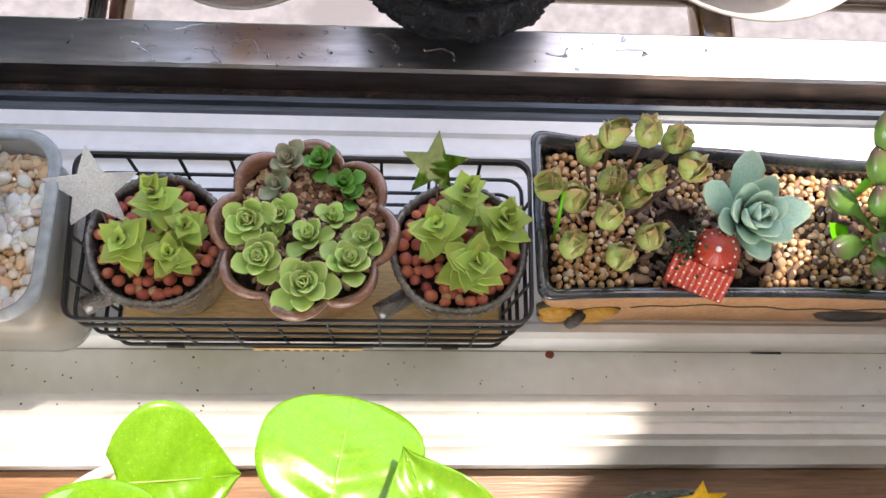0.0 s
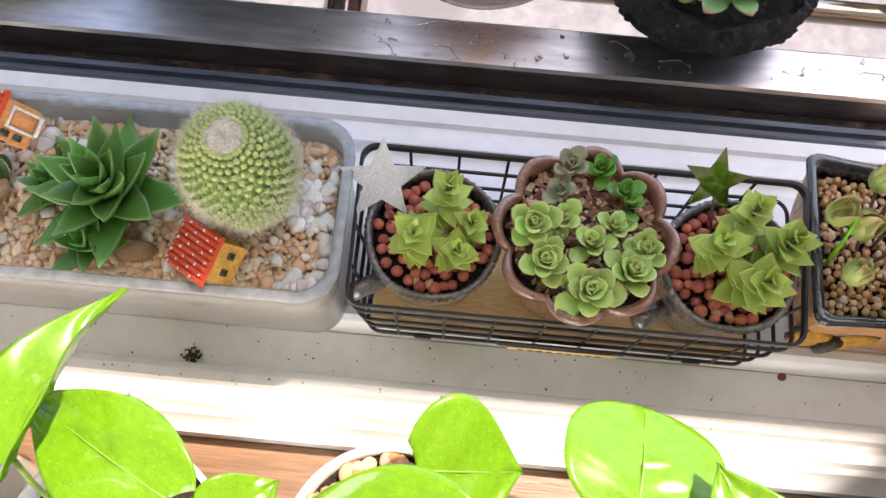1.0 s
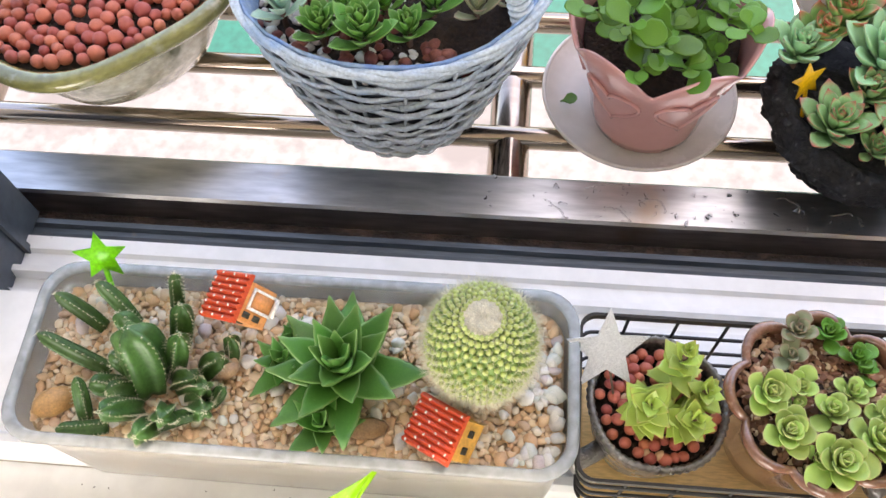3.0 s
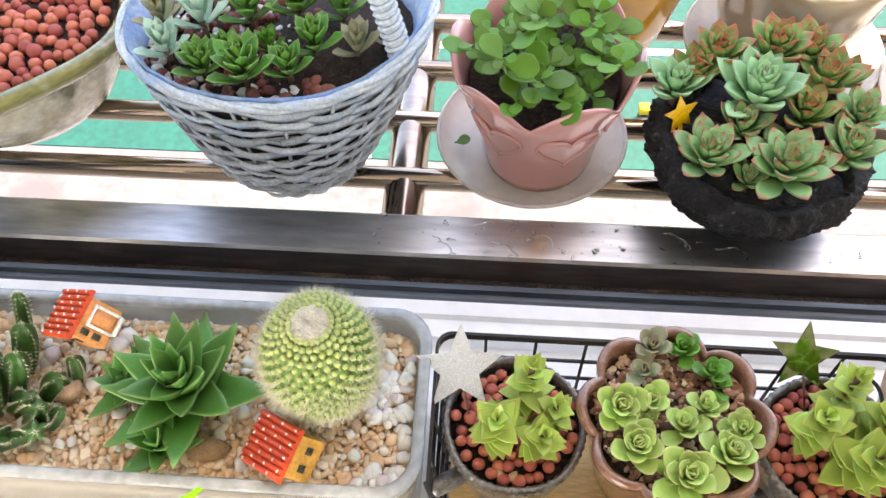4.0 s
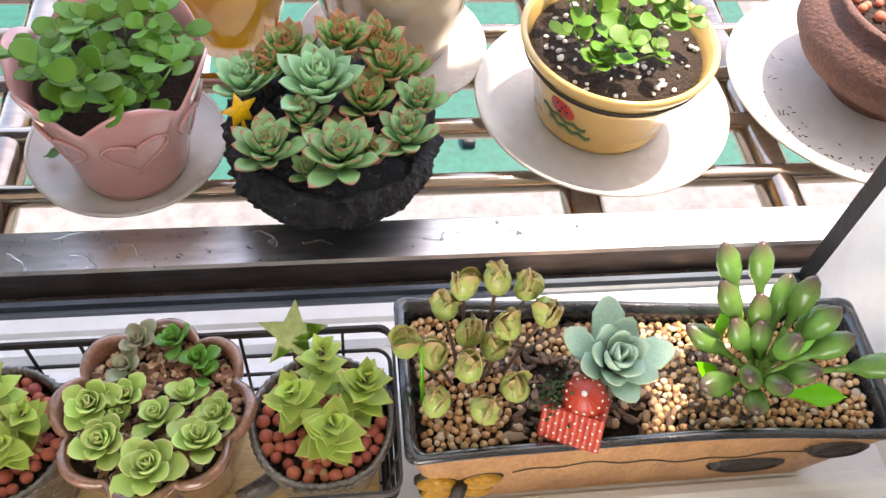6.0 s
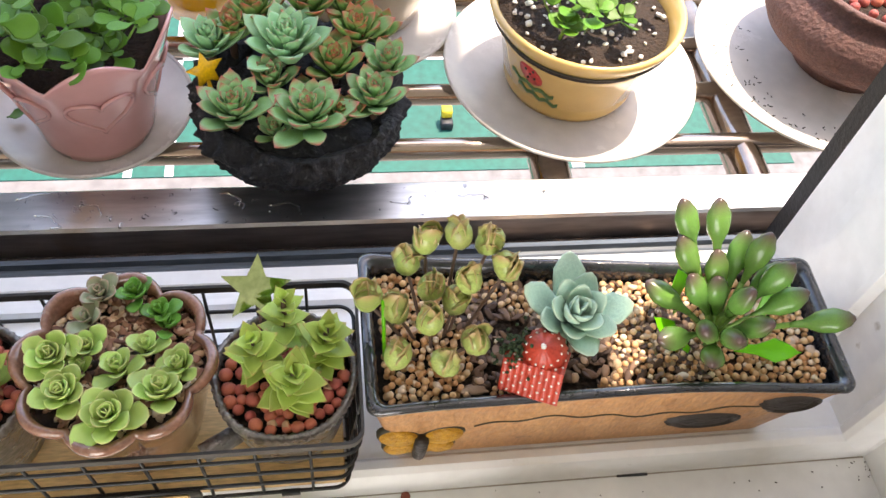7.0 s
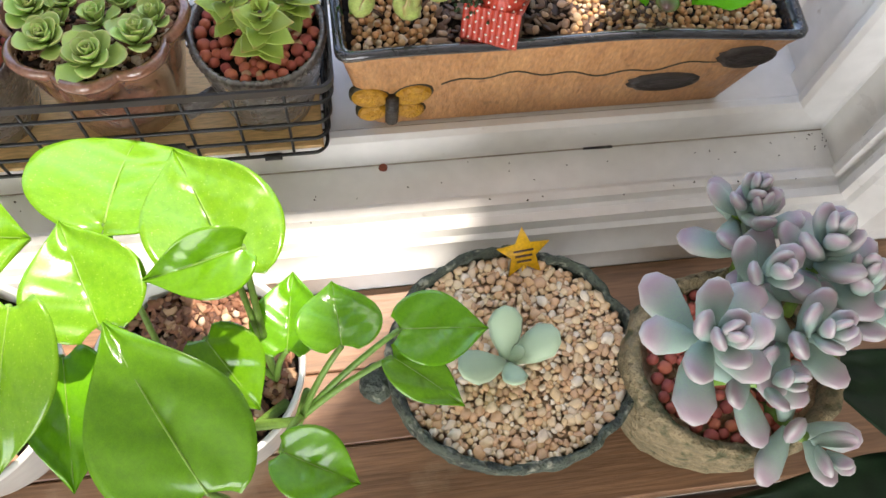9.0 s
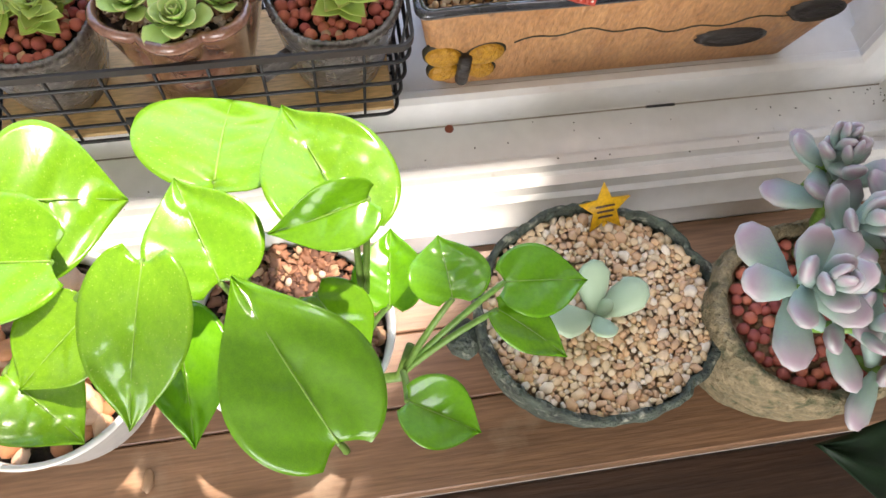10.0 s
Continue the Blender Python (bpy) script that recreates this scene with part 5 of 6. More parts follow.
for x, y, z, s, m, n, flat in ((0.022, 0.527, 0.086, 0.036, "red_edge_leaf", 24, 6), (-0.046, 0.538, 0.086, 0.031, "red_edge_leaf", 20, 12), (0.084, 0.552, 0.086, 0.026, "red_edge_leaf", 17, 12), (0.004, 0.606, 0.098, 0.040, "pale_aqua", 24, 16),
                              (0.072, 0.628, 0.098, 0.031, "red_tip_leaf", 18, 22), (0.026, 0.658, 0.105, 0.029, "red_tip_leaf", 18, 26), (-0.028, 0.655, 0.100, 0.027, "red_tip_leaf", 16, 26), (-0.070, 0.620, 0.092, 0.027, "pale_aqua", 14, 20),
                              (0.048, 0.588, 0.094, 0.025, "red_tip_leaf", 15, 20), (0.100, 0.592, 0.090, 0.024, "red_edge_leaf", 14, 20), (0.062, 0.664, 0.10, 0.025, "red_tip_leaf", 14, 28), (-0.012, 0.572, 0.092, 0.022, "red_edge_leaf", 12, 20), (0.052, 0.536, 0.084, 0.018, "red_tip_leaf", 12, 16), (-0.010, 0.520, 0.082, 0.015, "red_edge_leaf", 11, 14), (-0.05, 0.635, 0.095, 0.024, "red_tip_leaf", 14, 26), (0.095, 0.64, 0.092, 0.02, "red_tip_leaf", 12, 26)):
    lab = {"red_edge_leaf": "green rosette with red-edged spoon leaves in the lava bowl", "pale_aqua": "large pale aqua rosette in the lava bowl", "red_tip_leaf": "bronze-red tipped rosette in the lava bowl"}[m]
    t = thing("echeveria", (x, y, z), lab, "succulent", "rosettes in the lava bowl")
    part("stem", Geo().tube([(0, 0, -0.022), (0, 0, 0.004)], 0.004, 8), M["stalk"], t)
    rosette(t, ech_leaf, M[m], n + 8, s * (1.50 if s > 0.03 else 1.75), flat + 4, 78, 0.38, R, 0.40)
garden_pick((-0.066, 0.566, 0.084), 0.032, 0.019, M["yellow_plastic"], "small yellow plastic star pick in the lava bowl", 30, -20)


def herb(t, cx, cy, cz, spread, n, size, rnd, droop=0.0):
    """Many thin stems with pairs of round soft leaves, each leaf an object on one mesh."""
    for i in range(n):
        a = i * 2.399
        q = spread * math.sqrt((i + 0.5) / n)
        x, y = cx + q * math.cos(a), cy + q * math.sin(a)
        h = cz + rnd.uniform(0.004, 0.058) - droop * (q / spread) ** 2
        part("stalk", Geo().tube([(cx + (x - cx) * 0.6, cy + (y - cy) * 0.6, cz - 0.008), (cx + (x - cx) * 0.85, cy + (y - cy) * 0.85, (cz + h) / 2), (x, y, h)], 0.0011, 6), M["green_stalk"], t)
        for k in range(5):
            s = size * rnd.uniform(0.65, 1.15) * (1 if k < 3 else 0.6)
            b = Vector((x, y, h + 0.002 * k))
            az = a + k * 2.1 + rnd.uniform(-0.4, 0.4)
            e = b + Vector((math.cos(az) * s, math.sin(az) * s, s * rnd.uniform(-0.15, 0.35)))
            part("leaf", HERB, M["herb_leaf"], t, at=aim(b, e, (rnd.uniform(-0.5, 0.5), rnd.uniform(-0.6, 0.2), 1)))


HERB = fat_leaf(0.80, 0.07, ((0, 0.12), (0.16, 0.2), (0.5, 0.95), (0.75, 0.95), (0.95, 0.45), (1, 0.1)), bend=0.1, cup=0.2, rings=8, n=10).mesh("herb_leaf")

# the pink tulip pot
saucer((-0.203, 0.640, TOP), 0.101, 0.012, "milky white plastic saucer under the pink pot on the steel tubes")
pink = thing("tulip_pot", (-0.196, 0.640, TOP + 0.0038), "glossy pink ceramic pot with a petal-shaped rim", "plant pot")


def petals(a, r, z):
    c = abs(math.cos(a * 3 + 3.6652)) ** 1.0
    k = max(0.0, (z - 0.045) / 0.085)
    return r * (1 + 0.05 * k * c), z + k * k * (0.006 - 0.026 * (1 - c))


prof = [(0.050, 0.0), (0.056, 0.002), (0.059, 0.012), (0.062, 0.03), (0.068, 0.055), (0.076, 0.085), (0.085, 0.112), (0.0905, 0.128), (0.0905, 0.131), (0.0885, 0.132), (0.083, 0.116), (0.074, 0.088)]
g = Geo().lathe(prof, 120, petals)
g.v = [(x, y - 0.020 * (1 - z / 0.13), z) for x, y, z in g.v]
part("bowl", g, M["pink_glaze"], pink)
for k in range(6):
    pts = []
    for i in range(41):
        u = 2 * math.pi * i / 40
        hx = 16 * math.sin(u) ** 3
        hz = 13 * math.cos(u) - 5 * math.cos(2 * u) - 2 * math.cos(3 * u) - math.cos(4 * u)
        a = radians(-60 * k - 70) + hx / 16 * 0.42
        z = 0.072 + hz / 17 * 0.028
        r = 0.0665 + (z - 0.05) * 0.315 + 0.0001
        c = abs(math.cos(a * 3 + 3.6652))
        r *= 1 + 0.05 * max(0.0, (z - 0.045) / 0.085) * c
        pts.append((r * math.cos(a), r * math.sin(a) - 0.020 * (1 - z / 0.13), z))
    part("heart_relief", Geo().tube(pts, 0.0021, 8, False), M["pink_glaze"], pink)
inner_soil(pink, 0.075, 0.098)
t = thing("herb_plant", (-0.196, 0.640, 0.09), "bushy soft green round-leaved herb filling the pink pot", "plant")
herb(t, 0, -0.004, 0.016, 0.078, 30, 0.030, R, 0.006)
ob = tagged(part("fallen_leaf", HERB, M["herb_leaf"], at=aim((-0.286, 0.622, 0.006), (-0.268, 0.626, 0.008))), "single green leaf fallen in the saucer", "leaf")

# the yellow ladybird pot
saucer((0.325, 0.688, TOP), 0.147, 0.016, "large white plastic saucer under the yellow pot")
yp = thing("yellow_pot", (0.322, 0.683, TOP + 0.0038), "cream-yellow glazed pot with a painted ladybird and dark rim line", "plant pot")
prof = [(0.066, 0), (0.074, 0.002), (0.0765, 0.010), (0.0745, 0.016), (0.079, 0.024), (0.089, 0.070), (0.092, 0.078), (0.0905, 0.083), (0.098, 0.088), (0.107, 0.106), (0.1075, 0.111), (0.104, 0.113), (0.100, 0.110), (0.094, 0.088)]
g = Geo().lathe(prof, 90)
part("bowl", g, M["yellow_glaze"], yp)
part("rim_line", Geo().tube([(0.1005 * math.cos(i * math.pi / 36), 0.1005 * math.sin(i * math.pi / 36), 0.0915) for i in range(73)], 0.0013, 6, False), M["dark_trim"], yp, "thin dark painted line")


def on_pot(a, z, d=0.0):
    r = 0.079 + (z - 0.024) * 0.2174 + d
    return Vector((r * math.cos(a), r * math.sin(a), z))


def decal(name, outline, material, d, parent):
    g = Geo()
    c = on_pot(sum(p[0] for p in outline) / len(outline), sum(p[1] for p in outline) / len(outline), d + 0.0006)
    g.add([tuple(on_pot(a, z, d)) for a, z in outline] + [tuple(c)] + [tuple(on_pot(a, z, d - 0.0012)) for a, z in outline],
          [(i, (i + 1) % len(outline), len(outline)) for i in range(len(outline))] + [(len(outline) + 1 + i, len(outline) + 1 + (i + 1) % len(outline), (i + 1) % len(outline), i) for i in range(len(outline))])
    return part(name, g, material, parent)


A0 = radians(-138)
bug = decal("painted_ladybird", [(A0 + 0.17 * math.cos(u * 0.3927) - 0.06 * math.sin(u * 0.3927), 0.060 + 0.0135 * math.sin(u * 0.3927)) for u in range(16)], M["ladybug_red"], 0.0004, yp)
for da, dz in ((-0.05, 0.004), (0.0, 0.001), (0.05, -0.002), (-0.02, -0.004), (0.03, 0.005)):
    decal("spot", [(A0 + 1.4 * da + 0.018 * math.cos(u * 0.785), 0.060 + 1.4 * dz + 0.0017 * math.sin(u * 0.785)) for u in range(8)], M["dark_trim"], 0.0014, bug)
for k, (z0, a1, a2) in enumerate(((0.046, -0.34, 0.36), (0.034, -0.20, 0.44))):
    up_ = [(A0 + a1 + (a2 - a1) * u / 12, z0 - 0.007 * u / 12 + 0.0026 * math.sin(u * 1.6) + 0.0026) for u in range(13)]
    lo_ = [(a, z - 0.0065) for a, z in reversed(up_)]
    g = Geo()
    n = len(up_)
    g.add([tuple(on_pot(a, z, 0.0006)) for a, z in up_] + [tuple(on_pot(a, z, 0.0006)) for a, z in reversed(lo_)] + [tuple(on_pot(a, z, -0.0006)) for a, z in up_] + [tuple(on_pot(a, z, -0.0006)) for a, z in reversed(lo_)],
          [(i, n + i, n + i + 1, i + 1) for i in range(n - 1)] + [(i, i + 1, 2 * n + i + 1, 2 * n + i) for i in range(n - 1)] + [(n + i + 1, n + i, 3 * n + i, 3 * n + i + 1) for i in range(n - 1)])
    part("painted_grass", g, M["grass_paint"], yp)
inner_soil(yp, 0.094, 0.092)
gravel("white_grit", lambda x, y: (x - 0.322) ** 2 + (y - 0.683) ** 2 < 0.088 ** 2, 0.23, 0.41, 0.59, 0.78, 0.094, 0.003, 90, M["white_gravel"], "white grit on the soil of the yellow pot", R)
t = thing("herb_plant", (0.322, 0.683, 0.085), "low round-leaved green plant in the yellow pot", "plant")
herb(t, -0.002, 0.012, 0.014, 0.078, 17, 0.030, R)
t2 = thing("small_rosette", (0.285, 0.632, 0.115), "small bright green rosette at the yellow pot's edge", "plant")
for i in range(12):
    az = i * 2.399
    s = 0.024 * (1 - 0.55 * i / 11)
    part("leaf", HERB, M["herb_leaf"], t2, at=aim((0, 0, 0.002 * i * 0.4), (s * math.cos(az), s * math.sin(az), 0.004 + 0.001 * i)))
part("stem", Geo().tube([(0, 0.01, -0.024), (0, 0, 0.002)], 0.002, 8), M["green_stalk"], t2)

# the brown clay pot on its large saucer
saucer((0.658, 0.700, TOP), 0.168, 0.020, "large grubby white plastic saucer under the brown clay pot")
g = Geo()
for k in range(60):
    a, q = R.uniform(2.4, 4.6), R.uniform(0.10, 0.15)
    pebble(g, (0.658 + q * math.cos(a), 0.70 + q * math.sin(a), TOP + 0.006 + 0.010 * max(0, (q - 0.125) / 0.025)), R.uniform(0.0006, 0.003), 0.0008, 0.0005, R)
tagged(part("dirt_flecks", g, M["dark_trim"]), "dark dirt flecks lying in the saucer", "dirt", "", "stuff")
bp = thing("clay_pot", (0.685, 0.712, TOP + 0.0038), "bulging weathered brown clay pot on a white saucer", "plant pot")
prof = [(0.058, 0), (0.064, 0.002), (0.066, 0.012), (0.085, 0.028), (0.115, 0.050), (0.128, 0.072), (0.126, 0.092), (0.108, 0.108), (0.098, 0.113), (0.098, 0.120), (0.104, 0.124), (0.101, 0.128), (0.093, 0.126), (0.088, 0.110)]
part("bowl", Geo().lathe(prof, 80), M["terracotta_brown"], bp)
inner_soil(bp, 0.090, 0.112)
balls(bp, (0, 0), 0.082, 0.117, 90, 0.006, R)

# amber and beige pots further out
op = thing("amber_pot", (-0.102, 0.828, TOP), "glossy amber orange glazed pot standing behind the pink pot", "plant pot")
part("bowl", Geo().lathe([(0.045, 0), (0.052, 0.002), (0.060, 0.03), (0.074, 0.085), (0.082, 0.125), (0.084, 0.135), (0.080, 0.137), (0.076, 0.125)], 64), M["orange_glaze"], op)
inner_soil(op, 0.076, 0.122)
saucer((0.088, 0.796, TOP), 0.112, 0.012, "beige-white saucer under the beige pot")
bg = thing("beige_pot", (0.088, 0.815, TOP + 0.0038), "glossy beige glazed pot standing behind the lava bowl", "plant pot")
part("bowl", Geo().lathe([(0.060, 0), (0.070, 0.002), (0.078, 0.03), (0.092, 0.085), (0.100, 0.125), (0.102, 0.135), (0.098, 0.137), (0.094, 0.125)], 64), M["beige_glaze"], bg)
inner_soil(bg, 0.094, 0.122)

# the whitewashed wicker basket
WX, WY, WZ = -0.457, 0.598, TOP
wk = thing("wicker_basket", (WX, WY, WZ), "whitewashed wicker basket with blue lining, planted with succulents", "basket")


def wick(u, a, d=0.0):
    """A point of the wicker wall: u from the foot (0) to the rim (1)."""
    rx = 0.060 + 0.094 * u ** 0.72 + d
    ry = 0.046 + 0.072 * u ** 0.72 + d
    return Vector((rx * math.cos(a), 0.050 * u + ry * math.sin(a), (0.152 + 0.026 * max(0.0, math.cos(a)) ** 3) * u))


stakes = 20
rows_n = 18
for k in range(rows_n):
    u = 0.02 + 0.95 * (k + 0.5) / rows_n
    for half in range(2):
        g = Geo()
        pts = []
        for i in range(stakes * 2 + 1):
            a = math.pi * half + math.pi * i / (stakes * 2) + k * 0.13
            w = math.sin((a * stakes / 2) + (math.pi if k % 2 else 0))
            wob = 0.055 * noise.noise((a * 2.2, k * 1.7, 0.0))
            pts.append(wick(min(1, max(0, u + wob)), a, 0.0034 * w))
        rings = []
        for i, p in enumerate(pts):
            d = (pts[min(i + 1, len(pts) - 1)] - pts[max(0, i - 1)]).normalized()
            out = Vector((p.x, p.y - 0.05 * u, 0)).normalized()
            up = d.cross(out)
            th = 0.0047 + 0.0034 * noise.noise((i * 0.15, k * 3.1, 5.0))
            rings.append([tuple(p + up * th + out * 0.0002), tuple(p + out * 0.0016), tuple(p - up * th + out * 0.0002), tuple(p - out * 0.0014)])
        g.loft(rings, True, True)
        part("strand", g, M["wicker"], wk)
for i in range(stakes):
    a = 2 * math.pi * (i + 0.5) / stakes
    part("stake", Geo().tube([tuple(wick(u, a, -0.0005)) for u in (0, 0.25, 0.5, 0.75, 0.98)], 0.0018, 6), M["wicker"], wk)
# dark sheet behind the weave, standing in for the shade in its gaps
part("lining", Geo().loft([[tuple(wick(u, 2 * math.pi * i / 64, -0.0055)) for i in range(64)] for u in (0.0, 0.25, 0.5, 0.75, 0.92)], True), M["wicker_gap_shade"], wk)
part("blue_lining", Geo().loft([[tuple(wick(u, 2 * math.pi * i / 64, d + 0.002 * noise.noise((i * 0.5, u * 9, 2)))) for i in range(64)] for u, d in ((0.80, -0.008), (0.92, -0.006), (1.03, -0.005), (1.045, -0.008), (0.85, -0.012))]), M["wicker_blue"], wk, "crinkled blue plastic lining")
for k in range(3):
    pts = [tuple(wick(0.985, 2 * math.pi * i / 90, 0.0025 * math.sin(i * 2 * math.pi * 7 / 90 + k * 2.09)) + Vector((0, 0, 0.004 + 0.0028 * math.cos(i * 2 * math.pi * 7 / 90 + k * 2.09)))) for i in range(91)]
    part("rim_strand", Geo().tube(pts, 0.0030, 8, False), M["wicker"], wk)
hp = []
for i in range(25):
    u = i / 24
    hp.append((0.128 - 0.190 * u, -0.004 + 0.158 * u, 0.150 + 0.22 * math.sin(math.pi * u)))
handle = part("handle", Geo().tube(hp, 0.0085, 10), M["wicker"], wk, "wrapped wicker handle")
g = Geo()
pts = []
for i in range(1300):
    u = i / 1299
    k = u * 24
    j = min(23, int(k))
    p = Vector(hp[j]).lerp(Vector(hp[j + 1]), k - j)
    d = (Vector(hp[j + 1]) - Vector(hp[j])).normalized()
    o = d.cross(Vector((0, 1, 0))).normalized()
    o2 = d.cross(o)
    pts.append(tuple(p + (o * math.cos(i * 0.5) + o2 * math.sin(i * 0.5)) * 0.0102))
part("wrapping", Geo().tube(pts, 0.0024, 5), M["wicker"], handle)
part("soil", Geo().loft([[tuple(wick(0.70, 2 * math.pi * i / 48, -0.006)) for i in range(48)], [tuple(wick(0.86, 2 * math.pi * i / 48, -0.007)) for i in range(48)]], True, True), M["soil"], wk)
in_w = lambda x, y: ((x - WX) / 0.138) ** 2 + ((y - WY - 0.043) / 0.103) ** 2 < 1
gravel("mixed_gravel", in_w, WX - 0.14, WX + 0.14, WY - 0.07, WY + 0.15, WZ + 0.134, 0.0055, 240, M["white_gravel"], "white and mauve gravel in the wicker basket", R)
gravel("red_gravel", in_w, WX - 0.14, WX + 0.14, WY - 0.07, WY + 0.15, WZ + 0.136, 0.006, 200, mat("mauve_granules", (0.24, 0.07, 0.055), 0.6, scale=150, island=0.25), "dark red granules between the white gravel", R, flat=1.0, rough=0.04)
gleaf = fat_leaf(0.44, 0.10, ((0, 0.35), (0.35, 0.7), (0.62, 1.0), (0.82, 0.62), (1, 0.0)), bend=0.16, cup=0.5).mesh("glossy_leaf")
M["glossy_leaf"] = mat("glossy_green_leaf", (0.075, 0.22, 0.035), 0.32, scale=50, col2=(0.11, 0.29, 0.05), edge=(0.2, 0.38, 0.1), obj=0.22, translucent=0.1)
for x, y, s, n, m in ((-0.475, 0.572, 0.034, 18, "glossy_leaf"), (-0.515, 0.578, 0.028, 15, "glossy_leaf"), (-0.435, 0.580, 0.026, 14, "glossy_leaf"), (-0.555, 0.600, 0.030, 11, "aqua_leaf"), (-0.497, 0.600, 0.022, 12, "glossy_leaf"),
                      (-0.415, 0.612, 0.030, 14, "glossy_leaf"), (-0.375, 0.610, 0.027, 10, "olive_leaf"), (-0.53, 0.640, 0.034, 9, "aqua_leaf"), (-0.485, 0.650, 0.034, 12, "glossy_leaf"), (-0.44, 0.665, 0.034, 14, "green_leaf"), (-0.395, 0.660, 0.028, 12, "glossy_leaf"), (-0.345, 0.625, 0.02, 9, "olive_leaf"), (-0.57, 0.64, 0.028, 9, "olive_leaf"), (-0.46, 0.61, 0.02, 10, "green_leaf")):
    t = thing("succulent", (x, y, WZ + 0.146), "glossy green rosette growing in the wicker basket" if m != "aqua_leaf" else "blue-green spoon-leaved rosette in the wicker basket", "succulent", "rosettes in the wicker basket")
    part("stem", Geo().tube([(0, 0, -0.014), (0, 0, 0.008)], 0.003, 8), M["stalk"], t)
    rosette(t, gleaf, M[m], n + 3, s * 1.35, 24, 76, 0.45, R, 0.6)

# the olive glazed bowl
gb = thing("olive_bowl", (-0.785, 0.690, TOP), "olive and grey glazed wavy bowl with red clay granules", "plant pot")


def wavy(a, r, z):
    return r * (1 + 0.035 * math.cos(a * 5 + 1.2) * min(1, z / 0.06)), z


part("body", Geo().lathe([(0.080, 0), (0.092, 0.002), (0.108, 0.02), (0.122, 0.05), (0.130, 0.085), (0.130, 0.095)], 90, wavy), M["grey_glaze"], gb, "shiny grey-green glazed wavy body")
part("collar", Geo().lathe([(0.128, 0.092), (0.146, 0.098), (0.163, 0.115), (0.1665, 0.124), (0.163, 0.129), (0.152, 0.130), (0.146, 0.126), (0.142, 0.112), (0.138, 0.10)], 90, wavy, cap0=False), M["olive_glaze"], gb, "thick rolled olive glazed collar")
inner_soil(gb, 0.141, 0.112)
balls(gb, (0, 0), 0.134, 0.118, 300, 0.0076, R)
t = thing("broad_leaf_plant", (-0.79, 0.66, 0.11), "broad green leaves rising from the olive bowl", "plant")
for k, (b, e) in enumerate((((0, 0, 0.01), (-0.055, -0.015, 0.05)), ((0, 0.01, 0.01), (0.02, 0.03, 0.06)), ((0, 0.02, 0.01), (-0.03, 0.07, 0.05)))):
    part("leaf", HERB, M["herb_leaf"], t, at=aim(b, e, (0.2, -0.3, 1), 0.8))

# drops and runs of water on the steel beam
g = Geo()
for k in range(80):
    x = R.choice((R.uniform(-0.36, 0.02), R.uniform(-0.36, 0.42)))
    y = R.uniform(0.480, 0.524)
    s = R.choice((0.0008, 0.0012, 0.0018, 0.0026))
    pebble(g, (x, y, 0.0041), s * R.uniform(0.8, 2.2), s, s * 0.25, R, 0.25)
tagged(part("water_drops", g, M["water"]), "clear water drops on the steel beam", "water", "", "stuff")
g = Geo()
for x0, y0, n in ((-0.30, 0.50, 14), (-0.26, 0.515, 16), (-0.24, 0.495, 18), (-0.20, 0.505, 10), (-0.07, 0.515, 12), (-0.02, 0.50, 8), (0.10, 0.50, 9), (0.17, 0.505, 12), (0.28, 0.505, 8)):
    x, y, h = x0, y0, R.uniform(-0.5, 0.3)
    pts = []
    for i in range(n):
        pts.append((x, min(0.522, max(0.480, y)), 0.0042))
        x, y, h = x + 0.0035 * math.cos(h), y + 0.0035 * math.sin(h), h + R.uniform(-0.9, 0.9)
    g.tube(pts, 0.0008, 6)
tagged(part("water_runs", g, M["water"]), "winding runs of water on the steel beam", "water", "", "stuff")

# ---- far below ----
structure("court", Geo().box(-7.5, 7.6, 7.95, 22, GZ + 0.001, GZ + 0.02), M["court"], "turquoise sports court surface seen far below")
for b in ((-7.5, 7.6, 10.35, 10.5), (-7.5, 7.6, 12.6, 12.8), (-2.78, -2.66, 7.95, 22), (-2.2, -2.08, 7.95, 22), (3.9, 4.1, 7.95, 22)):
    structure("court_line", Geo().box(*b, GZ + 0.021, GZ + 0.03), M["line_white"], "white painted court line")
t = thing("marker_block", (2.02, 8.90, GZ + 0.02), "small black block with a yellow top on the court", "marker")
part("base", Geo().box(-0.09, 0.09, -0.14, 0.05, 0, 0.15, 0.01), M["rubber"], t)
part("top", Geo().box(-0.08, 0.08, -0.02, 0.12, 0.151, 0.3, 0.01), M["yellow_paint"], t)

# ---- the pots on the bench ----
M["verdigris"] = mat("green_black_rustic_clay", (0.10, 0.125, 0.09), 0.65, scale=90, col2=(0.022, 0.028, 0.024), bump=0.9, bscale=220, stain=(0.30, 0.31, 0.24), stain_scale=110, stain_at=0.56)
M["mossy_clay"] = mat("mossy_tan_clay", (0.33, 0.26, 0.15), 0.75, scale=110, col2=(0.15, 0.125, 0.065), bump=0.9, bscale=240, stain=(0.075, 0.08, 0.035), stain_scale=90, stain_at=0.54)
M["white_pot"] = mat("white_glazed_pot", (0.74, 0.75, 0.71), 0.25, grain=0.2, scale=12, col2=(0.68, 0.69, 0.65), coat=0.3)
M["pothos"] = mat("pothos_leaf", (0.16, 0.42, 0.012), 0.2, scale=18, col2=(0.125, 0.35, 0.012), obj=0.12, translucent=0.32, coat=0.4, bump=0.03, bscale=60, grain=0.4)
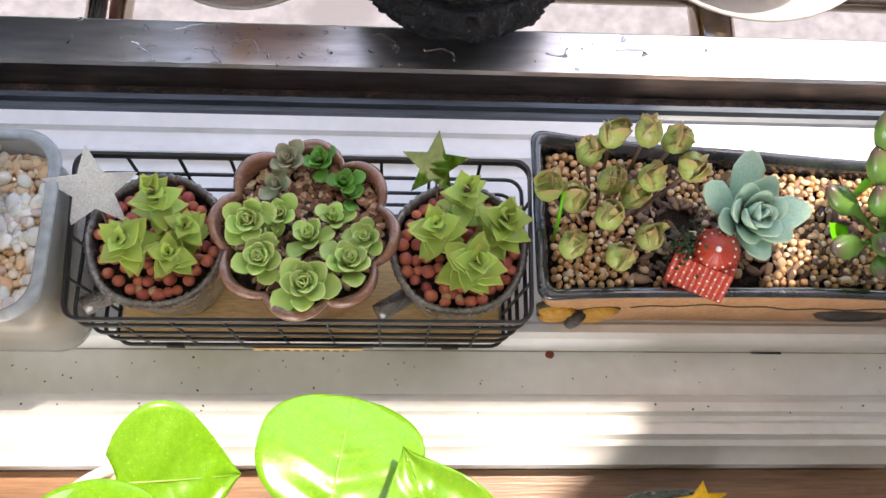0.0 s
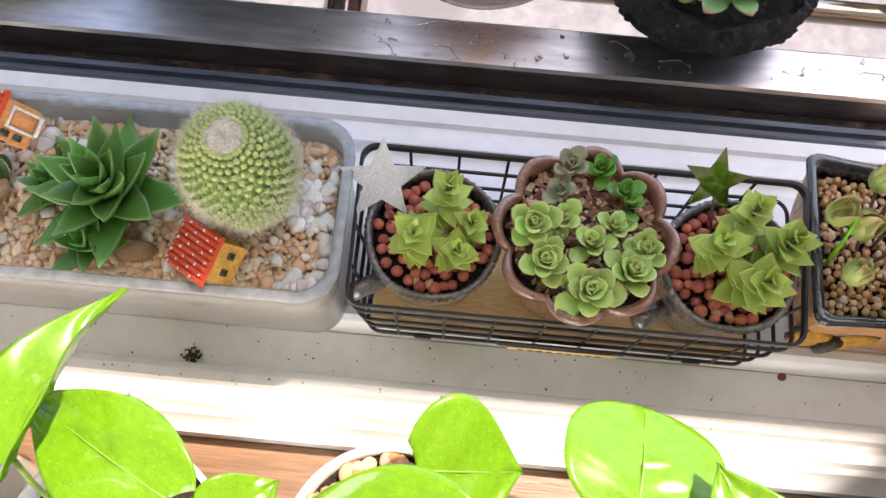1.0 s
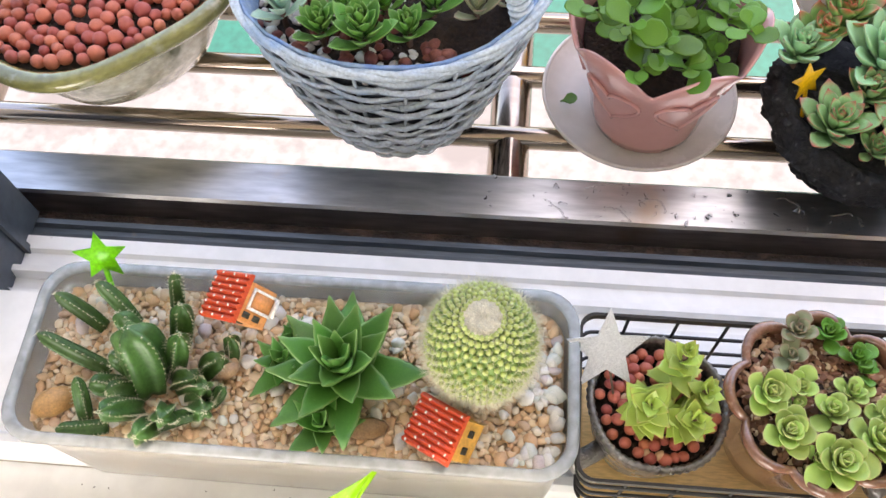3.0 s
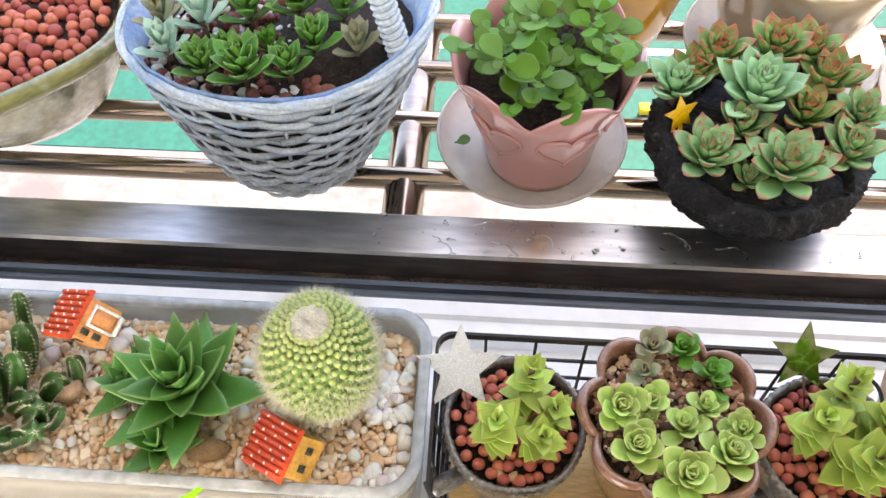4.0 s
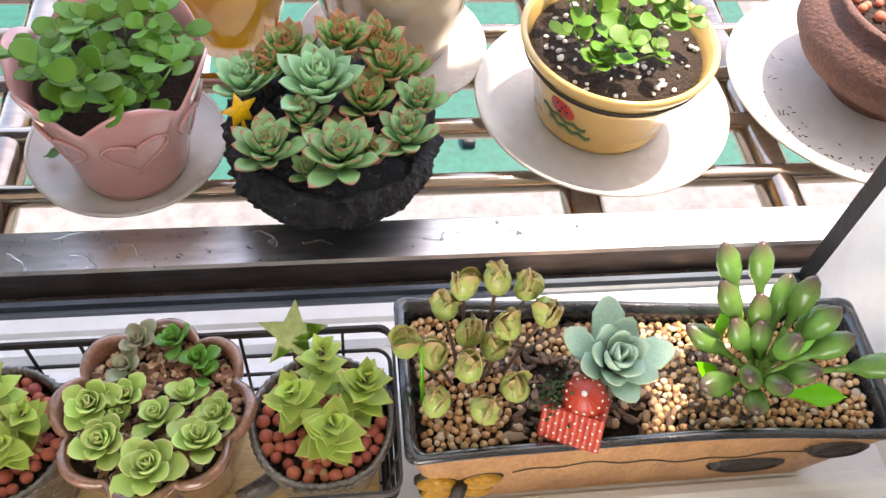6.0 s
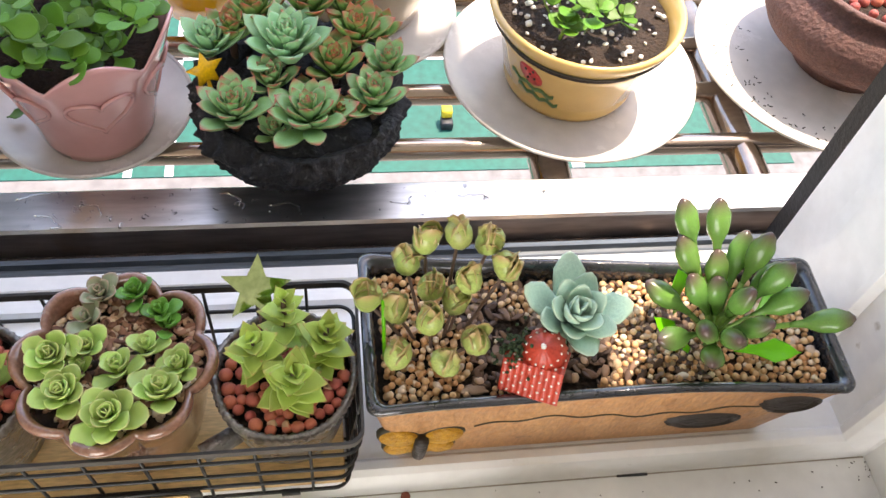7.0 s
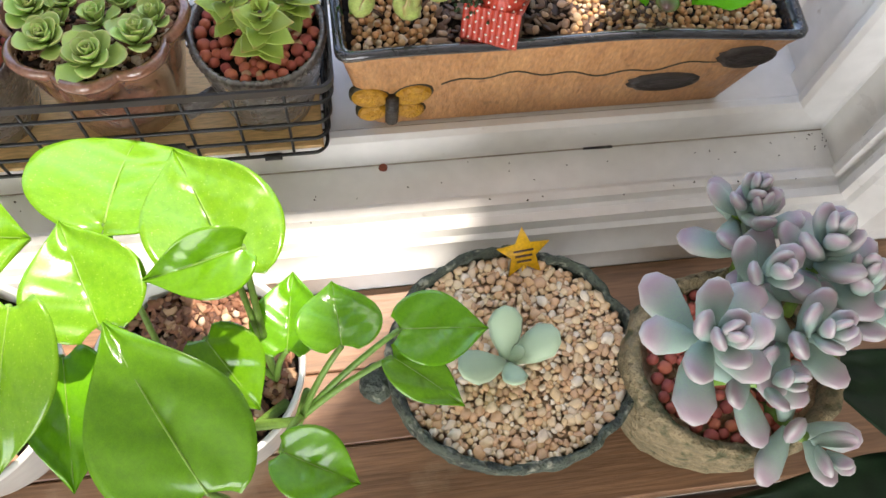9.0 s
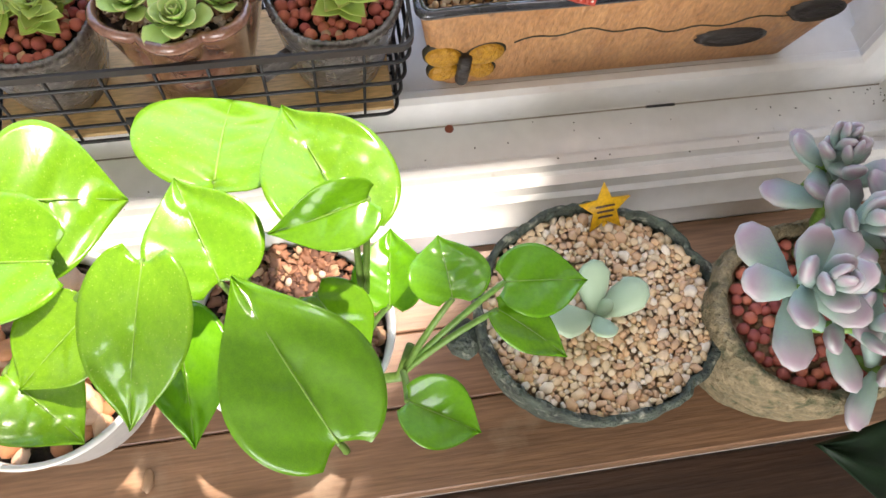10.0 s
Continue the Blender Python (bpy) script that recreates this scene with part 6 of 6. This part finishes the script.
M["pothos_lime"] = mat("lime_pothos_leaf", (0.20, 0.43, 0.016), 0.24, scale=18, col2=(0.15, 0.36, 0.014), obj=0.10, translucent=0.32, coat=0.4, bump=0.03, bscale=60, grain=0.4, stain=(0.50, 0.6, 0.12), stain_scale=70, stain_at=0.63)
M["pothos_vein"] = mat("pale_leaf_vein", (0.25, 0.44, 0.06), 0.4, scale=60)
M["mauve_leaf"] = mat("mauve_grey_leaf", (0.34, 0.49, 0.38), 0.42, scale=30, col2=(0.33, 0.42, 0.41), tip=(0.40, 0.23, 0.31), tip_from=0.50, tip_to=1.02, edge=(0.46, 0.46, 0.45), edge_at=(0.5, 1.0), obj=0.12, sheen=0.05, translucent=0.06)
M["pale_fat_leaf"] = mat("pale_powdery_leaf", (0.38, 0.50, 0.33), 0.55, scale=60, col2=(0.32, 0.44, 0.3), sheen=0.2, obj=0.08)
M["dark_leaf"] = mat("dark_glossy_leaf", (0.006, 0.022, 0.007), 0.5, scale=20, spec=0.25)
M["pot_gravel"] = mat("mixed_pale_gravel", (0.62, 0.46, 0.30), 0.55, scale=180, hue_spread=[(0.78, 0.56, 0.31), (0.74, 0.45, 0.23), (0.84, 0.68, 0.44), (0.58, 0.35, 0.20), (0.82, 0.62, 0.39), (0.68, 0.41, 0.24), (0.88, 0.80, 0.66), (0.80, 0.66, 0.50)])
M["orange_stones"] = mat("orange_stones", (0.55, 0.26, 0.13), 0.6, scale=120, hue_spread=[(0.55, 0.24, 0.11), (0.62, 0.36, 0.22), (0.7, 0.5, 0.38), (0.5, 0.2, 0.09)])
BENCH = -0.045


def heart_leaf(fold=0.10, wave=0.05, droop=0.22, lobe=0.12, blunt=False):
    """A thin pothos leaf of length and width about 1: lobed foot, drawn-out tip, folded along the midrib."""
    g = Geo()
    nu, nv = 36, 20
    top, bot = [], []
    for i in range(nu + 1):
        s = i / nu
        h = 0.51 * math.sin(math.pi * min(1, s * 0.985 + 0.012) ** 0.72) ** (0.52 + 0.5 * s) * (1 - 0.25 * s ** 3) + 0.003
        if blunt:
            h = 0.51 * (1 - abs(2 * s - 1) ** 2.6) ** 0.5 + 0.003
        for j in range(nv + 1):
            v = 2 * j / nv - 1
            x = h * v
            y = s - 0.75 * lobe * abs(v) ** 1.6 * (1 - s) ** 3
            z = fold * abs(x) * 1.6 - droop * s * s - 0.18 * x * x + wave * math.sin(s * 9 + v * 2) * abs(v) ** 2 * 0.35 - 0.020 * (1 - abs(math.sin(s * 15 - abs(v) * 4.2 + 0.4))) ** 2 * (1 - abs(v)) ** 0.7 * math.sin(math.pi * s) + 0.012 * math.sin(s * 11 + v * 6)
            top.append((x, y, z))
            bot.append((x, y, z - 0.008))
    n = nv + 1
    fs = [(i * n + j, i * n + j + 1, (i + 1) * n + j + 1, (i + 1) * n + j) for i in range(nu) for j in range(nv)]
    o = len(top)
    fs += [(o + a, o + d, o + c, o + b) for a, b, c, d in fs]
    edge = [j for j in range(n)] + [i * n + nv for i in range(1, nu + 1)] + [nu * n + j for j in range(nv - 1, -1, -1)] + [i * n for i in range(nu - 1, 0, -1)]
    fs += [(edge[(k + 1) % len(edge)], edge[k], o + edge[k], o + edge[(k + 1) % len(edge)]) for k in range(len(edge))]
    return g.add(top + bot, fs)


def vein_geo(droop=0.22):
    return Geo().tube([(0, s / 14, 0.007 - droop * (s / 14) ** 2) for s in range(14)], 0.009, 6, True, 0.003)


HEART = [heart_leaf(0.10, 0.05, 0.22).mesh("heart_leaf"), heart_leaf(0.2, 0.09, 0.12).mesh("heart_leaf"), heart_leaf(0.35, 0.05, 0.30).mesh("heart_leaf"), heart_leaf(0.12, 0.06, 0.40, 0.16, True).mesh("heart_leaf")]
VEIN = [vein_geo(0.22).mesh("midrib"), vein_geo(0.12).mesh("midrib"), vein_geo(0.30).mesh("midrib"), vein_geo(0.40).mesh("midrib")]


def pothos_leaf(t, o, base, tip, width, normal, lime, foot, kind=0):
    """One leaf with its stalk; places are in the world, o is the plant's foot."""
    o = Vector(o)
    b, e, f = Vector(base) - o, Vector(tip) - o, Vector(foot) - o
    L = (e - b).length
    m = aim(b, e, normal, width / L, 1.0)
    me = HEART[kind]
    leaf = new("leaf", me.copy())
    leaf.data.materials.clear()
    leaf.data.materials.append(M["pothos_lime"] if lime else M["pothos"])
    leaf.parent, leaf.matrix_basis = t, m
    part("midrib", VEIN[kind].copy(), M["pothos_vein"], leaf)
    mid = (f + b) / 2 + Vector((0, 0, 0.25 * (b - f).length))
    pts = []
    for i in range(10):
        u = i / 9
        pts.append(tuple(f * (1 - u) ** 2 + mid * 2 * u * (1 - u) + b * u * u))
    part("stalk", Geo().tube(pts, 0.0024, 8, True, 0.0018), M["green_stalk"], t)


def white_pot(loc, r, h, label):
    t = thing("white_pot", loc, label, "plant pot", "white round pots")
    k = r / 0.083
    part("bowl", Geo().lathe([(0.055 * k, 0), (0.062 * k, 0.002), (0.068 * k, 0.02), (0.078 * k, h - 0.02), (0.082 * k, h - 0.004), (0.083 * k, h), (0.081 * k, h + 0.002), (0.078 * k, h), (0.074 * k, h - 0.03)], 72), M["white_pot"], t)
    part("soil", Geo().lathe([(0.074 * k, h - 0.035), (0.0755 * k, h - 0.018), (0.03 * k, h - 0.014), (0.001, h - 0.014)], 48, cap1=True), M["soil"], t)
    return t


P1 = (-0.056, 0.018, BENCH)
white_pot(P1, 0.073, 0.118, "white glazed round pot holding a leafy pothos on the bench")
in1 = lambda x, y: (x - P1[0]) ** 2 + (y - P1[1]) ** 2 < 0.063 ** 2
gravel("bark_mulch", in1, -0.16, 0.02, -0.08, 0.09, BENCH + 0.105, 0.0034, 800, M["bark"], "red-brown bark mulch on the pothos pot's soil", R, flat=0.3, rough=0.5, stretch=1.3)
gravel("tan_grit", in1, -0.16, 0.02, -0.08, 0.09, BENCH + 0.108, 0.0030, 22, M["grit"], "tan grit in the bark mulch", R)
po = thing("pothos", (P1[0], P1[1], BENCH + 0.10), "green pothos with large heart-shaped leaves in a white pot", "plant")
PO = (P1[0], P1[1], BENCH + 0.10)
F0 = (-0.072, 0.01, 0.058)
F1 = (-0.005, 0.006, 0.06)
F2 = (-0.026, -0.085, 0.16)
vine = [(0.0, -0.012, 0.060), (-0.016, -0.030, 0.085), (0.012, -0.036, 0.110), (0.020, -0.022, 0.13)]
part("vine", Geo().tube([tuple(Vector(p) - Vector(PO)) for p in vine], 0.0042, 8, True, 0.003), M["green_stalk"], po)
F3 = (0.014, -0.034, 0.112)
for base, tip, w, nrm, lime, foot, kind in (
        ((-0.082, 0.068, 0.203), (-0.070, 0.136, 0.204), 0.098, (0.05, -0.15, 1), True, F0, 3),
        ((-0.008, 0.022, 0.222), (-0.038, 0.101, 0.232), 0.074, (0.2, -0.1, 1), True, F1, 1),
        ((-0.082, 0.006, 0.206), (-0.100, 0.062, 0.226), 0.064, (0.1, -0.15, 1), True, F0, 1),
        ((0.000, 0.025, 0.250), (-0.049, 0.008, 0.250), 0.036, (0.1, -0.6, 0.8), False, F1, 2),
        ((-0.029, -0.086, 0.200), (-0.070, -0.012, 0.250), 0.080, (-0.1, -0.1, 1), False, F2, 0),
        ((-0.034, 0.005, 0.170), (-0.006, -0.036, 0.150), 0.046, (0.1, -0.1, 1), False, F1, 1),
        ((0.010, 0.002, 0.140), (0.016, 0.051, 0.150), 0.046, (-0.15, -0.1, 1), False, F1, 1),
        ((0.044, -0.011, 0.180), (0.042, 0.028, 0.186), 0.050, (0.15, -0.3, 1), False, F3, 1),
        ((0.079, 0.000, 0.165), (0.136, -0.001, 0.160), 0.046, (0.0, -0.1, 1), False, F3, 0),
        ((0.073, -0.015, 0.160), (0.116, -0.046, 0.150), 0.031, (0.1, -0.1, 1), False, F3, 0),
        ((0.009, -0.070, 0.200), (0.049, -0.091, 0.192), 0.038, (0.1, -0.2, 1), False, F3, 2)):
    pothos_leaf(po, PO, base, tip, w, nrm, lime, foot, kind)

P2 = (-0.232, 0.028, BENCH)
white_pot(P2, 0.081, 0.10, "white glazed pot with orange stones and a lime pothos")
in2 = lambda x, y: (x - P2[0]) ** 2 + (y - P2[1]) ** 2 < 0.070 ** 2
gravel("orange_stones", in2, -0.33, -0.14, -0.05, 0.13, BENCH + 0.089, 0.0075, 170, M["orange_stones"], "orange and pink stones on the pot's soil", R)
p2 = thing("pothos", (P2[0], P2[1], BENCH + 0.085), "lime green pothos with broad glossy leaves in sunlight", "plant")
PB = (P2[0], P2[1], BENCH + 0.085)
G0 = (-0.220, 0.03, 0.045)
for base, tip, w, nrm, lime, foot, kind in (
        ((-0.214, 0.084, 0.174), (-0.141, 0.088, 0.161), 0.098, (0.0, -0.2, 1), True, G0, 0),
        ((-0.178, 0.040, 0.180), (-0.290, 0.056, 0.168), 0.082, (0.0, -0.1, 1), True, G0, 1),
        ((-0.112, 0.006, 0.246), (-0.134, -0.072, 0.212), 0.056, (0.1, 0.2, 1), True, G0, 0),
        ((-0.112, 0.002, 0.172), (-0.106, -0.072, 0.162), 0.050, (0.3, 0.1, 1), False, G0, 1),
        ((-0.160, 0.010, 0.172), (-0.204, -0.026, 0.160), 0.056, (0.0, -0.1, 1), True, G0, 1),
        ((-0.212, -0.014, 0.152), (-0.172, -0.056, 0.142), 0.060, (0.0, 0.2, 1), True, G0, 1)):
    pothos_leaf(p2, PB, base, tip, w, nrm, lime, foot, kind)

# a third pothos and pots further along the bench
P3 = (-0.435, 0.010, BENCH)
white_pot(P3, 0.085, 0.10, "white glazed pot with dark soil beside the sill")
p3 = thing("pothos", (P3[0], P3[1], BENCH + 0.085), "lime variegated pothos with an upright pointed leaf", "plant")
PC = (P3[0], P3[1], BENCH + 0.085)
H0 = (-0.44, 0.02, 0.045)
for base, tip, w, nrm, lime, foot, kind in (
        ((-0.452, 0.066, 0.200), (-0.428, 0.176, 0.222), 0.050, (-0.6, -0.5, 1), True, H0, 2),
        ((-0.358, 0.052, 0.196), (-0.466, 0.106, 0.204), 0.076, (0.2, -0.2, 1), True, H0, 0),
        ((-0.49, 0.03, 0.19), (-0.50, 0.110, 0.18), 0.05, (-0.4, 0, 1), True, H0, 1),
        ((-0.34, 0.035, 0.17), (-0.30, 0.070, 0.168), 0.052, (0, -0.2, 1), True, H0, 1)):
    pothos_leaf(p3, PC, base, tip, w, nrm, lime, foot, kind)
t = thing("seedling", (-0.532, 0.098, 0.085), "tiny lime green seedling with round leaves", "plant")
for k, (dx, dy) in enumerate(((-0.020, 0.0), (0.018, 0.016), (0.016, -0.011), (-0.006, 0.014))):
    part("leaf", HERB, M["pothos_lime"], t, at=aim((0, 0, 0.02), (dx, dy, 0.026)))
part("stem", Geo().tube([(-0.02, -0.035, -0.05), (0, 0, 0.021)], 0.001, 6), M["green_stalk"], t)
t = thing("white_pot", (-0.585, 0.030, BENCH), "square-shouldered white pot with a seedling", "plant pot", "white round pots")
part("bowl", Geo().loft([round_rect(0.050 * k, 0.052 * k, 0.014, z) for k, z in ((0.8, 0.0), (0.9, 0.04), (1.0, 0.09), (1.0, 0.094), (0.94, 0.094), (0.92, 0.075))], True, True), M["white_pot"], t, sharp=50)
t = thing("terracotta_pot", (-0.712, 0.022, BENCH), "pale pink terracotta pot near the sill's end", "plant pot")
part("bowl", Geo().lathe([(0.04, 0), (0.05, 0.002), (0.062, 0.05), (0.066, 0.06), (0.064, 0.063), (0.058, 0.05)], 48, cap1=True), mat("pale_terracotta", (0.55, 0.33, 0.25), 0.7, scale=40, bump=0.3), t)

# the gravel pot with one pale succulent
GP = (0.1625, 0.001, BENCH)
gp = thing("rustic_pot", GP, "round rustic green-black pot filled with gravel, with a side knob", "plant pot")


def rustic(a, r, z):
    p = Vector((math.cos(a) * r, math.sin(a) * r, z))
    k = noise.noise(p * 40) * 0.0030 + noise.noise(p * 120) * 0.0022
    oval = 1 - 0.11 * math.sin(a) ** 2  # thrown by hand, wider than deep
    return (r + k) * oval, z + (k * 0.8 if z > 0.05 else 0)


prof = [(0.044, 0), (0.052, 0.002)] + [(0.052 + 0.0395 * math.sin(math.pi / 2 * i / 24), 0.002 + 0.116 * i / 24) for i in range(1, 25)] + [(0.0920, 0.1215), (0.0905, 0.1245), (0.0876, 0.1250), (0.0856, 0.122), (0.084, 0.10)]
part("bowl", Geo().lathe(prof, 170, rustic), M["verdigris"], gp)
g = Geo()
pebble(g, (-0.098, -0.004, 0.100), 0.015, 0.013, 0.013, R, 0.12)
part("side_knob", g, M["verdigris"], gp)
part("soil", Geo().lathe([(0.082, 0.09), (0.0835, 0.112), (0.001, 0.112)], 60, rustic, cap1=True), M["fill"], gp)
gravel("pale_gravel", lambda x, y: (x - GP[0]) ** 2 + ((y - GP[1]) / 0.9) ** 2 < 0.0832 ** 2, 0.078, 0.248, -0.084, 0.086, BENCH + 0.1165, 0.0035, 1900, M["pot_gravel"], "pale pinkish-tan angular gravel in the rustic pot", R, bump=0.7, rough=0.28, apart=0.62)
t = thing("pale_succulent", (0.156, -0.004, 0.074), "pale powdery succulent with four fat leaves on gravel", "succulent")
fatl = fat_leaf(0.62, 0.32, ((0, 0.35), (0.5, 0.9), (0.75, 1.0), (0.93, 0.6), (1, 0.1)), bend=0.12, cup=0.1).mesh("fat_leaf")
for d in ((-0.040, -0.008, 0.022), (0.000, 0.036, 0.026), (0.038, 0.012, 0.022), (0.002, -0.024, 0.022), (0.012, 0.006, 0.016)):
    part("leaf", fatl, M["pale_fat_leaf"], t, at=aim((d[0] * 0.05, d[1] * 0.05, 0.004), d))
st = garden_pick((0.181, 0.060, 0.068), 0.022, 0.021, M["yellow_plastic"], "yellow plastic star pick with unreadable writing in gravel", 5, -42)
for k in range(3):
    part("unreadable_line", Geo().box(-0.0075 + 0.001 * k, 0.0075 - 0.001 * k, -0.0026, -0.0019, 0.0235 - 0.0042 * k, 0.0249 - 0.0042 * k), M["stalk"], st)

# the mossy pot with the mauve succulent
PP = (0.314, -0.024, BENCH)
pp = thing("mossy_pot", PP, "round mossy tan clay pot with red granules on the bench", "plant pot")
prof = [(0.040, 0), (0.048, 0.002)] + [(0.048 + 0.0315 * math.sin(math.pi * 0.62 * i / 26), 0.002 + 0.134 * i / 26) for i in range(1, 27)] + [(0.0755, 0.1395), (0.0725, 0.1415), (0.069, 0.1405), (0.066, 0.137), (0.063, 0.12)]
part("bowl", Geo().lathe(prof, 160, rustic), M["mossy_clay"], pp)
part("soil", Geo().lathe([(0.063, 0.11), (0.064, 0.124), (0.001, 0.126)], 50, rustic, cap1=True), M["fill"], pp)
balls(pp, (-0.004, 0.0), 0.055, 0.130, 130, 0.0051, R)
mauve = fat_leaf(0.56, 0.35, ((0, 0.4), (0.45, 0.85), (0.72, 1.0), (0.92, 0.65), (1, 0.08)), bend=0.14, cup=0.12).mesh("mauve_leaf")
for x, y, z, s, n, tilt, tz in ((0.318, 0.062, 0.156, 0.026, 13, (-8, 4), 0), (0.262, -0.024, 0.172, 0.036, 15, (10, -8), 30), (0.354, 0.012, 0.158, 0.036, 15, (-4, 14), 80), (0.322, -0.028, 0.164, 0.032, 14, (12, 8), 10), (0.292, -0.046, 0.146, 0.030, 11, (25, 0), 50),
                               (0.380, -0.016, 0.146, 0.032, 13, (8, 22), 120), (0.308, 0.012, 0.156, 0.034, 12, (-8, 0), 200), (0.332, -0.072, 0.118, 0.032, 9, (40, 10), 0), (0.326, 0.044, 0.142, 0.032, 10, (-10, 10), 60)):
    t = thing("mauve_succulent", pose(x, y, z - 0.02, *tilt, tz), "powdery grey-green succulent head with fat mauve-tipped leaves", "succulent", "mauve succulent heads")
    part("stem", Geo().tube([(0, 0, -0.038), (0.002, 0, -0.01), (0, 0, 0.02)], 0.0042, 8), M["green_stalk"], t)
    rosette(t, mauve, M["mauve_leaf"], n, s * 1.42, -6, 74, 0.42, R, 1.0)
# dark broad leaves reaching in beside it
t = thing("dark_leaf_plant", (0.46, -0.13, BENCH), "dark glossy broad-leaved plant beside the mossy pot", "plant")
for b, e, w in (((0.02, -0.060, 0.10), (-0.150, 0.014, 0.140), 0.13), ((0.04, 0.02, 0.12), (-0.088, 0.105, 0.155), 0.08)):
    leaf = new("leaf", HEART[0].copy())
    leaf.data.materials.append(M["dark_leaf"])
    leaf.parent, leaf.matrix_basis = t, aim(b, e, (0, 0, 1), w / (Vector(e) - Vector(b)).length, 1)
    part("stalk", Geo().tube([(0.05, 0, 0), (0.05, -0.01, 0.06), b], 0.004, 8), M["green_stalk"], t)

# small litter
g = Geo()
pebble(g, (0, 0, 0), 0.009, 0.0042, 0.002, random.Random(3), 0.3)
tagged(part("wood_chip", g, M["bark"], at=pose(-0.182, -0.056, BENCH + 0.0022, 0, 0, 55)), "pale curled chip of bark lying on the bench", "chip")
dot = Geo()
pebble(dot, (0, 0, 0), 0.0042, 0.0038, 0.0009, R, 0.1)
tagged(part("rust_spot", dot, mat("rust_red", (0.25, 0.06, 0.03), 0.7, scale=200), at=pose(0.090, 0.200, 0.0006)), "small red-brown spot of dirt on the sill", "dirt")
tagged(part("screw_slot", Geo().box(-0.0135, 0.0135, -0.0016, 0.0016, -0.001, 0.0009, 0.0004), M["rubber"], at=pose(0.284, 0.2035, 0.0008, 0, 0, -1)), "short black drain slot in the sill", "slot")
g = Geo()
for k in range(85):
    x = R.uniform(-0.7, 0.49)
    y = R.choice((R.uniform(0.168, 0.2), R.uniform(0.168, 0.2), R.uniform(0.148, 0.156)))
    z = 0.0005 if y > 0.16 else 0.0112
    pebble(g, (x, y, z), R.uniform(0.0004, 0.0011), R.uniform(0.0004, 0.0009), 0.0005, R, 0.3)
for k in range(45):
    pebble(g, (-0.419 + R.gauss(0, 0.0035), 0.170 + R.gauss(0, 0.003), 0.001), 0.0014, 0.0011, 0.0007, R, 0.4)
for k in range(14):
    pebble(g, (0.502 - abs(R.gauss(0, 0.018)), 0.2 - abs(R.gauss(0, 0.010)), 0.0006), R.uniform(0.0004, 0.0012), 0.0005, 0.0004, R, 0.4)
tagged(part("dirt_specks", g, M["dark_trim"]), "dark soil specks scattered on the white sill", "dirt", "", "stuff")
